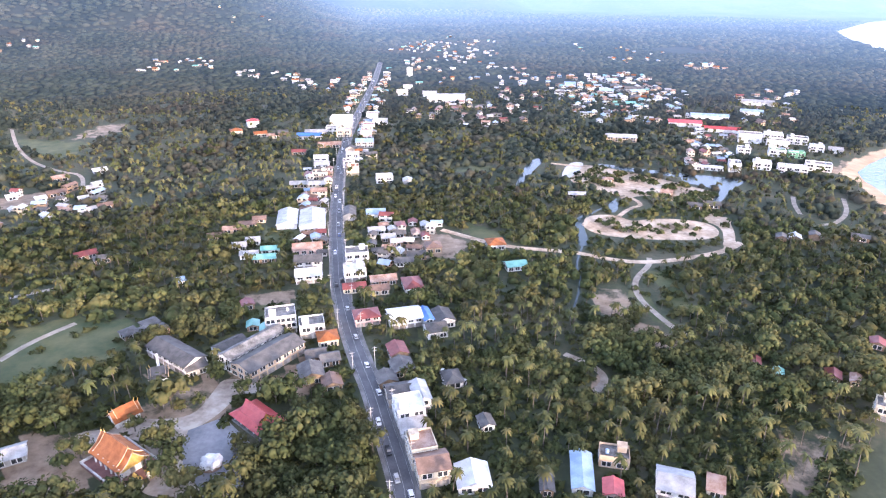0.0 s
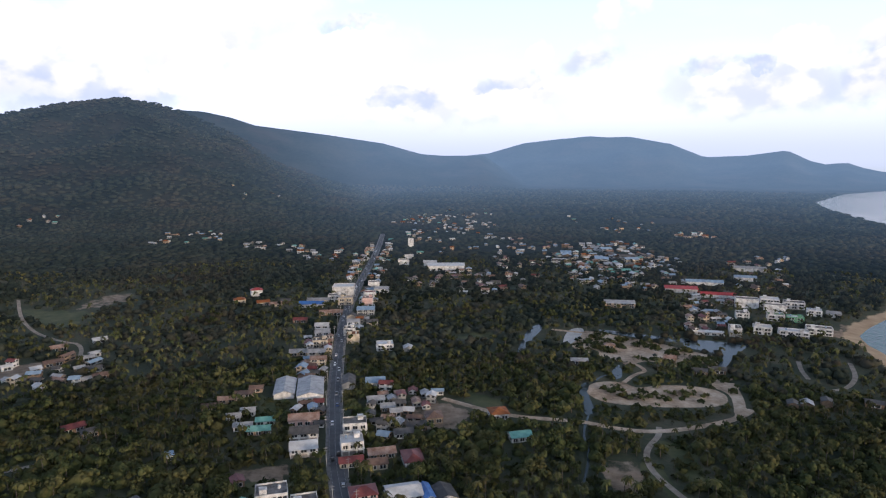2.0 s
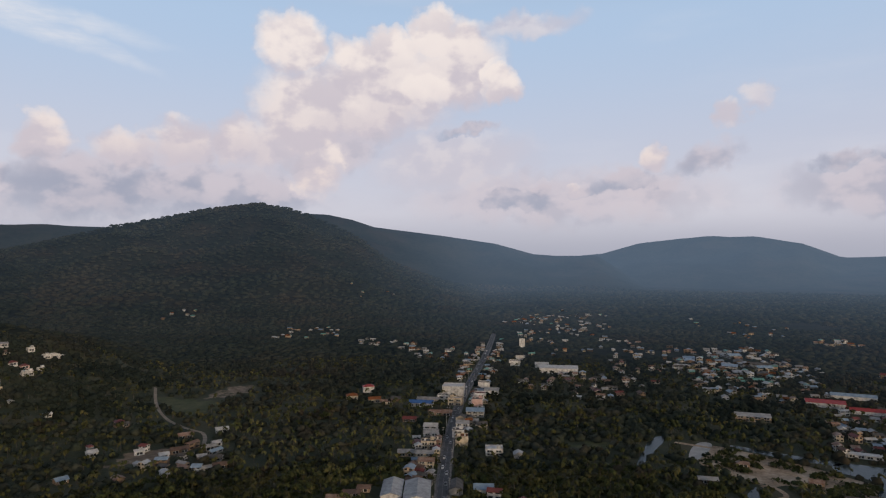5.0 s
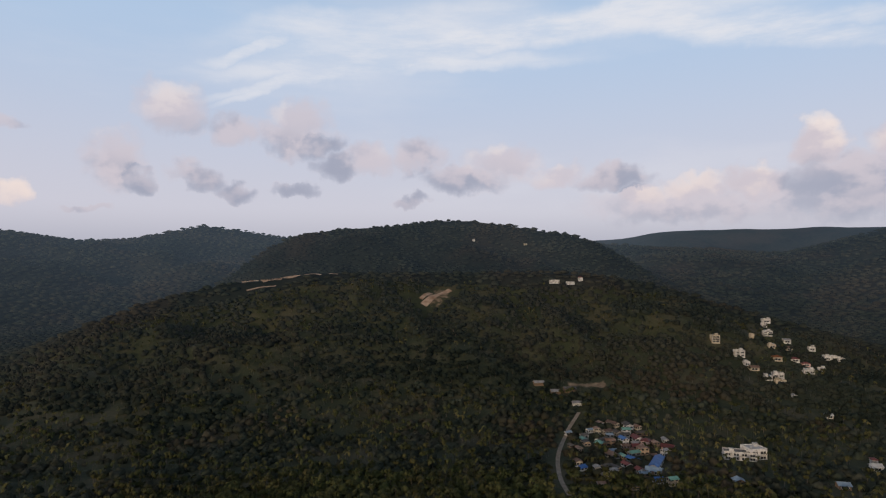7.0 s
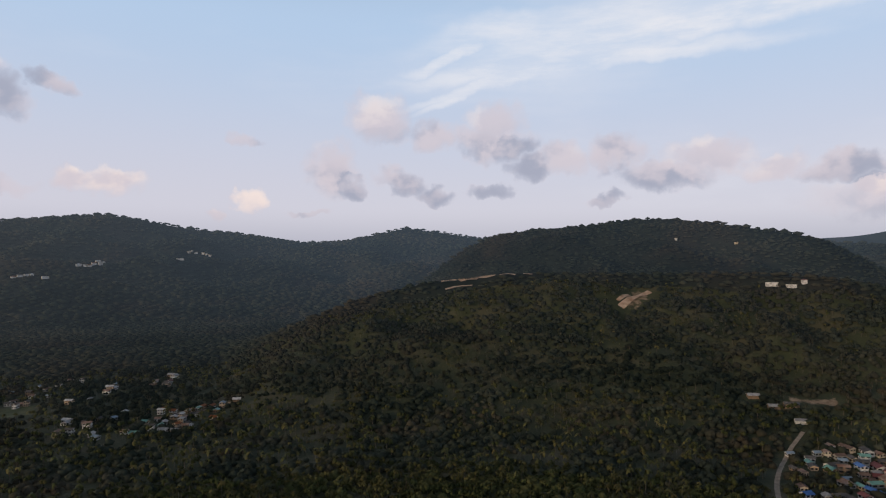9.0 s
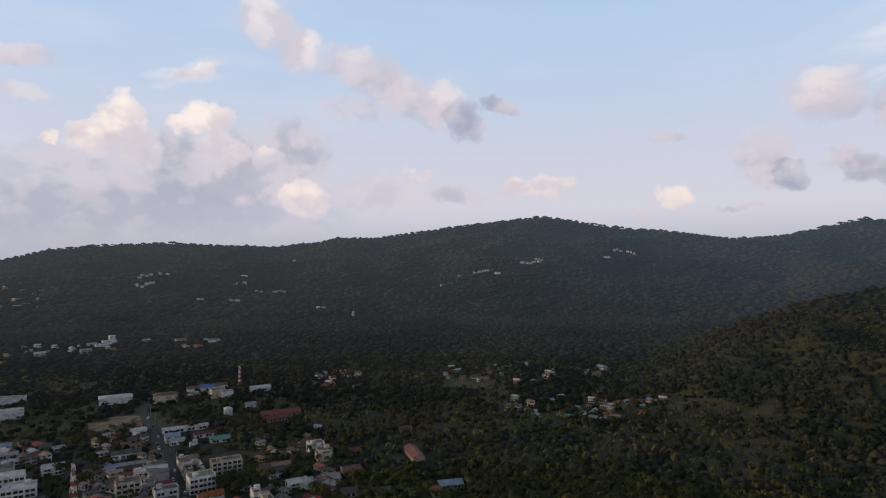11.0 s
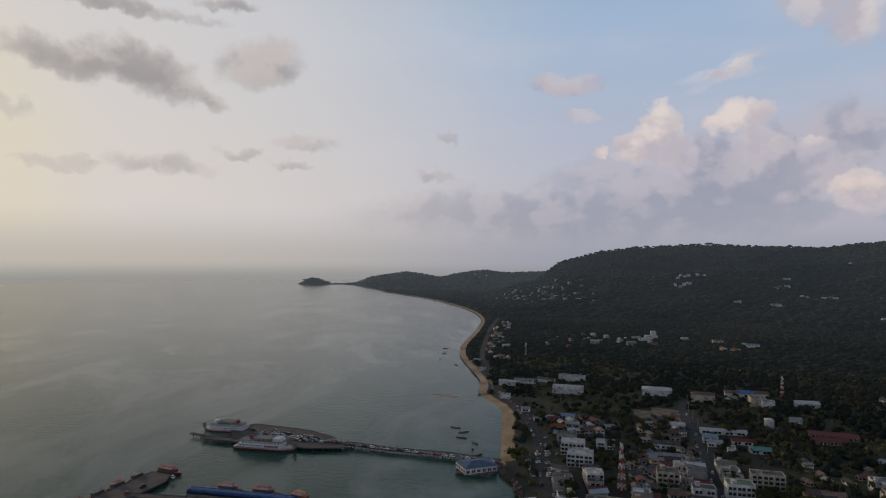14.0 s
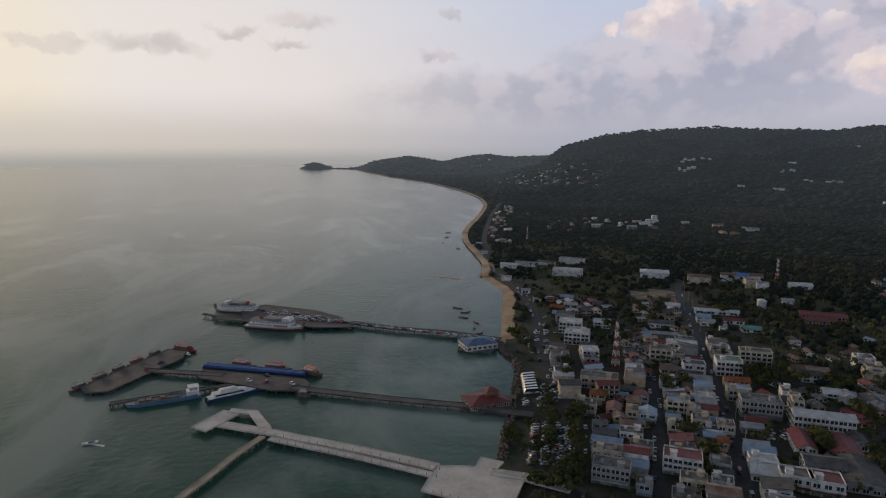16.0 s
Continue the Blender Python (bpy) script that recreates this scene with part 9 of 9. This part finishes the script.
def plant(name, shapes, x, y, z, size, mats, label, category, squash=None, smooth=False):
    """Set a shape at every point, all in one mesh."""
    V, Fc, M, T = [], [], [], []
    base = 0
    pick = rng.randint(0, len(shapes), len(x))
    turn = rng.uniform(0, 2 * math.pi, len(x))
    tone = np.clip(rng.normal(0.5, 0.22, len(x)) + wobble(x, y, 60) * 0.5, 0, 1)
    for s, ((tv, tf), (cv, cf)) in enumerate(shapes):
        w = np.nonzero(pick == s)[0]
        if not len(w):
            continue
        v = np.vstack([tv, cv])
        f = np.vstack([tf, cf + len(tv)])
        k = np.concatenate([np.zeros(len(tf), int), np.ones(len(cf), int)])
        c, sn = np.cos(turn[w])[:, None], np.sin(turn[w])[:, None]
        q = size[w][:, None]
        h = q if squash is None else q * squash[w][:, None]
        P = np.stack([(v[:, 0] * c - v[:, 1] * sn) * q + x[w][:, None], (v[:, 0] * sn + v[:, 1] * c) * q + y[w][:, None], v[:, 2] * h + z[w][:, None]], -1)
        V.append(P.reshape(-1, 3))
        Fc.append((f[None] + (np.arange(len(w)) * len(v))[:, None, None] + base).reshape(-1, 3))
        M.append(np.tile(k, len(w)))
        T.append(np.repeat(tone[w], len(v)))
        base += len(w) * len(v)
    if not V:
        return None
    ob = mesh_from(name, np.vstack(V), np.vstack(Fc), mats, np.concatenate(M), {"tint": np.concatenate(T)}, smooth)
    return tagged(ob, label, category, kind="stuff")


def open_ground(x, y, gap=0.0):
    """Where trees may stand: on dry land, off roads, buildings and clearings."""
    ok = inland(x, y) > np.where((y > 460) & (y < 720) & (x > 0), 17, 12)
    for line, wide in LANES + SCARS:
        ok &= off_line(line, x, y) > wide / 2 + 3.5 + gap
    for line in TRACKS:
        ok &= off_line(line, x, y) > 5.0 + gap
    for line, wide in PARK_PATHS:
        ok &= off_line(line, x, y) > wide / 2 + 3.5
    for line, wide in CANALS:
        ok &= off_line(line, x, y) > wide / 2 + 1.5
    ok &= ~inside_any(BARE, x, y) & ~inside_any(GRASS, x, y) & ~inside_any(PONDS, x, y) & ~inside_any([SWEPT], x, y)
    return ok & (~inside_any(PARK, x, y) | inside_any(ISLANDS, x, y)) & ~inside_any([OVAL], x, y)


def clear_of_footprints(x, y, reach):
    ok = np.ones(x.shape, bool)
    if FOOT:
        f = np.array(FOOT)
        for fx, fy, fr in f:
            ok &= (x - fx) ** 2 + (y - fy) ** 2 > (fr + reach) ** 2
    return ok


def scatter(r0, r1, step, az0=-40, az1=214):
    n = int(2 * r1 / step)
    i, j = np.meshgrid(np.arange(n), np.arange(n))
    x = (i - n / 2 + rng.uniform(0, 1, i.shape)) * step
    y = (j - n / 2 + rng.uniform(0, 1, i.shape)) * step
    x, y = x.ravel(), y.ravel()
    r = np.hypot(x, y)
    az = (np.degrees(np.arctan2(-x, y)) + 100) % 360 - 100
    keep = (r >= r0) & (r < r1) & (az > az0) & (az < az1)
    return x[keep], y[keep]


def shrub_shape(rs):
    """Undergrowth: a low tangle of leaf clumps."""
    v, f = [], []
    for k in range(9):
        a, r = 2.4 * k, 0.75 * math.sqrt(k / 9)
        c = np.array([r * math.cos(a), r * math.sin(a), 0.55 * (1 - r * r) + rs.uniform(-0.1, 0.1)])
        u, w = rs.normal(size=3), rs.normal(size=3)
        u, w = u / np.linalg.norm(u) * 0.5, w / np.linalg.norm(w) * 0.5
        u[2] *= 0.5
        n0 = len(v)
        v += [c + u, c + w, c - u, c - w]
        f += [(n0, n0 + 1, n0 + 2), (n0, n0 + 2, n0 + 3)]
    return (np.zeros((0, 3)), np.zeros((0, 3), int)), (np.array(v), np.array(f, int))


def standing_tree(name, shape, mats, label, category):
    """One tree as a thing: trunk and crown."""
    (tv, tf), (cv, cf) = shape
    base = tagged(new(name), label, category, "trees near the temple and the road")
    for n, v, f, m in (("trunk", tv, tf, mats[0]), ("crown", cv, cf, mats[1])):
        o = mesh_from(n, v, f, [m], None, {"tint": np.full(len(v), 0.5)})
        o.parent = base
    return base


def grow():
    rs = np.random.RandomState(5)
    palms = [palm_shape(rs, rs.uniform(8, 15), 18, 3, 4) for _ in range(7)]
    palms_mid = [palm_shape(rs, rs.uniform(8, 12), 11, 2, 3, 0.66) for _ in range(6)]
    palms_far = [palm_shape(rs, rs.uniform(7, 10), 7, 2, 2, 1.0) for _ in range(5)]
    crowns = [crown_shape(rs, rs.uniform(8, 11), rs.uniform(7, 11), 6, 200, 2) for _ in range(7)]
    crowns_mid = [crown_shape(rs, rs.uniform(8, 10.5), rs.uniform(7, 10), 3, 34, 1) for _ in range(6)]
    crowns_far = [crown_shape(rs, 9.5, 9, 2, 8, 1) for _ in range(6)]
    domes = [dome_shape(rs) for _ in range(8)]
    leafy_domes = [dome_shape(rs, 6, 18) for _ in range(6)]
    rough_domes = [dome_shape(rs, 5, 6) for _ in range(8)]
    shrubs = [shrub_shape(rs) for _ in range(5)]
    palm_things = [standing_tree("palm_tree", s, [BARK, PALM], "tall coconut palm with an olive crown on a slender trunk", "palm tree") for s in palms]
    tree_things = [standing_tree("tree", s, [BARK, LEAF], "spreading broadleaf tree with a dense dark green crown", "tree") for s in crowns]
    # big old trees of the temple yard
    singles = [(-111, 206, 1.55, 0), (-69.5, 209, 1.25, 0), (-65, 214, 1.1, 0), (-99.5, 226, 0.9, 0), (-104, 183.5, 1.15, 0), (-108, 182, 0.8, 0), (-96, 172, 0.85, 0), (-99, 167, 0.9, 0), (-92, 164, 0.8, 0), (-116, 209, 0.9, 0)]
    singles += [(x, y, 0.62 + 0.06 * (k % 5), 0) for k, (x, y) in enumerate(YARD_TREES)]
    # near woods
    for r0, r1, step, pset, cset in ((135, 300, 6.4, palms, crowns), (300, 470, 6.6, palms_mid, crowns_mid), (470, 680, 7.4, palms_far, crowns_far), (680, 1000, 8.2, palms_far, crowns_far)):
        x, y = scatter(r0, r1, step)
        ok = open_ground(x, y)
        town = inside_any([TOWN], x, y)
        ok |= inside_any(BARE[:1], x, y) & (wobble(x, y, 12) + 0.5 * wobble(x, y, 60) > 0.03) & ~inside_any(ISLANDS + PONDS, x, y)
        ok |= (inside_any(BARE[13:15], x, y) & (rng.uniform(0, 1, x.shape) < 0.75)) | (inside_any(BARE[9:10], x, y) & (rng.uniform(0, 1, x.shape) < 0.12))
        ok &= ~inside_any([OVAL], x, y)
        ok &= ~town | (rng.uniform(0, 1, x.shape) < 0.65) | inside_any(GROVES, x, y)
        ok &= clear_of_footprints(x, y, 2.2) | (town & clear_of_footprints(x, y, -1.5))
        ok &= rng.uniform(0, 1, x.shape) < 0.93 + 0.5 * wobble(x, y, 25)
        x, y = x[ok], y[ok]
        z = height(x, y)
        az = (np.degrees(np.arctan2(-x, y)) + 100) % 360 - 100
        palmy = (wobble(x, y, 45) + 0.5 * wobble(x, y, 14) + 0.06 * (az < 50) - 0.22 * (z > 12) > 0.05)
        small = palmy & (rng.uniform(0, 1, len(x)) < (0.40 if r0 < 200 else 0.0))
        palmy &= ~small
        q = rng.uniform(0.6, 1.1, len(x)) * np.where(palmy, 0.90, np.where(small, 0.6, 1.0)) * np.where(inside_any([TOWN], x, y), 0.75, 1.0) * np.where(inside_any(SAPLINGS, x, y), 0.5, 1.0)
        if r0 < 200:  # the nearest stand as things of their own
            near = np.nonzero((np.hypot(x, y) < 262) & (az > -34) & (az < 38))[0]
            near = near[np.argsort(np.hypot(x[near], y[near]))][:285]
            singles += [(x[i], y[i], q[i], int(palmy[i])) for i in near]
            rest = np.ones(len(x), bool)
            rest[near] = False
            x, y, z, palmy, q = x[rest], y[rest], z[rest], palmy[rest], q[rest]
        az = (np.degrees(np.arctan2(-x, y)) + 100) % 360 - 100
        low = (az > 48) & (az < 138) & (np.hypot(x, y) < 400)
        palmy &= ~low
        q[low] *= 4.2
        if r0 > 200:  # the closed canopy between the palms
            palmy &= rng.uniform(0, 1, len(x)) < 0.6
            more = ~palmy & ~low & (rng.uniform(0, 1, len(x)) < (0.45 if r0 < 400 else 0.75))
            q[more] *= 4.4 if r0 < 400 else 5.0
            low |= more
        # Broadleaf stands past 680 m take the backdrop with its haze glow.
        for who, shapes, mats, name, label, cat in ((low, leafy_domes if r0 < 400 else rough_domes, [BARK, LEAF if r0 < 400 else WOODS if r0 < 600 else HAZE_BACKDROP], "woods", "dense dark green broadleaf trees", "woods"), (palmy, pset, [BARK, PALM], "palm_grove", "olive coconut palms crowded together on slender pale trunks", "palms"),
                                                    (~palmy & ~low, cset, [BARK, LEAF if r0 < 600 else HAZE_BACKDROP], "woods", "dense dark green broadleaf trees", "woods")):
            plant(name, shapes, x[who], y[who], z[who] - 0.2, q[who], mats, label, cat, np.ones(int(who.sum())))
    tx, ty = np.array(TOWN_TREES, float).T
    plant("street_trees", crowns, tx, ty, height(tx, ty) - 0.2, rng.uniform(0.75, 1.15, len(tx)), [BARK, LEAF], "dark leafy trees between the houses of the town", "trees")
    near_x, near_y = scatter(135, 320, 5.0)
    fill_x, fill_y = scatter(135, 250, 3.8, -40, 40)
    near_x, near_y = np.concatenate([near_x, fill_x]), np.concatenate([near_y, fill_y])
    far_x, far_y = scatter(320, 500, 6.4)
    park_x, park_y = scatter(480, 600, 4.6, -30, -5)
    planted = inside_any(PARK, park_x, park_y)
    far_x, far_y = np.concatenate([far_x, park_x[planted]]), np.concatenate([far_y, park_y[planted]])
    x, y = np.concatenate([near_x, far_x]), np.concatenate([near_y, far_y])
    ok = open_ground(x, y) & clear_of_footprints(x, y, 0.5) & ~inside_any([TOWN], x, y)
    ok |= (inside_any(PARK, x, y) | inside_any(GRASS, x, y)) & (wobble(x, y, 9) + wobble(x, y, 31) + 0.5 * inside_any(ISLANDS, x, y) > 0.10) & (off_line(RING, x, y) > 3.5) & ~inside_any([OVAL], x, y) & clear_of_footprints(x, y, 0.5)
    x, y = x[ok], y[ok]
    plant("undergrowth", shrubs, x, y, height(x, y) - 0.2, rng.uniform(1.4, 3.2, len(x)) * np.where(np.hypot(x, y) > 320, 1.4, 1.0), [BARK, LEAF], "tangled green undergrowth below the palms", "shrubs")
    tr = random.Random(21)
    for k, (tx, ty, q, palm) in enumerate(singles):
        src = (palm_things if palm else tree_things)[k % 7]
        m = pose(tx, ty, -0.2, tr.uniform(-3, 3), tr.uniform(-3, 3), tr.uniform(0, 360)) @ Matrix.Scale(q, 4)
        copy_thing(src, m)
    for o in palm_things + tree_things:
        for c in o.children:
            bpy.data.objects.remove(c)
        bpy.data.objects.remove(o)
    # the woods below the drone
    x, y = scatter(8, 140, 7.6, -100, 260)
    ok = open_ground(x, y) & clear_of_footprints(x, y, 2.0)
    x, y = x[ok], y[ok]
    palmy = wobble(x, y, 45) + 0.5 * wobble(x, y, 14) > 0.05
    for who, shapes, mats, name, label, cat in ((palmy, palms_mid, [BARK, PALM], "palm_grove", "olive coconut palms crowded together on slender pale trunks", "palms"),
                                                (~palmy, crowns_mid, [BARK, LEAF], "woods", "dense dark green broadleaf trees", "woods")):
        plant(name, shapes, x[who], y[who], height(x[who], y[who]) - 0.2, rng.uniform(0.6, 1.1, int(who.sum())), mats, label, cat)
    # wooded plain and hills further off
    for r0, r1, step, big in ((1000, 1750, 12.5, 7.0), (1750, 3150, 22.0, 11.5), (3150, 4900, 40.0, 16.0)):
        x, y = scatter(r0, r1, step)
        ok = (inland(x, y) > np.where((y < -1000) & (x < 1500), 16, 12)) & clear_of_footprints(x, y, 6.0) & ~inside_any(BARE, x, y) & ~inside_any(GRASS, x, y)
        for line, wide in LANES + SCARS:
            ok &= off_line(line, x, y) > wide / 2 + 6
        x, y = x[ok], y[ok]
        z = height(x, y)
        q = rng.uniform(0.75, 1.25, len(x)) * big
        h = rng.uniform(0.42, 0.72, len(x)) * (0.4 if r0 > 3000 else 1.0)
        az = (np.degrees(np.arctan2(-x, y)) + 120) % 360 - 120
        w = (r0 < 3000) | (az > 110)
        # This forest carries the painted haze glow in its material.
        plant("hill_forest", domes, x[w], y[w], z[w] - 1, q[w], [BARK, HAZE_BACKDROP], "unbroken dark forest covering plain and hillsides", "forest", h[w], True)


grow()
